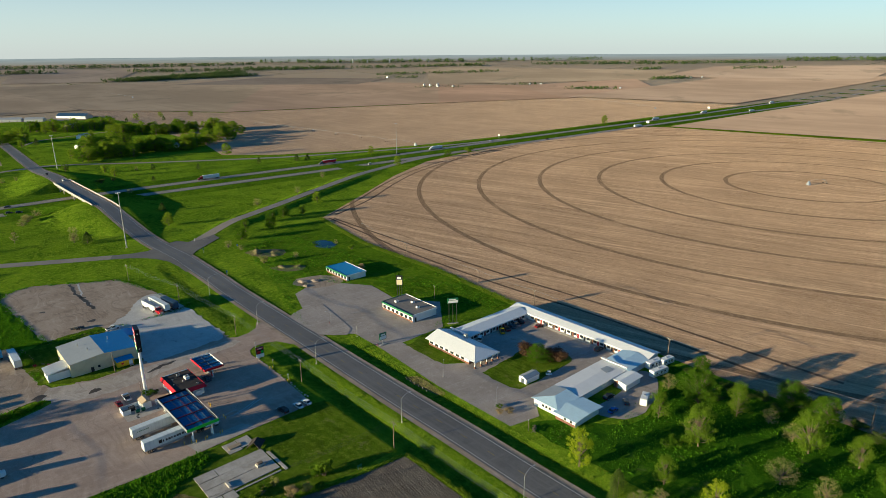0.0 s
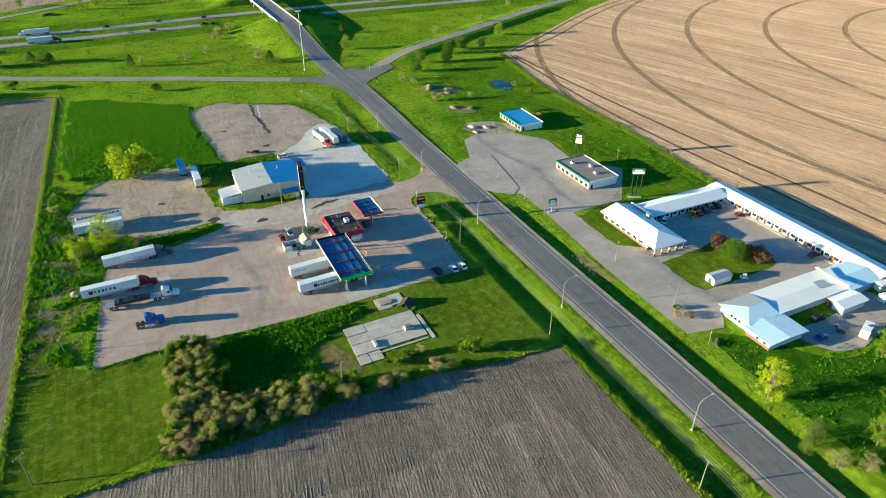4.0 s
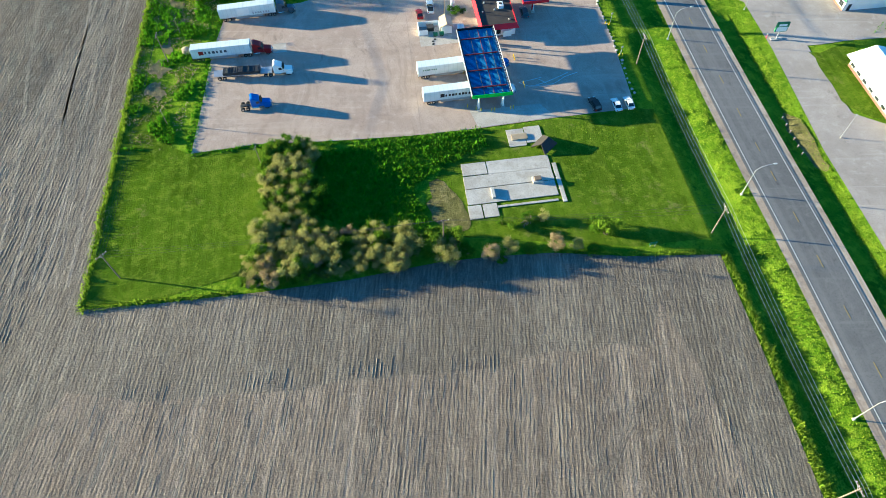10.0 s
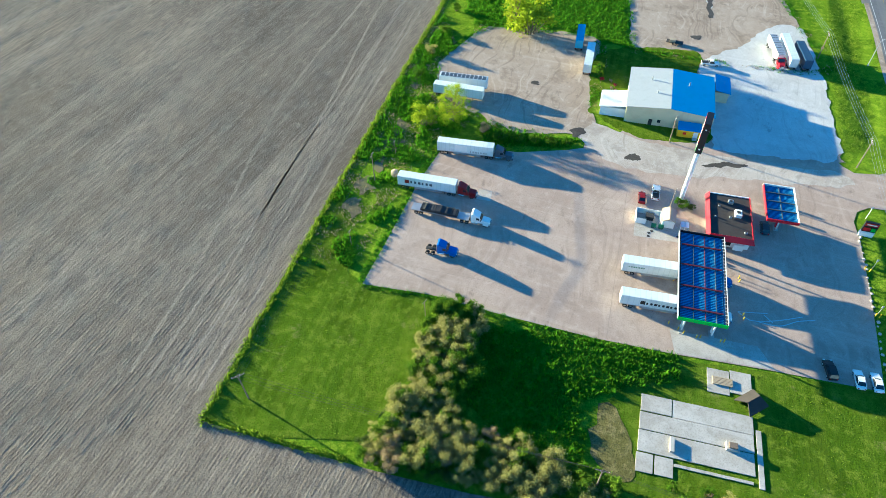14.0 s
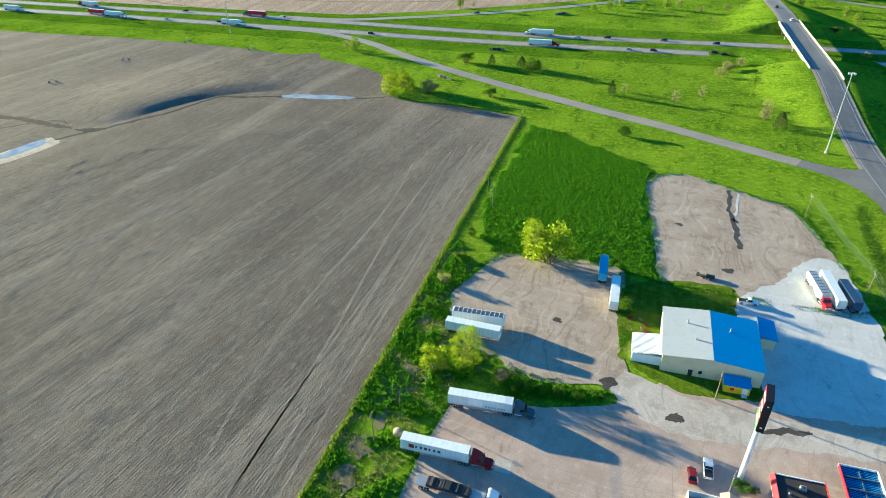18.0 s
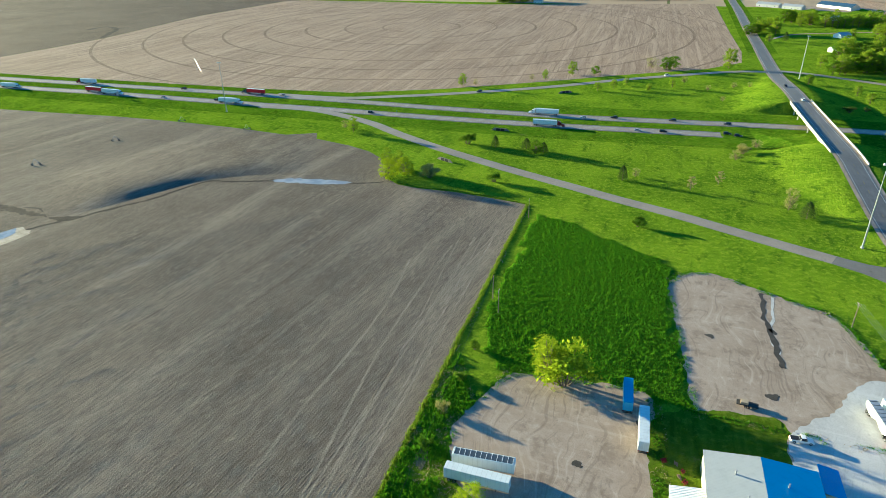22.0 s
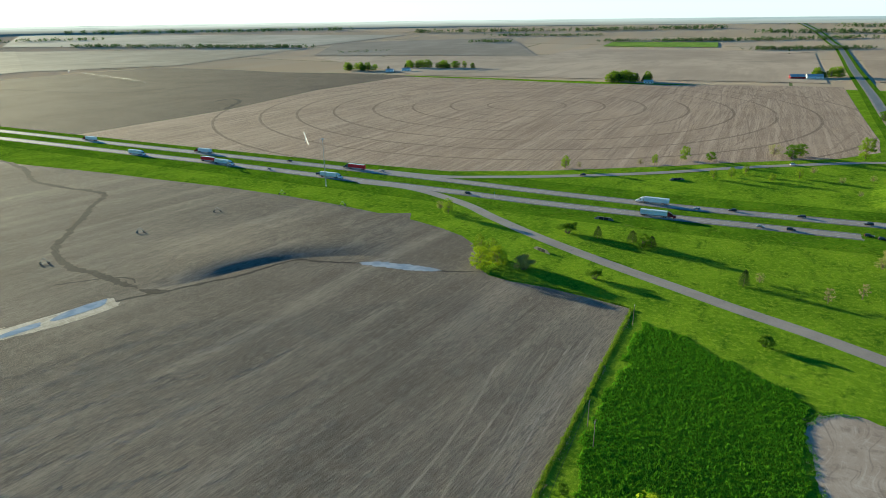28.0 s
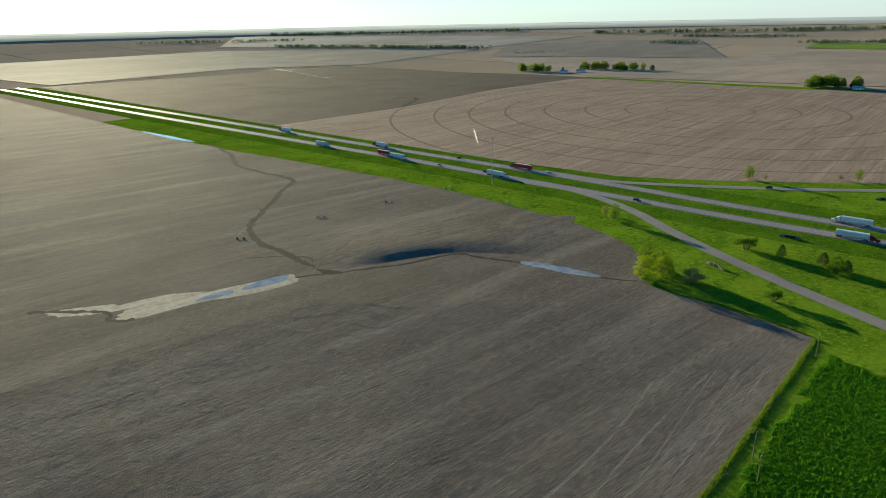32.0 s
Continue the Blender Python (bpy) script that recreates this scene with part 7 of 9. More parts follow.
def blades(name, spots, label, key, seed, hi=(0.5, 1.0), per=3, wide=0.16, uneven=1.0):
    """Tufts of upright grass or weed leaves, as one mass."""
    rng = np.random.default_rng(seed)
    p = np.array(spots)
    n = len(p) * per
    lump = np.array([0.66 + 1.2 * uneven * max(-0.2, noise.noise(Vector((x * 0.9, y * 0.9, 2.0))) * 0.7 + 0.4 * noise.noise(Vector((x * 1.7, y * 1.7, 5.0)))) for x, y in p]).repeat(per)
    c = np.repeat(p, per, 0) + rng.normal(size=(n, 2)) * 0.28
    h = rng.uniform(*hi, n) * lump * 1.5
    a = rng.uniform(0, 2 * np.pi, n)
    w = wide * rng.uniform(0.7, 1.5, n) * (0.6 + 0.6 * lump)
    dx, dy = np.cos(a) * w, np.sin(a) * w
    lx, ly = rng.normal(size=n) * 0.28 * h, rng.normal(size=n) * 0.28 * h
    z = np.array([land(x, y) for x, y in p]).repeat(per) - 0.05
    v = np.stack([np.stack([c[:, 0] - dx, c[:, 1] - dy, z], 1), np.stack([c[:, 0] + dx, c[:, 1] + dy, z], 1),
                  np.stack([c[:, 0] + lx + dx * 0.5, c[:, 1] + ly + dy * 0.5, z + h], 1), np.stack([c[:, 0] + lx - dx * 0.5, c[:, 1] + ly - dy * 0.5, z + h * 0.9], 1)], 1).reshape(-1, 3)
    ob = new(name, quads_mesh(name, v, M[key]))
    return tagged(ob, label, "grass", kind="stuff")


def along(pts, half, step, seed, off=0.0):
    """Places strewn along a line, within half a width of it."""
    rnd = random.Random(seed)
    c = spline(pts, 2.0)
    out_ = []
    for i in range(len(c) - 1):
        d = c[i + 1] - c[i]
        s = Vector((d.y, -d.x, 0)).normalized()
        k = max(1, int(d.length / step))
        for j in range(k):
            q = c[i] + d * ((j + rnd.random()) / k) + s * (off + rnd.uniform(-half, half))
            out_.append((q.x, q.y))
    return out_


FENCE = [(-57.5, 60.5), (-41, 131.5), (-24, 206.5), (-7.5, 279), (9, 352)]
S_EDGE = [(-57.5, 61), (-42, 57.5), (-26, 54)]
SE_EDGE = [(77.5, 27), (72.5, 4), (67, -18), (61.5, -40), (38.5, -135)]
blades("tall_grass_margin", along(FENCE, 0.8, 0.14, 1, 0.6) + along(S_EDGE, 0.6, 0.2, 2) + along(SE_EDGE, 1.0, 0.1, 3, -0.8) + along([(77.5, 27), (58, 33.5), (43, 40)], 0.5, 0.3, 4)
       + along([(272, 263), (242, 190), (225, 117), (208, 64), (201, 31)], 2.2, 0.08, 5, 2.0) + along([(8, 353), (-7, 361), (-28, 369), (-46, 373), (-58, 378)], 0.6, 0.25, 6),
       "tall bright grass along the field margins", "blade", 1, (0.25, 0.7), 6, 0.07)
WEEDS = [(14, 342), (-3, 272), (-9, 246), (-6, 224), (0, 220), (13, 219), (36, 215), (41, 205), (49, 206), (54, 250), (57, 276), (66, 288), (50, 306), (28, 330)]
WEED_SPOTS = [q for q in scatter([((x - 16) * 1.05 + 16, (y - 265) * 1.04 + 265) for x, y in WEEDS], 0.72, 8) if inside(q[0] + 5 * noise.noise(Vector((q[0] * 0.15, q[1] * 0.15, 1.0))), q[1] + 6 * noise.noise(Vector((q[0] * 0.15, q[1] * 0.15, 7.0))), WEEDS)]
blades("weed_meadow", WEED_SPOTS, "dense dark green weeds on the waste ground", "blade_weed", 2, (0.25, 0.62), 9, 0.115, 0.8)
ROUGH = [(-4, 88), (24, 83), (41, 80), (42, 74), (30, 72), (20, 68), (20, 54), (7, 60), (0, 63), (-4, 68), (0, 78)]
WSTRIP = [(-24, 202), (-40, 132), (-46, 104), (-33, 101), (-26, 118), (-19, 140), (-16, 152), (-8, 156), (-4, 163), (-16, 176), (-18, 192), (-10, 205), (-16, 228)]
blades("rough_weeds", scatter(ROUGH, 0.75, 9) + [q for q in scatter(WSTRIP, 0.7, 10) if noise.noise(Vector((q[0] * 0.16, q[1] * 0.16, 3.0))) > (0.2 if q[1] < 142 else -0.1)] + scatter([(0, 150), (24, 150), (28, 154), (10, 156.5), (-2, 160)], 0.7, 12), "rough knee-high weeds beside the lot", "blade_dark", 3, (0.15, 0.75), 9, 0.12)
M["blade_dry"] = leaf_mat("dead_grass_blades", (0.24, 0.19, 0.1), (0.42, 0.34, 0.2), 0.2)


def edge_of(poly, half, step, seed, keep):
    """Places along a polygon's rim, in patches."""
    return [q for q in along([*poly, poly[0]], half, step, seed) if noise.noise(Vector((q[0] * 0.13, q[1] * 0.13, seed))) > keep]


blades("yard_edge_weeds", [q for q in edge_of(GRAVEL_W, 1.6, 0.12, 31, -0.1) if q[0] < 20 or q[1] > 166] + edge_of(GRAVEL_N[:10], 1.4, 0.14, 32, -0.05) + along([(-29, 97.4), (-24.6, 112), (-18, 135), (-13, 150)], 1.2, 0.16, 33, -0.6)
       + along([(-29, 97.4), (-12.4, 94.7), (5, 89.3), (24.4, 84), (40.7, 80.6)], 0.7, 0.2, 34, 0.6), "ragged weeds along the yard's edges", "blade_dark", 7, (0.1, 0.4), 5, 0.1)
blades("dead_grass", [q for q in scatter(WSTRIP, 0.8, 35) if noise.noise(Vector((q[0] * 0.16, q[1] * 0.16, 3.0))) < -0.08] + [q for q in edge_of(GRAVEL_W, 2.2, 0.2, 36, 0.12) if q[0] < 20 or q[1] > 166] + edge_of(GRAVEL_N[:10], 2.0, 0.3, 37, 0.15)
       + [q for q in along(FENCE, 1.2, 0.3, 38, 1.2) if noise.noise(Vector((q[0] * 0.1, q[1] * 0.1, 9.0))) > 0.05], "dry tan grass among the weeds", "blade_dry", 8, (0.08, 0.3), 5, 0.1)
for i, q in enumerate(((-30, 141), (-35, 124), (-25.5, 158), (-23, 182), (-33, 133), (-27, 150))):
    sheet("bare_ground", [(q[0] + math.cos(k * 0.7) * (1.6 + (i * k) % 3), q[1] + math.sin(k * 0.7) * (2.6 + (i + k) % 3)) for k in range(9)], 0.0, M["dirt"], "bare trampled dirt among the weeds", "ground", curve=1.0)
ROADSIDE = along([(66, -60), (84, 19), (93, 60), (100, 92)], 4.5, 0.05, 13) + along([(98, -30), (106.3, 5), (114.2, 40), (120.8, 70), (127, 96)], 2.0, 0.07, 14) + along([(106, 150), (122, 205), (140, 262)], 5.0, 0.05, 15)
blades("roadside_grass", ROADSIDE, "lush grass on the verges of the county road", "blade", 4, (0.08, 0.35), 4, 0.07)
MEADOWS = []
for poly, sp, sd in (([(150, 300), (120, 318), (80, 352), (30, 392), (-20, 432), (20, 470), (120, 458), (190, 445), (178, 380)], 1.9, 20), ([(190, 300), (215, 400), (235, 440), (380, 400), (480, 380), (380, 355), (250, 322)], 2.2, 21)):
    MEADOWS += scatter(poly, sp, sd)
blades("meadow_tufts", MEADOWS, "short uneven tufts of meadow grass", "blade", 5, (0.1, 0.28), 2, 0.14)
LUSH = []
for poly, sp, sd in (([(125, 120), (135, 145), (150, 170), (165, 200), (190, 255), (230, 262), (225, 210), (212, 150), (200, 120), (190, 115), (172, 165), (150, 162)], 1.0, 22),
                     ([(95, -60), (112, 2), (126, -5), (120, -20), (186, -24), (180, -100), (110, -110)], 1.0, 24), ([(160, 76), (190, 92), (186, 108), (200, 128), (220, 120), (204, 62)], 1.0, 25)):
    LUSH += [q for q in scatter(poly, sp, sd) if noise.noise(Vector((q[0] * 0.12, q[1] * 0.12, 1.0))) > -0.1]
LAWNS = scatter([(-55, 62), (-45, 104), (-39, 128), (-33, 101), (-29, 97), (-13, 94), (-15, 76), (-25, 58), (-42, 59)], 0.85, 51) + scatter([(43, 78), (60, 75.5), (84, 71.5), (77, 32), (60, 36), (42, 46), (54, 48), (57, 70)], 0.9, 52)
blades("lawn_tufts", [q for q in LAWNS if noise.noise(Vector((q[0] * 0.2, q[1] * 0.2, 6.0))) > -0.25], "short uneven tufts in the mown lawns", "blade", 16, (0.03, 0.11), 3, 0.09)
blades("lush_tufts", LUSH, "lush dark tufts of uncut grass", "blade_dark", 6, (0.1, 0.4), 2, 0.15)

# ---- roads: lines, bridge, lamps, lines of poles ----
def dashes(name, c, off, length, gap, half, z, height, material, label):
    """Short painted strokes along a curve, as one sheet."""
    verts, faces, run, on = [], [], 0.0, True
    acc = 0.0
    for i in range(len(c) - 1):
        d = c[i + 1] - c[i]
        s = Vector((d.y, -d.x, 0)).normalized()
        if acc % (length + gap) < length:
            k = len(verts)
            for q in (c[i], c[i] + d):
                for e in (-half, half):
                    v = q + s * (off + e)
                    verts.append((v.x, v.y, height(v.x, v.y) + z))
            faces.append((k, k + 1, k + 3, k + 2))
        acc += d.length
    return tagged(mesh_ob(name, verts, faces, material), label, "marking", kind="structure")


fine = spline(AXIS, 3.0)
M["yellow_line"] = paint("worn_yellow_road_paint", (0.36, 0.27, 0.1), 0.8)
for o in (-4.55, 4.55):
    ribbon("edge_line", fine, (o - 0.09, o + 0.09), 0.19, M["line"], "white painted edge line of the road", "marking", height=crossing)
dashes("centre_line", fine, 0.0, 3.0, 9.0, 0.1, 0.19, crossing, M["yellow_line"], "broken yellow centre line of the road")
for name, lane in (("far", FAR_LANE), ("near", NEAR_LANE)):
    c = spline(lane, 6.0)
    for o in (-3.7, 3.7):
        ribbon("edge_line", c, (o - 0.1, o + 0.1), 0.075, M["line"], "white painted edge line of the highway", "marking")
    dashes("lane_line", c, 0.0, 6.0, 6.0, 0.1, 0.075, land, M["line"], "broken white lane line of the highway")
    for o in (-5.2, 5.2):
        ribbon("highway_shoulder", c, (o - 1.2, o + 1.2), 0.06, M["asphalt_old"], "darker asphalt shoulder of the highway", "road")

# mouths of the drives and the crossings of the ramps
for name, pts in (("drive_mouth", [(124, 114), (129, 138), (133, 141), (140, 142), (150, 138), (142, 118), (137, 106), (131, 103), (127, 108)]),
                  ("ramp_mouth", [(165, 299), (156, 296), (149, 294), (141, 297), (132, 303.5), (127, 297), (135, 289.5), (141, 281), (144, 272), (145, 263), (143, 250), (140, 238), (150, 240), (155, 254), (160, 263), (168, 269), (180, 275), (194, 282), (196, 291), (184, 289), (176, 291), (173, 299)])):
    sheet(name, pts, 0.12, M["motel_lot"] if name == "drive_mouth" else M["asphalt_old"], "paved flare where the side way meets the road", "pavement")


def bridge():
    p = thing("overpass", pose(0, 0, 0), "concrete highway overpass with white parapets", "bridge")
    ys = np.arange(440, 541, 4.0)

    def strip(off0, off1, z0, z1, key, name, label="", y0=440, y1=540):
        bm = bmesh.new()
        rows = []
        for y in np.arange(y0, y1 + 0.1, 4.0):
            x = road_x(y)
            rows.append([bm.verts.new((x + o * 0.973, y - o * 0.225, crossing(x, y) + z)) for o, z in ((off0, z0), (off1, z0), (off1, z1), (off0, z1))])
        for a, b in zip(rows, rows[1:]):
            for i in range(4):
                bm.faces.new((a[i], a[(i + 1) % 4], b[(i + 1) % 4], b[i]))
        bm.faces.new(rows[0])
        bm.faces.new(rows[-1][::-1])
        part(name, bm, key, p, label)

    strip(-7.4, 7.4, -0.9, 0.06, "concrete", "deck")
    strip(-7.8, -7.3, -1.0, 0.95, "concrete", "parapet", y0=420, y1=540)
    strip(7.3, 7.8, -1.0, 0.95, "concrete", "parapet", y0=404, y1=548)
    for o in (-5.0, -1.8, 1.8, 5.0):
        strip(o - 0.3, o + 0.3, -2.0, -0.9, "concrete", "girder")
    for y in (452, 484, 516, 530):
        x = road_x(y)
        part("pier_cap", box(-7.0, 7.0, -0.6, 0.6, DECK - 2.9, DECK - 2.0), "concrete", p)
        p.children[-1].matrix_basis = pose(x, y, 0, 0, 0, -13)
        for o in (-5.4, -1.8, 1.8, 5.4):
            part("column", rod((x + o * 0.973, y - o * 0.225, -0.2), (x + o * 0.973, y - o * 0.225, DECK - 2.8), 0.45, n=12), "concrete", p)


bridge()


def street_lamp():
    p = thing("street_lamp", pose(91, 39.2, land(91, 39.2), 0, 0, -12), "tall grey street lamp with a curved arm", "street lamp", "road lamps")
    part("base", box(-0.25, 0.25, -0.25, 0.25, 0, 0.5, bevel=0.05), "concrete", p)
    part("pole", rod((0, 0, 0.4), (0, 0, 8.8), 0.13, 0.08, 8), "steel", p)
    arm = bmesh.new()
    pts = [(0, 0, 8.8), (0.9, 0, 9.7), (2.2, 0, 10.2), (3.6, 0, 10.35)]
    for a, b in zip(pts, pts[1:]):
        rod(a, b, 0.06, 0.055, 6, arm)
    part("arm", arm, "steel", p)
    h = part("lamp_head", box(3.4, 4.3, -0.17, 0.17, 10.25, 10.45, bevel=0.05), "lamp_head", p)
    part("lens", box(3.5, 4.2, -0.13, 0.13, 10.2, 10.25), "lens_clear", h)
    return p


L0 = street_lamp()
for x, y in ((79.4, -13.8), (104.0, 94.0), (115.8, 145.0), (126.0, 195.9), (66.5, -68)):
    copy_thing(L0, pose(x, y, land(x, y), 0, 0, -12))
for x, y, a in ((131.9, 97.8, -12), (135.6, 117.5, 130), (118.2, 18.5, 20), (124.5, 46.0, 30)):
    copy_thing(L0, pose(x, y, land(x, y), 0, 0, a) @ Matrix.Diagonal((0.6, 0.6, 0.6, 1)))["label"] = "short lamp post at the motel lot"


def high_mast():
    p = thing("high_mast_lamp", pose(146, 312.4, 0.0), "very tall highway mast with a ring of lamps", "mast lamp", "high masts")
    part("base", rod((0, 0, -0.1), (0, 0, 0.6), 0.7, n=12), "concrete", p)
    part("mast", rod((0, 0, 0.4), (0, 0, 36.5), 0.38, 0.14, 10), "steel", p)
    ring = bmesh.new()
    for i in range(10):
        a, b = i * math.pi / 5, (i + 1) * math.pi / 5
        rod((math.cos(a) * 1.2, math.sin(a) * 1.2, 36.2), (math.cos(b) * 1.2, math.sin(b) * 1.2, 36.2), 0.07, n=5, bm=ring)
    part("ring", ring, "steel", p)
    for i in range(6):
        a = i * math.pi / 3
        part("lamp_head", box(math.cos(a) * 1.3 - 0.3, math.cos(a) * 1.3 + 0.3, math.sin(a) * 1.3 - 0.3, math.sin(a) * 1.3 + 0.3, 35.8, 36.3, bevel=0.06), "lamp_head", p)
        part("bracket", rod((0, 0, 36.2), (math.cos(a) * 1.2, math.sin(a) * 1.2, 36.2), 0.04, n=4), "steel", p)
    return p


H0 = high_mast()
for x, y in ((259.3, 658.3), (-210.3, 523.8), (547, 418.5)):
    copy_thing(H0, pose(x, y, land(x, y)))


def utility_pole(cross=1, h=9.4):
    p = thing("utility_pole", pose(78.5, 32.2, 0, 0, 0, 78), "weathered wooden utility pole with crossarm", "utility pole", "utility poles")
    part("pole", rod((0, 0, -0.2), (0, 0, h), 0.17, 0.11, 8), "wood", p)
    a = part("crossarm", box(-1.3, 1.3, -0.07, 0.07, h - 0.55, h - 0.4), "wood", p)
    for x in (-1.15, -0.4, 0.4, 1.15):
        part("insulator", rod((x, 0, h - 0.4), (x, 0, h - 0.18), 0.06, 0.04, 6), "white", a)
    for s in (-1, 1):
        part("brace", rod((s * 0.7, 0.06, h - 0.5), (0, 0.06, h - 1.2), 0.025, n=4), "steel", p)
    return p


U0 = utility_pole()
ROADLINE = [(54, -82, 78), (66.3, -24.5, 78), (78.5, 32.2, 78), (90.8, 88.1, 78), (102.9, 143.7, 78), (111.0, 199.6, 80), (113, 250.7, 85)]
FENCELINE = [(-6, 262, 78), (-30.5, 134.2, 78), (-48.4, 66.2, 30), (20.7, 50.1, -12), (78.5, 32.2, 78)]
EASTLINE = [(176, -90, 80), (188.4, -20, 80), (205.8, 49.7, 80), (215, 88.0, 76), (232, 150, 72), (252, 205, 70)]
for x, y, a in [*ROADLINE[:2], *ROADLINE[3:], *FENCELINE[:-1], *EASTLINE, (-4, 252, 80), (9.5, 336, 80)]:
    copy_thing(U0, pose(x, y, 0, 0, 0, a))
for x, y, h in ((-33.4, 109.8, 0.55), (-25.8, 145.4, 0.55), (-13.3, 88.5, 0.6), (53.4, 153.4, 0.95), (47.5, 123.5, 0.9), (187.6, 96.6, 0.75)):
    copy_thing(U0, pose(x, y, 0, 0, 0, 60) @ Matrix.Diagonal((h, h, h, 1)))["label"] = "short wooden service pole by the lot"


def cables(name, line, offs, h, label, sag=0.9):
    """Hanging wires from pole to pole."""
    p = thing(name, pose(0, 0, 0), label, "cable", "power lines")
    for o in offs:
        bm = bmesh.new()
        for (x0, y0, a0), (x1, y1, a1) in zip(line, line[1:]):
            e0, e1 = (math.cos(radians(a0)), math.sin(radians(a0))), (math.cos(radians(a1)), math.sin(radians(a1)))
            A, B = Vector((x0 + e0[0] * o, y0 + e0[1] * o, h)), Vector((x1 + e1[0] * o, y1 + e1[1] * o, h))
            prev = A
            for i in range(1, 11):
                t = i / 10
                q = A.lerp(B, t) - Vector((0, 0, sag * 4 * t * (1 - t)))
                rod(prev, q, 0.022, n=3, bm=bm)
                prev = q
        part("wire", bm, "chassis" if name == "field_power_line" else "steel", p)


cables("road_power_line", [(x, y, a - 90) for x, y, a in ROADLINE], (-1.15, -0.4, 0.4, 1.15), 9.3, "four wires strung along the county road")
cables("field_power_line", FENCELINE, (-1.1, 0.0, 1.1), 9.25, "three wires strung round the field's edge")
cables("east_power_line", EASTLINE, (-1.1, 0.0, 1.1), 9.25, "three wires strung behind the motel")


def short_post(x, y, key, h, label):
    p = thing("post", pose(x, y, land(x, y)), label, "post", "lot posts")
    part("shaft", rod((0, 0, 0), (0, 0, h), 0.08, n=6), key, p)
    part("box", box(-0.25, 0.25, -0.12, 0.12, h - 0.5, h, bevel=0.03), "steel", p)


for x, y, k, h, l in ((92.5, 106.5, "steel", 3.2, "grey steel post with a meter box"), (88.5, 93.0, "steel", 2.8, "grey steel post with a meter box"), (135.3, 118.1, "red", 1.6, "red marker post at the drive"), (130.0, 84.5, "red", 1.8, "red marker post at the drive"),
                   (97.5, 123.5, "white", 4.0, "white lamp post beside the price sign"), (110.9, 1.8, "wood", 4.5, "wooden post in the motel lawn")):
    short_post(x, y, k, h, l)
_r = random.Random(5)
for i in range(22):
    t = i / 21
    x, y = 84.5 + 9.0 * t + _r.uniform(-0.3, 0.3), 78 + 39 * t + _r.uniform(-0.4, 0.4)
    s = thing("border_stone", pose(x, y, 0.0, 0, 0, _r.uniform(0, 360)), "pale rough stone edging the lot", "stone", "border stones")
    bm = bmesh.new()
    bmesh.ops.create_icosphere(bm, subdivisions=1, radius=_r.uniform(0.28, 0.5))
    for v in bm.verts:
        v.co *= _r.uniform(0.8, 1.15)
        v.co.z = max(v.co.z * 0.7, -0.05)
    part("stone", bm, "slab", s)
for i in range(6):
    t = i / 5
    x, y = 112.6 + 3.0 * t, 45 + 12 * t
    s = thing("guard_post", pose(x, y, land(x, y)), "short wooden guard post by the ditch", "post", "guard posts")
    part("shaft", box(-0.1, 0.1, -0.1, 0.1, 0, 0.9), "wood", s)
    part("cap", box(-0.12, 0.12, -0.12, 0.12, 0.9, 0.96), "steel", s)
tank = thing("round_tank", pose(-25.2, 136.6, 0.0, 0, 0, 20), "small tan round tank beside the weeds", "tank")
part("shell", rod((0, 0, -0.1), (0, 0, 1.3), 1.1, 1.0, 18), "tan", tank)
part("lid", rod((0, 0, 1.3), (0, 0, 1.6), 1.0, 0.3, 18), "tan", tank)
dump = sheet("drain_pad", [(-1.5, 131.5), (2.0, 130.8), (1.4, 126.8), (-2.2, 127.6)], 0.04, M["slab"], "square concrete drain pad", "pavement")
APRON = [(41.2, 87), (59.4, 83.2), (61.3, 77.4), (41.2, 80.7)]
sheet("pump_apron", APRON, 0.045, M["slab"], "pale concrete apron before the pumps", "pavement")
M["puddle_dirt"] = pavement_mat("wet_dark_dirt", (0.07, 0.06, 0.05), (0.09, 0.08, 0.065), (0.13, 0.11, 0.09), rough=0.35)
for i, (x, y, a, b) in enumerate(((27, 157.5, 2.8, 2.2), (42, 146, 2.6, 1.3), (67, 143.5, 6.0, 1.2), (16, 183, 1.6, 1.1), (65.0, 242.3, 1.6, 1.5), (73.9, 212.6, 2.1, 1.4), (34, 199, 1.2, 1.0), (86, 246, 1.6, 2.2))):
    pts = [(x + math.cos(k * 0.63) * a * _r.uniform(0.75, 1.1), y + math.sin(k * 0.63) * b * _r.uniform(0.75, 1.1)) for k in range(10)]
    sheet("wet_patch", pts, 0.05, M["puddle_dirt"], "dark wet hollow in the gravel", "puddle", curve=0.8)
GRASS_SPOTS = [[(138, 75.5), (145, 74.5), (152, 74), (143, 60), (141, 48.5), (137.5, 48.5), (133, 54), (136, 66)], [(135.2, 35), (157.2, 32.7), (166, 31), (168.5, 22), (167, 11.5), (150, 13.5), (133, 17.2), (133, 26)]]
for q in GRASS_SPOTS:
    sheet("lawn_island", q, 0.06, M["lawn"], "mown grass island in the motel lot", "lawn", curve=3)
sheet("motel_yard", [(133, -9), (155, -14), (172, -12), (170, -22), (150, -26), (136, -22)], 0.03, M["motel_lot"], "worn gravel yard behind the motel", "pavement", curve=4)
sheet("warehouse_lawn", [(32, 168), (36, 196), (47, 205), (69, 204), (72, 198), (68, 184), (66, 156), (60, 153.5), (50, 154.5), (40, 158.5)], 0.035, M["lawn"], "mown grass round the warehouse", "lawn", curve=1.3)
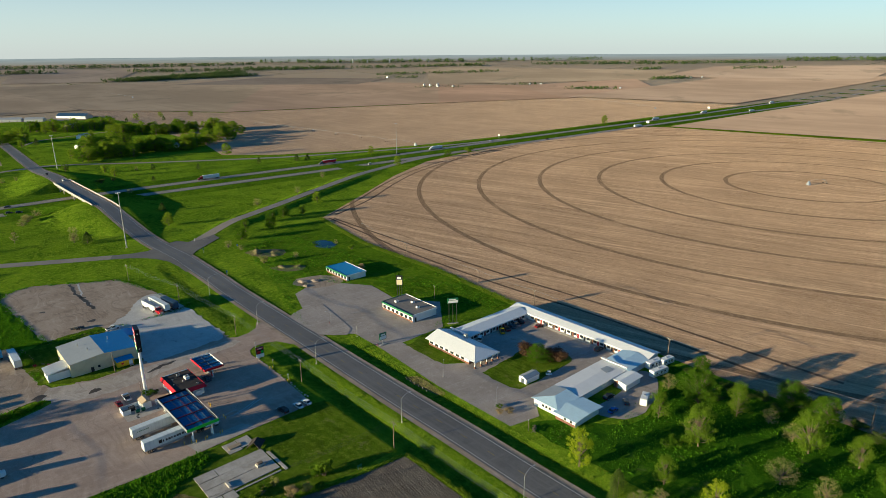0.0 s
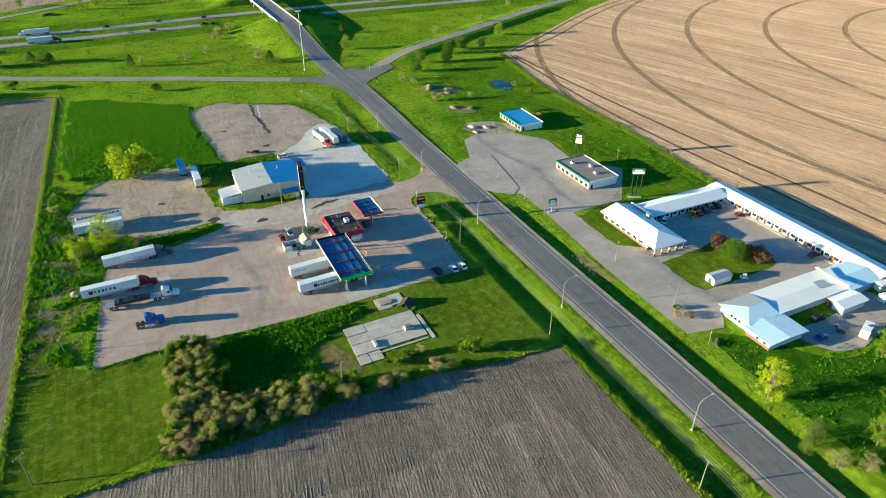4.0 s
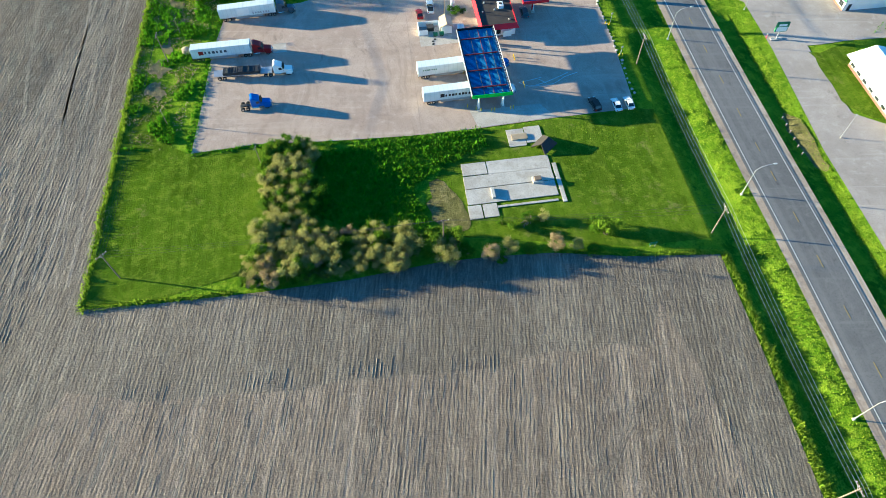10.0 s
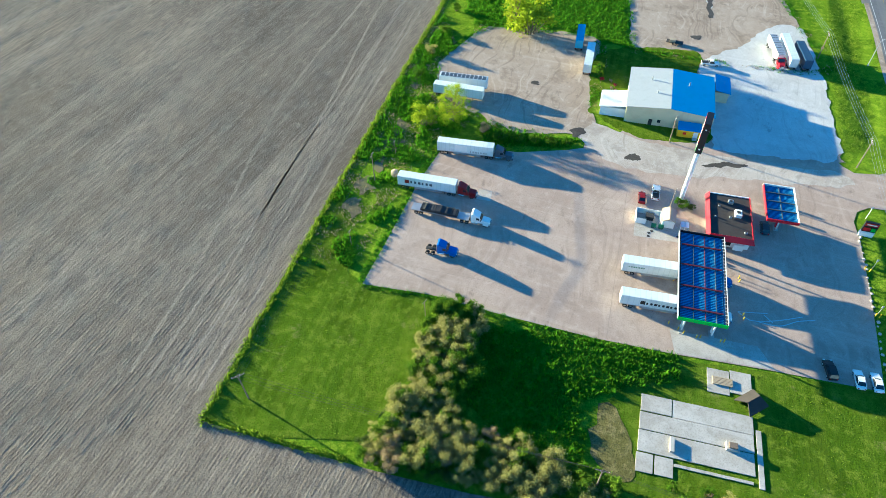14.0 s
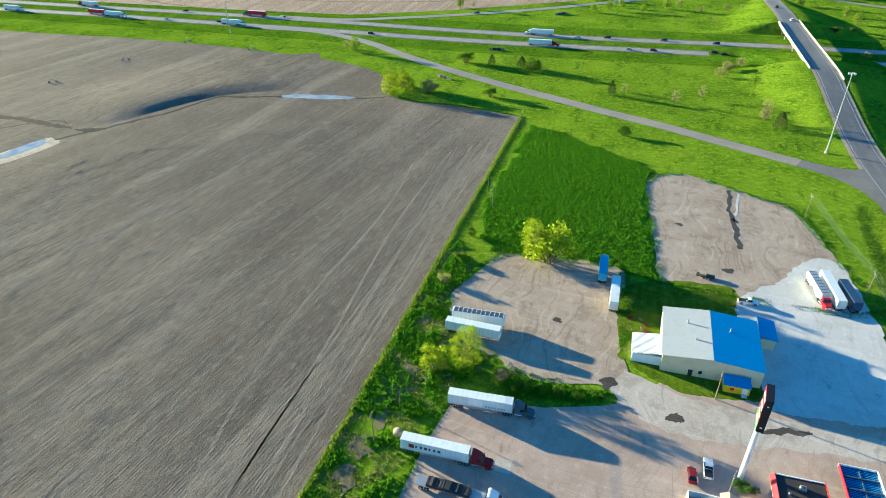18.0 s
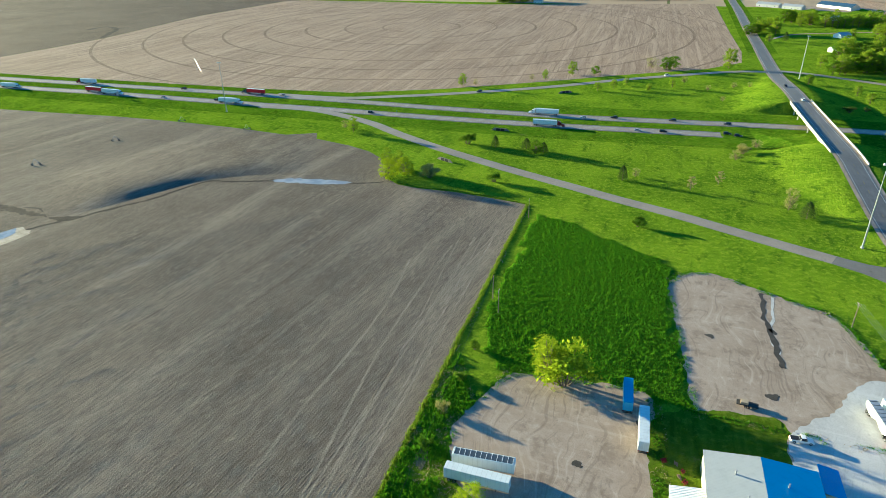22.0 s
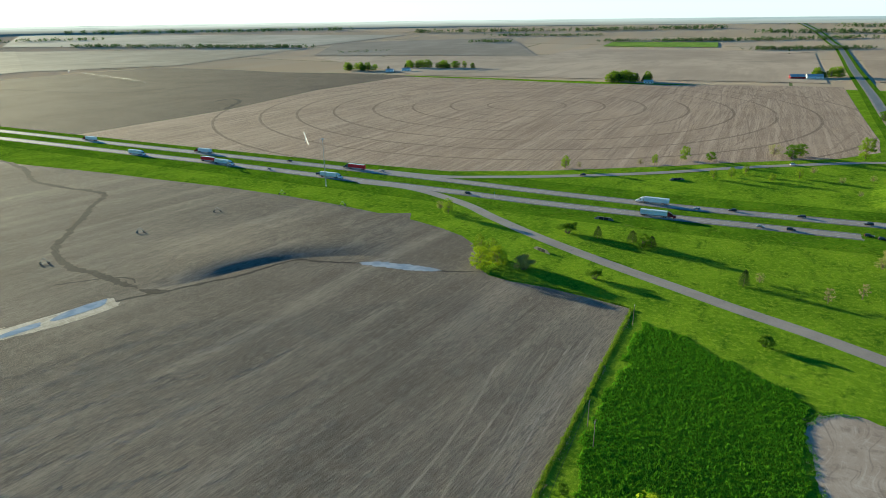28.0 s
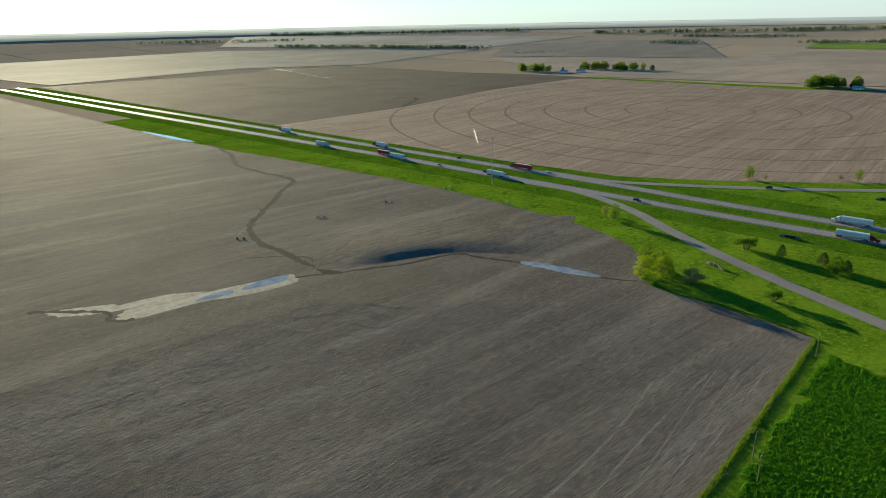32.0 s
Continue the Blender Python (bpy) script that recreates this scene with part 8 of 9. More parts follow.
# sheet darkened by colour to stand for tree shade and the blades' self-shadow
sheet("meadow_south", [(95, -75), (106, -30), (112, 2), (120, 0), (126, -10), (134, -24), (150, -28), (172, -24), (184, -20), (176, -80), (150, -180), (80, -180)], 0.0, M["weeds"], "lush grass among the trees, shade in its colour", "meadow", curve=6)
sheet("meadow_east", [(163, 77), (186, 93), (178, 112), (186, 136), (174, 166), (186, 190), (200, 245), (262, 258), (238, 190), (221, 118), (204, 65), (199, 52)], 0.0, M["grass"], "lush uncut grass behind the motel", "meadow", curve=6)
sheet("washed_gravel", [(115.2, 58.0), (118.4, 59.0), (118.8, 52), (117.0, 44), (115.4, 38), (113.8, 39), (113.6, 46), (114.2, 53)], 0.02, M["dry_lawn"], "washed-out gravel in the grass strip", "ground", curve=2)
sheet("west_lawn", [(-56, 61.5), (-46, 104), (-40, 131), (-33, 101), (-29, 97), (-12, 94), (-14, 76), (-24, 58), (-42, 58)], 0.0, M["lawn"], "mown lawn beside the truck lot", "lawn")
sheet("slab_lawn", [(42, 79), (60, 76.8), (83, 72.5), (86.2, 71), (77.5, 31), (60, 35), (40, 44), (22, 52), (25, 68), (30, 74)], -0.01, M["lawn"], "mown lawn round the old slab", "lawn")
sheet("dirt_patch", [(22.5, 66), (26, 68.5), (28.5, 60), (28, 52), (24, 53), (20.5, 57)], 0.03, M["dry_lawn"], "bare sandy patch beside the slab", "ground", curve=2)
sheet("dirt_mound_ground", [(160, 172), (168, 176), (180, 170), (184, 158), (176, 152), (164, 158)], 0.03, M["gravel"], "bare dirt beside the blue-roofed house", "ground", curve=3)
M["chalk"] = paint("spilt_white_residue", (0.55, 0.6, 0.62), 0.8)
for pts in ([(57.5, 92.5), (59.5, 90.2), (63, 90.0), (67, 90.5), (71.5, 91.5)], [(57.5, 92.5), (60, 92.3), (64, 92.2)], [(60, 90.2), (65.5, 88.8), (70, 90.2), (74, 90.6)], [(63, 91.8), (64.4, 89.6)]):
    ribbon("spill_mark", pts, 0.1, 0.042, M["chalk"], "pale dried spill on the lot", "stain", step=0.8)
# parking strokes and tar seams on the lot
M["seam"] = paint("tarred_joint", (0.31, 0.24, 0.195), 0.8)
for a, b in (((27, 84), (38, 131)), ((52, 79.5), (56, 96)), ((-26, 105), (28, 93.5)), ((8, 130), (40, 123))):
    ribbon("lot_joint", [a, b], 0.05, 0.036, M["seam"], "worn joint in the lot's concrete", "joint", step=20)

# ---- water and wet ground in the western field ----
def water_mat():
    n = Nodes("still_muddy_water")
    n.bsdf.inputs["Specular IOR Level"].default_value = 0.3
    vec = n.coords()
    n.bump(n.noise(vec, 1.5, 3), 0.05, 0.02)
    # base colour raised so that it carries the sky's pale reflection
    return n.done(n.mix(n.ramp(n.noise(vec, 0.15, 3), 0.4, 0.6), (0.27, 0.28, 0.285), (0.38, 0.375, 0.36)), 0.15)


M["water"] = water_mat()
M["mud"] = pavement_mat("dried_pale_mud", (0.36, 0.3, 0.22), (0.54, 0.46, 0.35), (0.66, 0.58, 0.46), big=0.2, turn=-radians(21), lanes=0.9)
M["wet_soil"] = soil("wet_dark_soil", (0.075, 0.064, 0.055), (0.11, 0.094, 0.078), (0.045, 0.039, 0.034))
def ragged(pts, step, rough, seed):
    """An outline through the points whose rim is frayed along the drill rows."""
    c = spline([*pts, pts[0]], step)[:-1]
    out_ = []
    for i, q in enumerate(c):
        k = noise.noise(Vector((q.x * 0.35, q.y * 0.35, seed))) + 0.6 * noise.noise(Vector((q.x * 1.1, q.y * 1.1, seed)))
        out_.append((q.x + 0.36 * rough * k, q.y + 0.93 * rough * k))
    return out_


for i, pts in enumerate(([(-218, 310), (-215, 303), (-221, 289), (-229, 277), (-238, 266), (-249, 242), (-256, 236), (-262, 243), (-258, 256), (-249, 270), (-243, 279), (-233, 296), (-226, 309)],
                         [(-246, 276), (-252, 262), (-262, 247), (-270, 243), (-266, 254), (-258, 267)], [(-262, 246), (-272, 234), (-284, 226), (-292, 226), (-284, 236), (-272, 246)])):
    sheet("pond_mud", ragged(pts, 0.8, 2.6, i), 0.03 + 0.004 * i, M["mud"], "pale dried mud round the pond", "ground")
for i, pts in enumerate(([(-225, 310), (-221.5, 304), (-225.5, 294), (-230, 286), (-232.5, 286), (-232.5, 294), (-229, 304)], [(-232, 281), (-236.5, 272), (-240.5, 266), (-242, 269), (-239.5, 277), (-235.5, 283)])):
    sheet("field_pond", ragged(pts, 0.8, 1.2, i + 5), 0.075, M["water"], "shallow muddy field pool with painted sky glare", "pond")
sheet("field_pond", ragged([(-129, 377.5), (-119.5, 382), (-108, 382), (-89, 379.7), (-82, 377.5), (-86, 375.5), (-99, 374), (-112, 375)], 0.8, 1.3, 9), 0.05, M["water"], "narrow pool of blue water in the furrow", "pond")
sheet("field_pond", [(-710, 588), (-660, 580), (-596, 566), (-590, 562), (-610, 561), (-690, 580)], 0.05, M["water"], "far shallow pond beside the highway", "pond", curve=8)
M["dark_water"] = paint("clear_pond_water", (0.02, 0.05, 0.075), 0.05, dirt=0.1)
sheet("pond", [(222, 222), (231, 219), (228, 206), (220, 203), (217, 212)], 0.05, M["dark_water"], "small blue pond among the weeds", "pond", curve=2)
def creek(pts, half, z, seed, label="dark wet creek bed winding through the field", key="wet_soil"):
    """A ragged dark bed whose edges wander."""
    rnd = random.Random(seed)
    c = spline(pts, 1.8)
    verts, faces = [], []
    for i, p in enumerate(c):
        d = c[min(i + 1, len(c) - 1)] - c[max(i - 1, 0)]
        s = Vector((d.y, -d.x, 0)).normalized()
        sway = noise.noise(Vector((i * 0.09, seed, 0.0))) * 2.2 + noise.noise(Vector((i * 0.4, seed, 3.0))) * 0.9
        for k in (-1, 1):
            q = p + s * (sway + k * half * (0.55 + 0.7 * abs(noise.noise(Vector((i * 0.21, k * 7.0, seed)))) + rnd.uniform(-0.25, 0.6)))
            verts.append((q.x, q.y, land(q.x, q.y) + z))
    for i in range(len(c) - 1):
        faces.append((2 * i, 2 * i + 1, 2 * i + 3, 2 * i + 2))
    return tagged(mesh_ob("creek_bed", verts, faces, M[key]), label, "creek", kind="structure")


creek([(-560, 556), (-520, 540), (-494, 526), (-452, 494), (-418, 482), (-385, 475), (-362, 468), (-348, 441), (-325, 400), (-310, 371), (-292, 351), (-275, 342), (-254, 335), (-226, 327), (-209, 322), (-202, 325)], 2.5, 0.04, 1)
creek([(-202, 325), (-190, 338), (-177, 353), (-166, 369), (-160, 376), (-146, 375), (-135, 378), (-126, 379)], 1.2, 0.05, 2)
creek([(-202, 325), (-212, 316), (-219, 309)], 1.1, 0.045, 3)
creek([(-84, 377), (-75, 378), (-66, 380)], 0.9, 0.045, 5)
creek([(-600, 980), (-592, 1012), (-560, 985), (-532, 900)], 4.0, 0.05, 6, "dark damp draw in the far field")
creek([(-1130, 1088), (-900, 1056), (-812, 1110), (-828, 1230)], 3.0, 0.05, 7, "dark damp draw in the far field")
creek([(-300, 222), (-270, 238), (-258, 234), (-250, 240)], 1.6, 0.042, 10)
creek([(91.8, 271.5), (88.0, 261.9), (86.0, 250.5), (84.3, 240.1), (82.1, 226.3)], 1.0, 0.05, 8, "washed-out wet gully across the gravel yard", "puddle_dirt")
creek([(94.2, 268.9), (89.7, 256.9), (85.3, 244.6), (83.7, 233.6)], 0.6, 0.045, 9, "pale washed silt beside the gully", "limestone")
creek([(-262, 318), (-246, 330), (-232, 333), (-222, 329)], 0.7, 0.047, 4)


def bank(name, pts, profile, material, label):
    """A low swell of the ground along a line, from (offset, height) pairs."""
    c = spline(pts, 6.0)
    verts, faces, n = [], [], len(profile)
    for i, p in enumerate(c):
        d = c[min(i + 1, len(c) - 1)] - c[max(i - 1, 0)]
        s = Vector((d.y, -d.x, 0)).normalized()
        k = smooth(min(i, len(c) - 1 - i) / (len(c) * 0.3))
        for o, z in profile:
            q = p + s * o
            verts.append((q.x, q.y, 0.03 + z * k + (0 if z else -0.02)))
    for i in range(len(c) - 1):
        for j in range(n - 1):
            a = i * n + j
            faces.append((a, a + 1, a + n + 1, a + n))
    return tagged(mesh_ob(name, verts, faces, material, smooth_it=True), label, "bank", kind="structure")


bank("field_swell", [(-215, 318), (-196, 336), (-182, 355), (-164, 374), (-140, 384), (-108, 392)], [(-80, 0), (-55, 0.7), (-32, 1.6), (-20, 2.0), (-12, 1.7), (-6, 0.7), (-1.5, 0)], M["soil_w"], "low swell of tilled soil beside the creek")


def dirt_mound(x, y, r, h, key, seed):
    rnd = random.Random(seed)
    p = thing("dirt_mound", pose(x, y, land(x, y) - 0.1, 0, 0, rnd.uniform(0, 360)), "low heap of bare pale dirt", "mound", "dirt mounds")
    bm = bmesh.new()
    bmesh.ops.create_icosphere(bm, subdivisions=3, radius=1.0)
    for v in bm.verts:
        k = 1 + 0.35 * noise.noise(v.co * 1.6 + Vector((seed, 0, 0))) + 0.12 * noise.noise(v.co * 5)
        v.co = Vector((v.co.x * r * k, v.co.y * r * 0.6 * k, max(-0.1, v.co.z * h * k)))
    part("mound_body", bm, key, p)
    for i in range(5):
        a, d = rnd.uniform(0, 6.28), r * rnd.uniform(0.8, 1.2)
        c = bmesh.new()
        bmesh.ops.create_icosphere(c, subdivisions=1, radius=rnd.uniform(0.2, 0.5))
        bmesh.ops.translate(c, verts=c.verts, vec=(math.cos(a) * d, math.sin(a) * d * 0.6, 0.2))
        part("clod", c, key, p)


sheet("bare_ground", [(182, 240), (190, 240), (200, 228), (198, 219), (188, 218), (182, 228)], 0.03, M["dirt"], "bare dirt round the heaps", "ground", curve=3)
sheet("bare_ground", [(172, 204), (180, 200), (186, 190), (180, 186), (172, 194)], 0.03, M["dirt"], "bare dirt round the heaps", "ground", curve=3)
for i, (x, y, r, h) in enumerate(((187, 234, 4.5, 2.2), (195, 226, 3.4, 1.2), (190, 221, 2.8, 0.9), (177, 199, 3.2, 1.0), (183, 192, 3.0, 0.9), (166, 170, 3.2, 1.3), (171, 166, 2.6, 1.0), (163, 164, 2.0, 0.8))):
    dirt_mound(x, y, r, h, "dirt" if i < 5 else "gravel", i + 1)


def wood_heap(x, y, a, n, seed):
    rnd = random.Random(seed)
    p = thing("scrap_wood_pile", pose(x, y, land(x, y), 0, 0, a), "heap of scrap boards and branches on grass", "wood pile")
    for i in range(n):
        u, b = rnd.uniform(-1.4, 1.4), rnd.uniform(0, 3.14)
        L, z = rnd.uniform(0.8, 2.0), 0.1 + 0.12 * rnd.randrange(5)
        part("board", rod((u - math.cos(b) * L, rnd.uniform(-0.6, 0.6) - math.sin(b) * L * 0.5, z), (u + math.cos(b) * L, math.sin(b) * L * 0.5, z + rnd.uniform(-0.05, 0.5)), 0.07, n=5), "wood", p)


wood_heap(112.5, 0.5, 20, 16, 3)
wood_heap(41, 49.5, 10, 12, 4)


def culvert(x, y, a):
    p = thing("culvert", pose(x, y, 0.0, 0, 0, a), "concrete box culvert mouth in the grass bank", "culvert", "culverts")
    part("headwall", box(-4.0, 4.0, -0.3, 0.3, -0.2, 1.7), "old_concrete", p)
    # black plate on the solid wall paints the dark of the hollow
    part("opening", box(-2.8, 2.8, -0.36, -0.3, 0.0, 1.6), "black", p)
    part("divider", box(-0.15, 0.15, -0.5, -0.3, 0.0, 1.7), "old_concrete", p)
    for s in (-1, 1):
        part("wing_wall", prism([(s * 4.0, -0.2), (s * 4.0, 1.7), (s * 6.0, 0.4), (s * 6.0, -0.2)], -0.2, 0.2), "old_concrete", p)


for x, y, a in ((-36, 416, -40), (-4, 481, -12), (49, 595, 20)):
    culvert(x, y, a)


def sprinkler_tower(x, y, a=0):
    p = thing("irrigation_tower", pose(x, y, 0.0, 0, 0, a), "small steel irrigation tower on wheels", "irrigation tower", "irrigation towers")
    for s in (-1, 1):
        part("leg", rod((s * 2.0, 0, 0.5), (0, 0, 3.6), 0.09, n=5), "steel", p)
        wheel(p, s * 2.0, 0, 0.6, 0.3, "steel")
    part("beam", rod((-2.0, 0, 0.6), (2.0, 0, 0.6), 0.08, n=5), "steel", p)


for x, y in ((-232, 495), (-177, 476), (-254, 446), (-275, 397), (-290, 341)):
    sprinkler_tower(x, y, 30)


def pivot_arm(cx, cy, ang, spans, label, first=57.0):
    p = thing("pivot_irrigator", pose(cx, cy, land(cx, cy) + (0.8 if math.hypot(cx, cy) > 1500 else 0.0), 0, 0, ang), label, "irrigator", "pivot irrigators")
    part("hub", box(-1.5, 1.5, -1.5, 1.5, 0, 3.8, top=1.0), "steel", p)
    bm = bmesh.new()
    for i in range(spans):
        x0 = i * first
        pts = [(x0 + first * t, 0, 3.6 + 1.2 * math.sin(math.pi * t)) for t in np.linspace(0, 1, 7)]
        for a, b in zip(pts, pts[1:]):
            rod(a, b, 0.09, n=5, bm=bm)
    part("pipe", bm, "lamp_head", p)
    for i in range(1, spans + 1):
        x = i * first
        for s in (-1, 1):
            part("tower_leg", rod((x, s * 2.0, 0.4), (x, 0, 3.7), 0.1, n=5), "steel", p)
            part("wheel", rod((x - 0.15, s * 2.0, 0.6), (x + 0.15, s * 2.0, 0.6), 0.6, n=10), "tyre", p)


pivot_arm(608, -20, -35, 1, "short pivot irrigator hub in the tan field", 20)
pivot_arm(613, 441, 82.2, 7, "long centre pivot irrigator across the brown field")
pivot_arm(1318, 350, 54.2, 6, "long centre pivot irrigator in the tan field", 60)
pivot_arm(906, 1655, 78.2, 7, "long centre pivot irrigator far across the plain", 66)
pivot_arm(-1290, 1425, -30, 8, "long centre pivot irrigator on the dark field")
au = thing("grain_auger", pose(-297, 676, 0.0, 0, 0, 126), "long pale grain auger raised beside the highway", "auger")
part("tube", rod((0, 0, 0.4), (22, 0, 9.5), 0.35, n=8), "lamp_head", au)
part("prop", rod((10, -1.4, 0.4), (14, 0, 6.2), 0.12, n=5), "steel", au)
part("prop", rod((10, 1.4, 0.4), (14, 0, 6.2), 0.12, n=5), "steel", au)
for y in (-1.4, 1.4):
    wheel(au, 10, y, 0.5, 0.3)

# ---- traffic ----
def lane_spot(lane, x):
    c = spline(lane, 12.0)
    for a, b in zip(c, c[1:]):
        if a.x <= x <= b.x:
            t = (x - a.x) / (b.x - a.x)
            return a.lerp(b, t), math.degrees(math.atan2(b.y - a.y, b.x - a.x))
    return c[-1], 0.0


T0 = semi("highway_truck", (0, 0), 0, "white", "white semi truck on the highway", group="highway trucks", z=0.1)
T1 = semi("highway_truck", (0, 0), 0, "maroon", "red-cab semi truck with white trailer on the highway", group="highway trucks", z=0.1)
T2 = semi("highway_truck", (0, 0), 0, "grey_cab", "semi truck with a red trailer on the highway", group="highway trucks", body="red", z=0.1)
C0 = car("highway_car", (0, 0), 0, "black", "dark car on the highway", "suv", "highway cars", 0.1)
C1 = car("highway_car", (0, 0), 0, "silver", "silver car on the highway", "sedan", "highway cars", 0.1)
C2 = car("highway_car", (0, 0), 0, "white", "white van on the highway", "van", "highway cars", 0.1)
_used = set()


def send(model, lane, x, west, side):
    p, a = lane_spot(lane, x)
    a = a + 180 if west else a
    o = Vector((-math.sin(radians(a)), math.cos(radians(a)), 0)) * (1.85 * side)
    m = pose(p.x + o.x, p.y + o.y, 0.1, 0, 0, a)
    if model.name in _used:
        copy_thing(model, m)
    else:
        model.matrix_basis = m
        _used.add(model.name)


for mdl, lane, x, side in ((T0, NEAR_LANE, -428, -1), (T0, NEAR_LANE, -320, -1), (C1, NEAR_LANE, -280, -1), (C0, NEAR_LANE, -232, 1), (C0, NEAR_LANE, -99, -1), (T1, NEAR_LANE, 40, -1), (C1, NEAR_LANE, 87, -1), (C0, NEAR_LANE, 103, -1), (C0, NEAR_LANE, 142, 1),
                           (C0, NEAR_LANE, 148, -1), (T0, NEAR_LANE, -206, -1), (C2, NEAR_LANE, 470, -1), (T0, NEAR_LANE, 987, -1), (C0, NEAR_LANE, 760, -1), (T0, NEAR_LANE, 1366, -1), (C1, NEAR_LANE, 860, 1), (T2, NEAR_LANE, -340, 1)):
    send(mdl, lane, x, False, side)
for mdl, lane, x, side in ((T1, FAR_LANE, -392, -1), (C0, FAR_LANE, -279, -1), (T2, FAR_LANE, -222, -1), (C1, FAR_LANE, -184, -1), (T0, FAR_LANE, 16, -1), (C0, FAR_LANE, 76, -1), (C1, FAR_LANE, 55, 1), (C0, FAR_LANE, 115, -1), (C0, FAR_LANE, 150, 1), (T1, FAR_LANE, 306, -1),
                           (T2, FAR_LANE, 436, -1), (T0, FAR_LANE, 590, -1), (C0, FAR_LANE, 542, -1), (T0, FAR_LANE, 1089, -1), (T0, FAR_LANE, 1260, -1), (T1, FAR_LANE, -554, -1), (T0, FAR_LANE, 1586, -1), (C2, FAR_LANE, 700, -1)):
    send(mdl, lane, x, True, side)
send(C2, NW_RAMP, 147, False, 0.0)
send(C0, NW_RAMP, -22, True, 0.0)
copy_thing(C2, pose(road_x(545) + 1.8, 545, crossing(road_x(545), 545) + 0.17, 0, 0, 77))
copy_thing(C0, pose(road_x(598) - 1.8, 598, crossing(road_x(598), 598) + 0.17, 0, 0, -103))


def road_sign(x, y, a, w, h, top, key, label):
    p = thing("road_sign", pose(x, y, land(x, y), 0, 0, a), label, "sign", "road signs")
    for s in (-0.3, 0.3):
        part("post", rod((s * w, 0, 0), (s * w, 0, top), 0.06, n=5), "steel", p)
    part("panel", box(-w / 2, w / 2, -0.04, 0.04, top - h, top), key, p)


for x, y, a, w, h, t_, k, l in ((-320, 566, 75, 3.0, 2.6, 5.0, "steel", "highway sign seen from behind"), (-80, 521, 75, 1.2, 1.8, 3.2, "dkgreen", "small green exit sign"), (740, 388, 75, 3.0, 2.4, 5.0, "white", "pale highway sign on posts"), (1000, 260, 80, 5.0, 3.6, 8.0, "white", "pale billboard beside the highway"),
                         (1330, 246, 80, 4.5, 3.6, 8.0, "white", "pale billboard beside the highway"), (168, 262, 0, 1.0, 1.2, 2.8, "dkgreen", "small road sign at the ramp"), (186, 252, 0, 1.0, 1.2, 2.8, "blue", "small blue road sign at the ramp"), (150, 214, 0, 1.0, 1.2, 2.8, "blue", "small blue road sign by the road"),
                         (64, 33.5, -10, 1.8, 0.9, 1.8, "dkgreen", "small green sign in the grass"), (178, 286, 40, 0.9, 1.8, 3.0, "white", "white sign at the ramp")):
    road_sign(x, y, a, w, h, t_, k, l)

# ---- far farms ----
def farmhouse(x, y, a, w, h, label, roof="grey_sheet", wall="white", name="farmhouse", z=None):
    gx, gy = x, y
    p = thing(name, pose(gx, gy, land(gx, gy) - 0.1, 0, 0, a), label, "house" if name == "farmhouse" else "barn", "far farm buildings")
    e = 3.4 if name == "farmhouse" else 4.6
    part("wall", box(-w, w, -h, h, 0, e), wall, p)
    r = e + h * 0.55
    for s in (-1, 1):
        part("roof_slope", quad([(-w - 0.4, s * (h + 0.4), e), (w + 0.4, s * (h + 0.4), e), (w + 0.4, 0, r), (-w - 0.4, 0, r)][::s], 0.2), roof, p)
        g_ = prism([(-h, e), (h, e), (0, r - 0.1)], -0.1, 0.1)
        o = part("gable", g_, wall, p)
        o.matrix_basis = pose(s * (w - 0.1), 0, 0, 0, 0, 90)
    for i in range(3):
        u = -w + (i + 0.5) * 2 * w / 3
        part("window", box(u - 0.7, u + 0.7, -h - 0.05, -h, 1.0, 2.3), "glass", p)
    return p


farmhouse(64, 1345, 5, 8, 5, "white farmhouse beside a grove")
farmhouse(340, 1462, 0, 13, 7, "red barn with a pale roof", wall="maroon", name="barn")
farmhouse(372, 1470, 0, 14, 7, "long grey farm shed", name="barn")
farmhouse(-505, 1550, 10, 9, 6, "white farmhouse between trees")
farmhouse(-470, 1565, 10, 10, 6, "white farm shed between trees", name="barn")
farmhouse(451, 1262, -50, 20, 6, "long low pale machine shed", "silver", name="barn", wall="silver")
farmhouse(477, 1226, -52, 17, 6, "long low pale machine shed", "silver", name="barn", wall="silver")
farmhouse(550, 1233, -68, 34, 9, "large shed with a dark blue roof", "navy_sheet", name="barn", wall="silver")
farmhouse(408, 905, 20, 8, 6, "grey-roofed farmhouse among lawns")
farmhouse(352, 800, 10, 5, 4, "small grey cottage with steep roof")
farmhouse(470, 1075, -10, 9, 6, "farmhouse standing among green trees")
sheet("shed_yard", [(425, 1270), (540, 1175), (590, 1230), (480, 1300)], 0.03, M["gravel"], "gravel yard round the machine sheds", "pavement")
ribbon("farm_lane", [(300, 868), (360, 930), (430, 945), (520, 960)], 2.4, 0.04, M["gravel"], "gravel lane to the homestead", "road")


def silo(x, y, r, h, label):
    p = thing("grain_silo", pose(x, y, land(x, y) - 0.2), label, "silo", "grain silos")
    part("bin", rod((0, 0, 0), (0, 0, h), r, n=20), "steel", p)
    part("cone_roof", rod((0, 0, h), (0, 0, h + r * 0.55), r * 1.03, 0.2, 20), "steel", p)


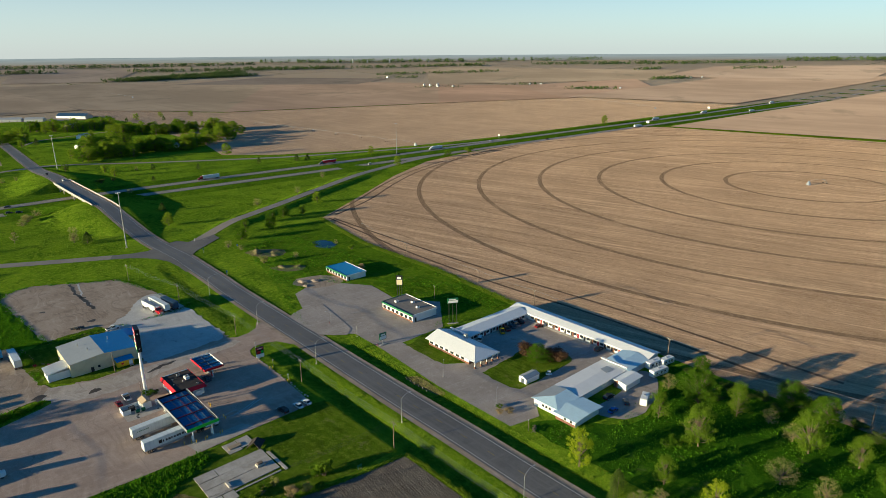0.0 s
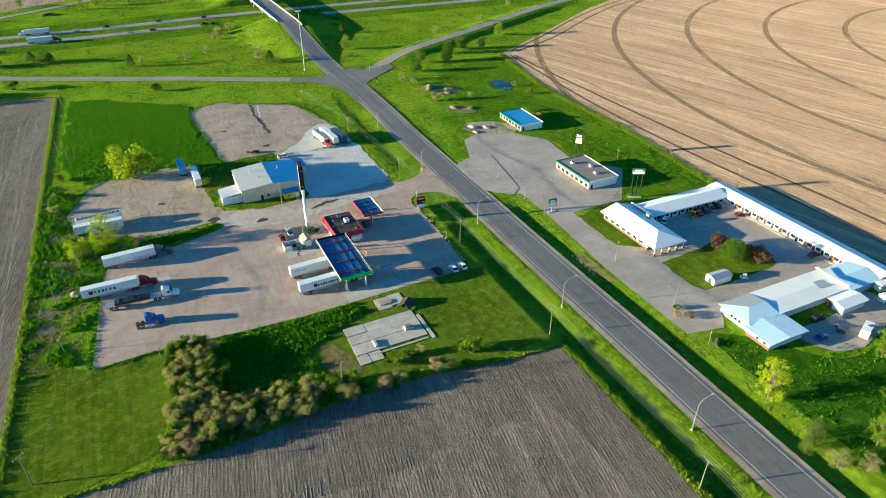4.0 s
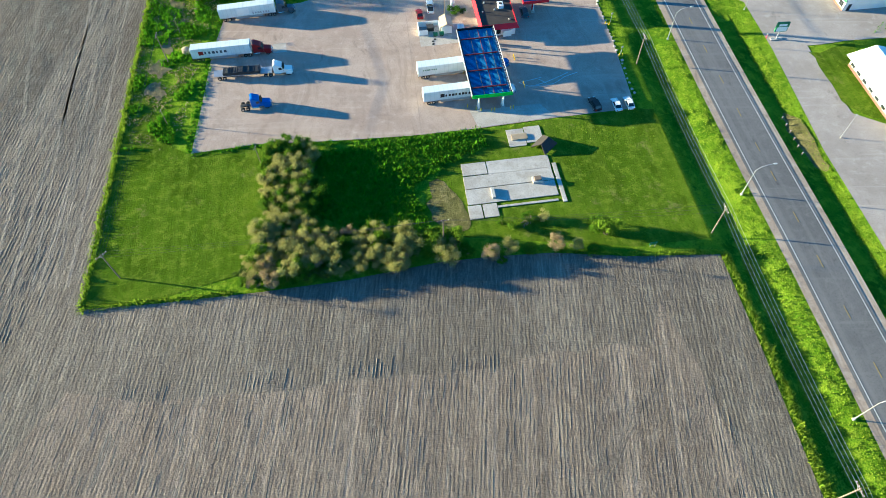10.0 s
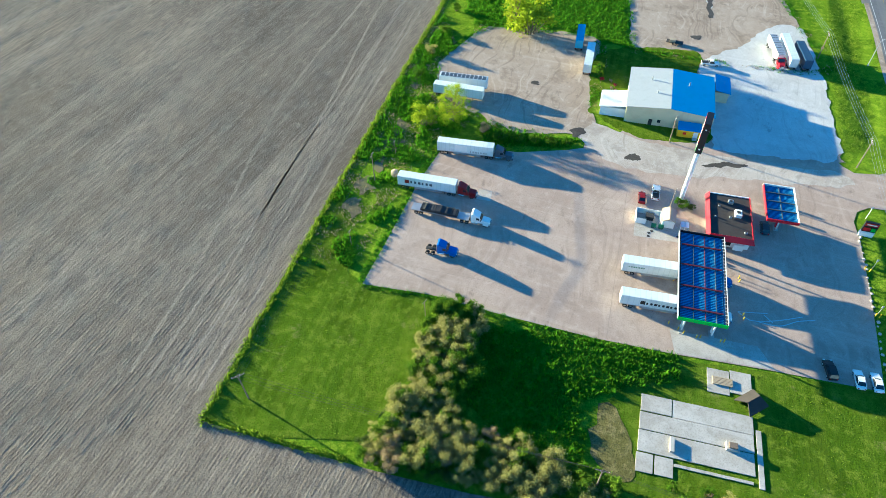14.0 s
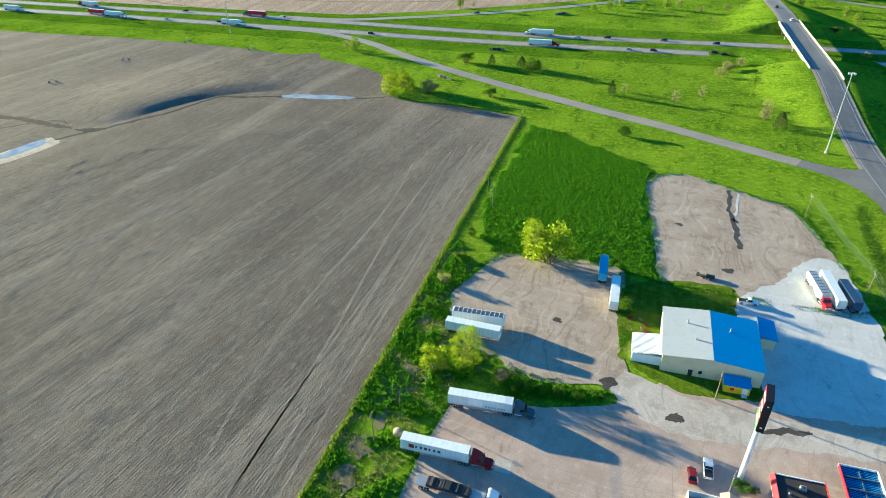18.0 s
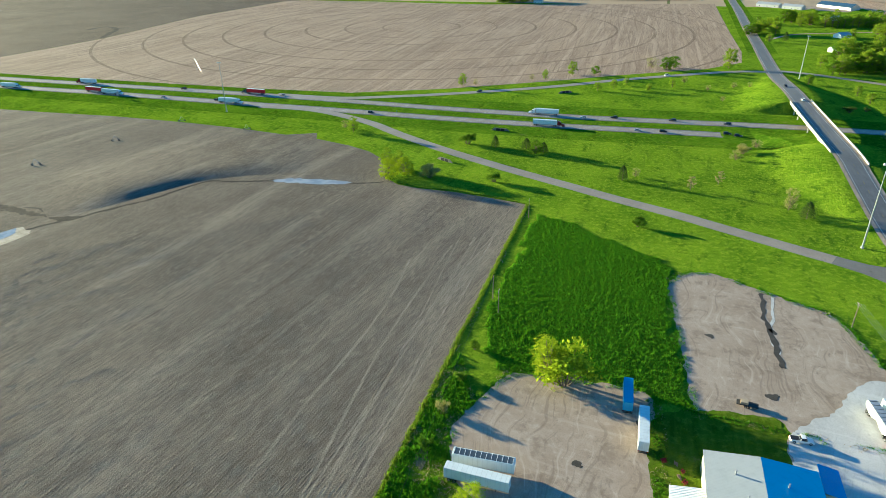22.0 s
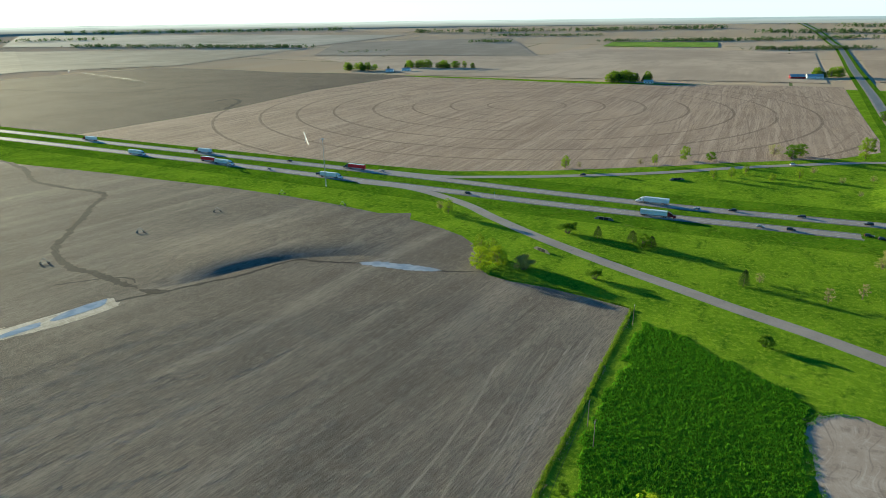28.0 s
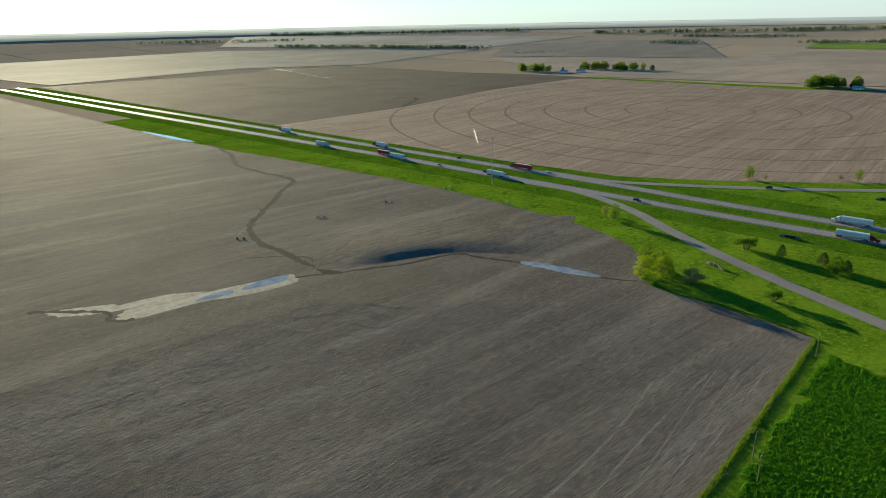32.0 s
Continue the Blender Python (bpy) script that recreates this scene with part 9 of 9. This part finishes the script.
for i, (px, py) in enumerate(((1773, 1304), (1790, 1290), (1806, 1270), (1846, 1300))):
    silo(*out(px, py), (4, 4, 4.5, 3)[i], (9, 8, 9.5, 6)[i], "tall galvanised grain silo on a far farm")
for px, py in ((1766, 1240), (1800, 1200), (2081, 1050), (2099, 1014), (1975, 672), (2941, 652), (2900, 690), (3952, 1270), (4100, 1240), (2325, 1930)):
    x, y = out(px, py)
    farmhouse(x, y, 10, 4, 3, "pale farm building near the horizon", name="barn", wall="silver")
for px, py, w, h in ((5400, 4780, 26, 22), (5520, 4560, 20, 28), (5260, 4870, 12, 34), (4000, 5560, 26, 12), (5900, 4300, 34, 12), (7000, 3300, 40, 12)):
    x, y = out(px, py)
    b = thing("distant_elevator", pose(x, y, land(x, y) - 0.3, 0, 0, 30), "pale grain elevator on the horizon", "elevator", "far elevators")
    part("block", box(-w * 0.2, w * 0.2, -3, 3, 0, h * 0.4), "silver", b)
    part("headhouse", box(-2, 2, -2, 2, h * 0.4, h * 0.6), "silver", b)

# ---- furrows: low ridges of turned soil ----
def ridges(name, segs, material, label):
    """Ridges of soil from (x, y, heading, length, width, height), as one mass."""
    a = np.array(segs)
    c = a[:, :2]
    d = np.stack([np.sin(a[:, 2]), np.cos(a[:, 2])], 1)
    s = np.stack([d[:, 1], -d[:, 0]], 1)
    L, w, h = a[:, 3:4] / 2, a[:, 4:5] / 2, a[:, 5]
    n = len(a)

    def row(p, z):
        return np.concatenate([p, np.broadcast_to(z, n)[:, None]], 1)

    v = np.stack([row(c - d * L - s * w, 0.0), row(c - d * L + s * w, 0.0), row(c - d * L * 0.96, 0.02 + h), row(c + d * L - s * w, 0.0), row(c + d * L + s * w, 0.0), row(c + d * L * 0.96, 0.02 + h)], 1).reshape(-1, 3)
    k = (np.arange(n) * 6)[:, None]
    quads = np.concatenate([k + np.array([0, 3, 5, 2]), k + np.array([4, 1, 2, 5])])
    me = bpy.data.meshes.new(name)
    me.from_pydata([tuple(q) for q in v], [], [tuple(int(i) for i in q) for q in quads])
    me.materials.append(material)
    return tagged(new(name, me), label, "furrows", kind="stuff")


def furrow_field(poly, heading, gap, seed, fill=0.5, hi=(0.08, 0.2), lens=(3, 16)):
    rnd = random.Random(seed)
    d, s = Vector((math.sin(heading), math.cos(heading))), Vector((math.cos(heading), -math.sin(heading)))
    us = [Vector(q).dot(s) for q in poly]
    vs = [Vector(q).dot(d) for q in poly]
    out_, u = [], min(us)
    while u < max(us):
        v = min(vs) + rnd.uniform(0, 8)
        strong = rnd.random()
        while v < max(vs):
            L = rnd.uniform(*lens)
            if rnd.random() < fill * (0.5 + strong):
                q = s * (u + rnd.uniform(-0.12, 0.12)) + d * v
                e = q + d * (L / 2)
                b = q - d * (L / 2)
                if inside(q.x, q.y, poly) and inside(e.x, e.y, poly) and inside(b.x, b.y, poly):
                    out_.append((q.x, q.y, heading, L, rnd.uniform(0.3, 0.55), rnd.uniform(*hi)))
            v += L * 1.02
        u += gap
    return out_


S_ROWS = [(-60, 43), (-47, 36.5), (-38, 34), (-28, 31), (-18, 28.5), (-8, 26), (2, 23.5), (13, 20.5), (22, 18.5), (32, 18), (51, 12), (58, 4), (60, -34), (36, -130), (-60, -130), (-110, -40), (-95, 20)]
W_ROWS = [(-62, 66), (-42, 150), (-24, 232), (0, 335), (-70, 350), (-190, 290), (-240, 180), (-220, 60), (-130, 10)]
HEAD = math.radians(23)
segs = furrow_field(S_ROWS, HEAD, 0.76, 3, 0.6, (0.01, 0.045), (1.0, 6)) + furrow_field(W_ROWS, math.radians(20), 0.85, 4, 0.55, (0.02, 0.055), (1, 5))
segs += furrow_field([(-56, 56), (-20, 48), (18, 42), (60, 29), (74, 22), (68, 4), (40, 16), (0, 26), (-55, 32)], math.radians(-72), 0.9, 6, 0.4, (0.01, 0.035), (1, 5))
_fr = random.Random(12)
for x, y in ((-46, 37.6), (-23, 31.7), (-2.7, 26.9), (16.7, 20.9)):
    for i in range(13):
        o = (i - 6) * 0.82
        segs.append((x + math.cos(HEAD) * o + _fr.uniform(-0.1, 0.1), y - math.sin(HEAD) * o + _fr.uniform(-0.8, 0.8) + o * 0.15, HEAD, _fr.uniform(1.0, 4.5), 0.35, _fr.uniform(0.015, 0.06)))
for i in range(13):                    # where the drill turned
    r = 2.0 + i * 1.0
    k = int(r * 2.6)
    for j in range(k):
        a = math.pi * (0.02 + 1.1 * j / k) - 0.2
        if _fr.random() < 0.8:
            segs.append((44.5 + math.cos(a) * r, -34.5 + math.sin(a) * r, -a, math.pi * 1.1 * r / k * 0.95, 0.4, _fr.uniform(0.03, 0.08)))
for i in range(22):                    # slanting passes across the corner
    o = i * 0.8
    a, b = Vector((56 - o, 8 - o * 0.35)), Vector((22 - o * 0.4, -9 - o * 1.1))
    for j in range(9):
        q = a.lerp(b, (j + _fr.random()) / 9)
        if _fr.random() < 0.4:
            segs.append((q.x, q.y, math.atan2(b.x - a.x, b.y - a.y), _fr.uniform(1.5, 4.0), 0.35, _fr.uniform(0.012, 0.035)))
M["soil_s"] = soil("tilled_straw_strewn_soil", (0.2, 0.158, 0.124), (0.31, 0.252, 0.2), (0.128, 0.102, 0.08), turn=-radians(23))
sheet("field_south", S_ROWS[:12] + [(20, -200), (-80, -200), (-130, -40)], 0.028, M["soil_s"], "paler tilled rows strewn with straw", "field", curve=6)
ridges("furrow_ridges", segs, M["soil_w"], "low broken ridges of turned soil in rows")
M["soil_pale"] = soil("dry_pale_soil", (0.225, 0.192, 0.155), (0.3, 0.26, 0.213), (0.15, 0.128, 0.105), turn=-radians(15))
for off, w, bow in ((4.2, 0.5, 0.5), (6.4, 0.35, 0.8), (9.6, 0.7, 1.2), (12.0, 0.3, 1.6), (14.6, 0.45, 1.8), (23.0, 0.5, 3.0)):
    e = Vector((0.221, 0.975))
    s_ = Vector((-0.975, 0.221))
    a, b = Vector((-57, 61)) + s_ * off + e * 6, Vector((9, 352)) + s_ * (off * 1.5) - e * (24 + off * 2)
    pts = [tuple(a.lerp(b, k / 9) + s_ * (bow * math.sin(k * 0.9 + off) + k * 0.1)) for k in range(10)]
    ribbon("wheel_track", pts, w, 0.03, M["soil_pale"], "pale wheel track along the field's edge", "track", step=5)
blades("green_shoots", [q for q in scatter([(-54, 54), (-20, 49), (18, 43), (30, 36), (0, 36), (-50, 46)], 0.9, 41) if noise.noise(Vector((q[0] * 0.2, q[1] * 0.2, 4.0))) > 0.22], "sparse green shoots in the headland", "blade", 9, (0.03, 0.09), 3, 0.08)
M["soil_track"] = soil("dark_track_soil", (0.16, 0.105, 0.07), (0.22, 0.15, 0.1), (0.11, 0.072, 0.05), turn=-radians(60))
for pts in ([(274, 258), (262, 220), (240, 150), (224, 80), (212, 10), (190, -80)], [(276, 256), (266, 214), (252, 150), (238, 80), (226, 10), (206, -80)], [(282, 266), (330, 282), (400, 310), (470, 330), (560, 338), (680, 328)], [(284, 262), (336, 275), (404, 302), (470, 322), (560, 331), (680, 322)]):
    ribbon("wheel_track", pts, 0.9, 0.03, M["soil_track"], "dark wheel track across the tan field", "track", step=6)
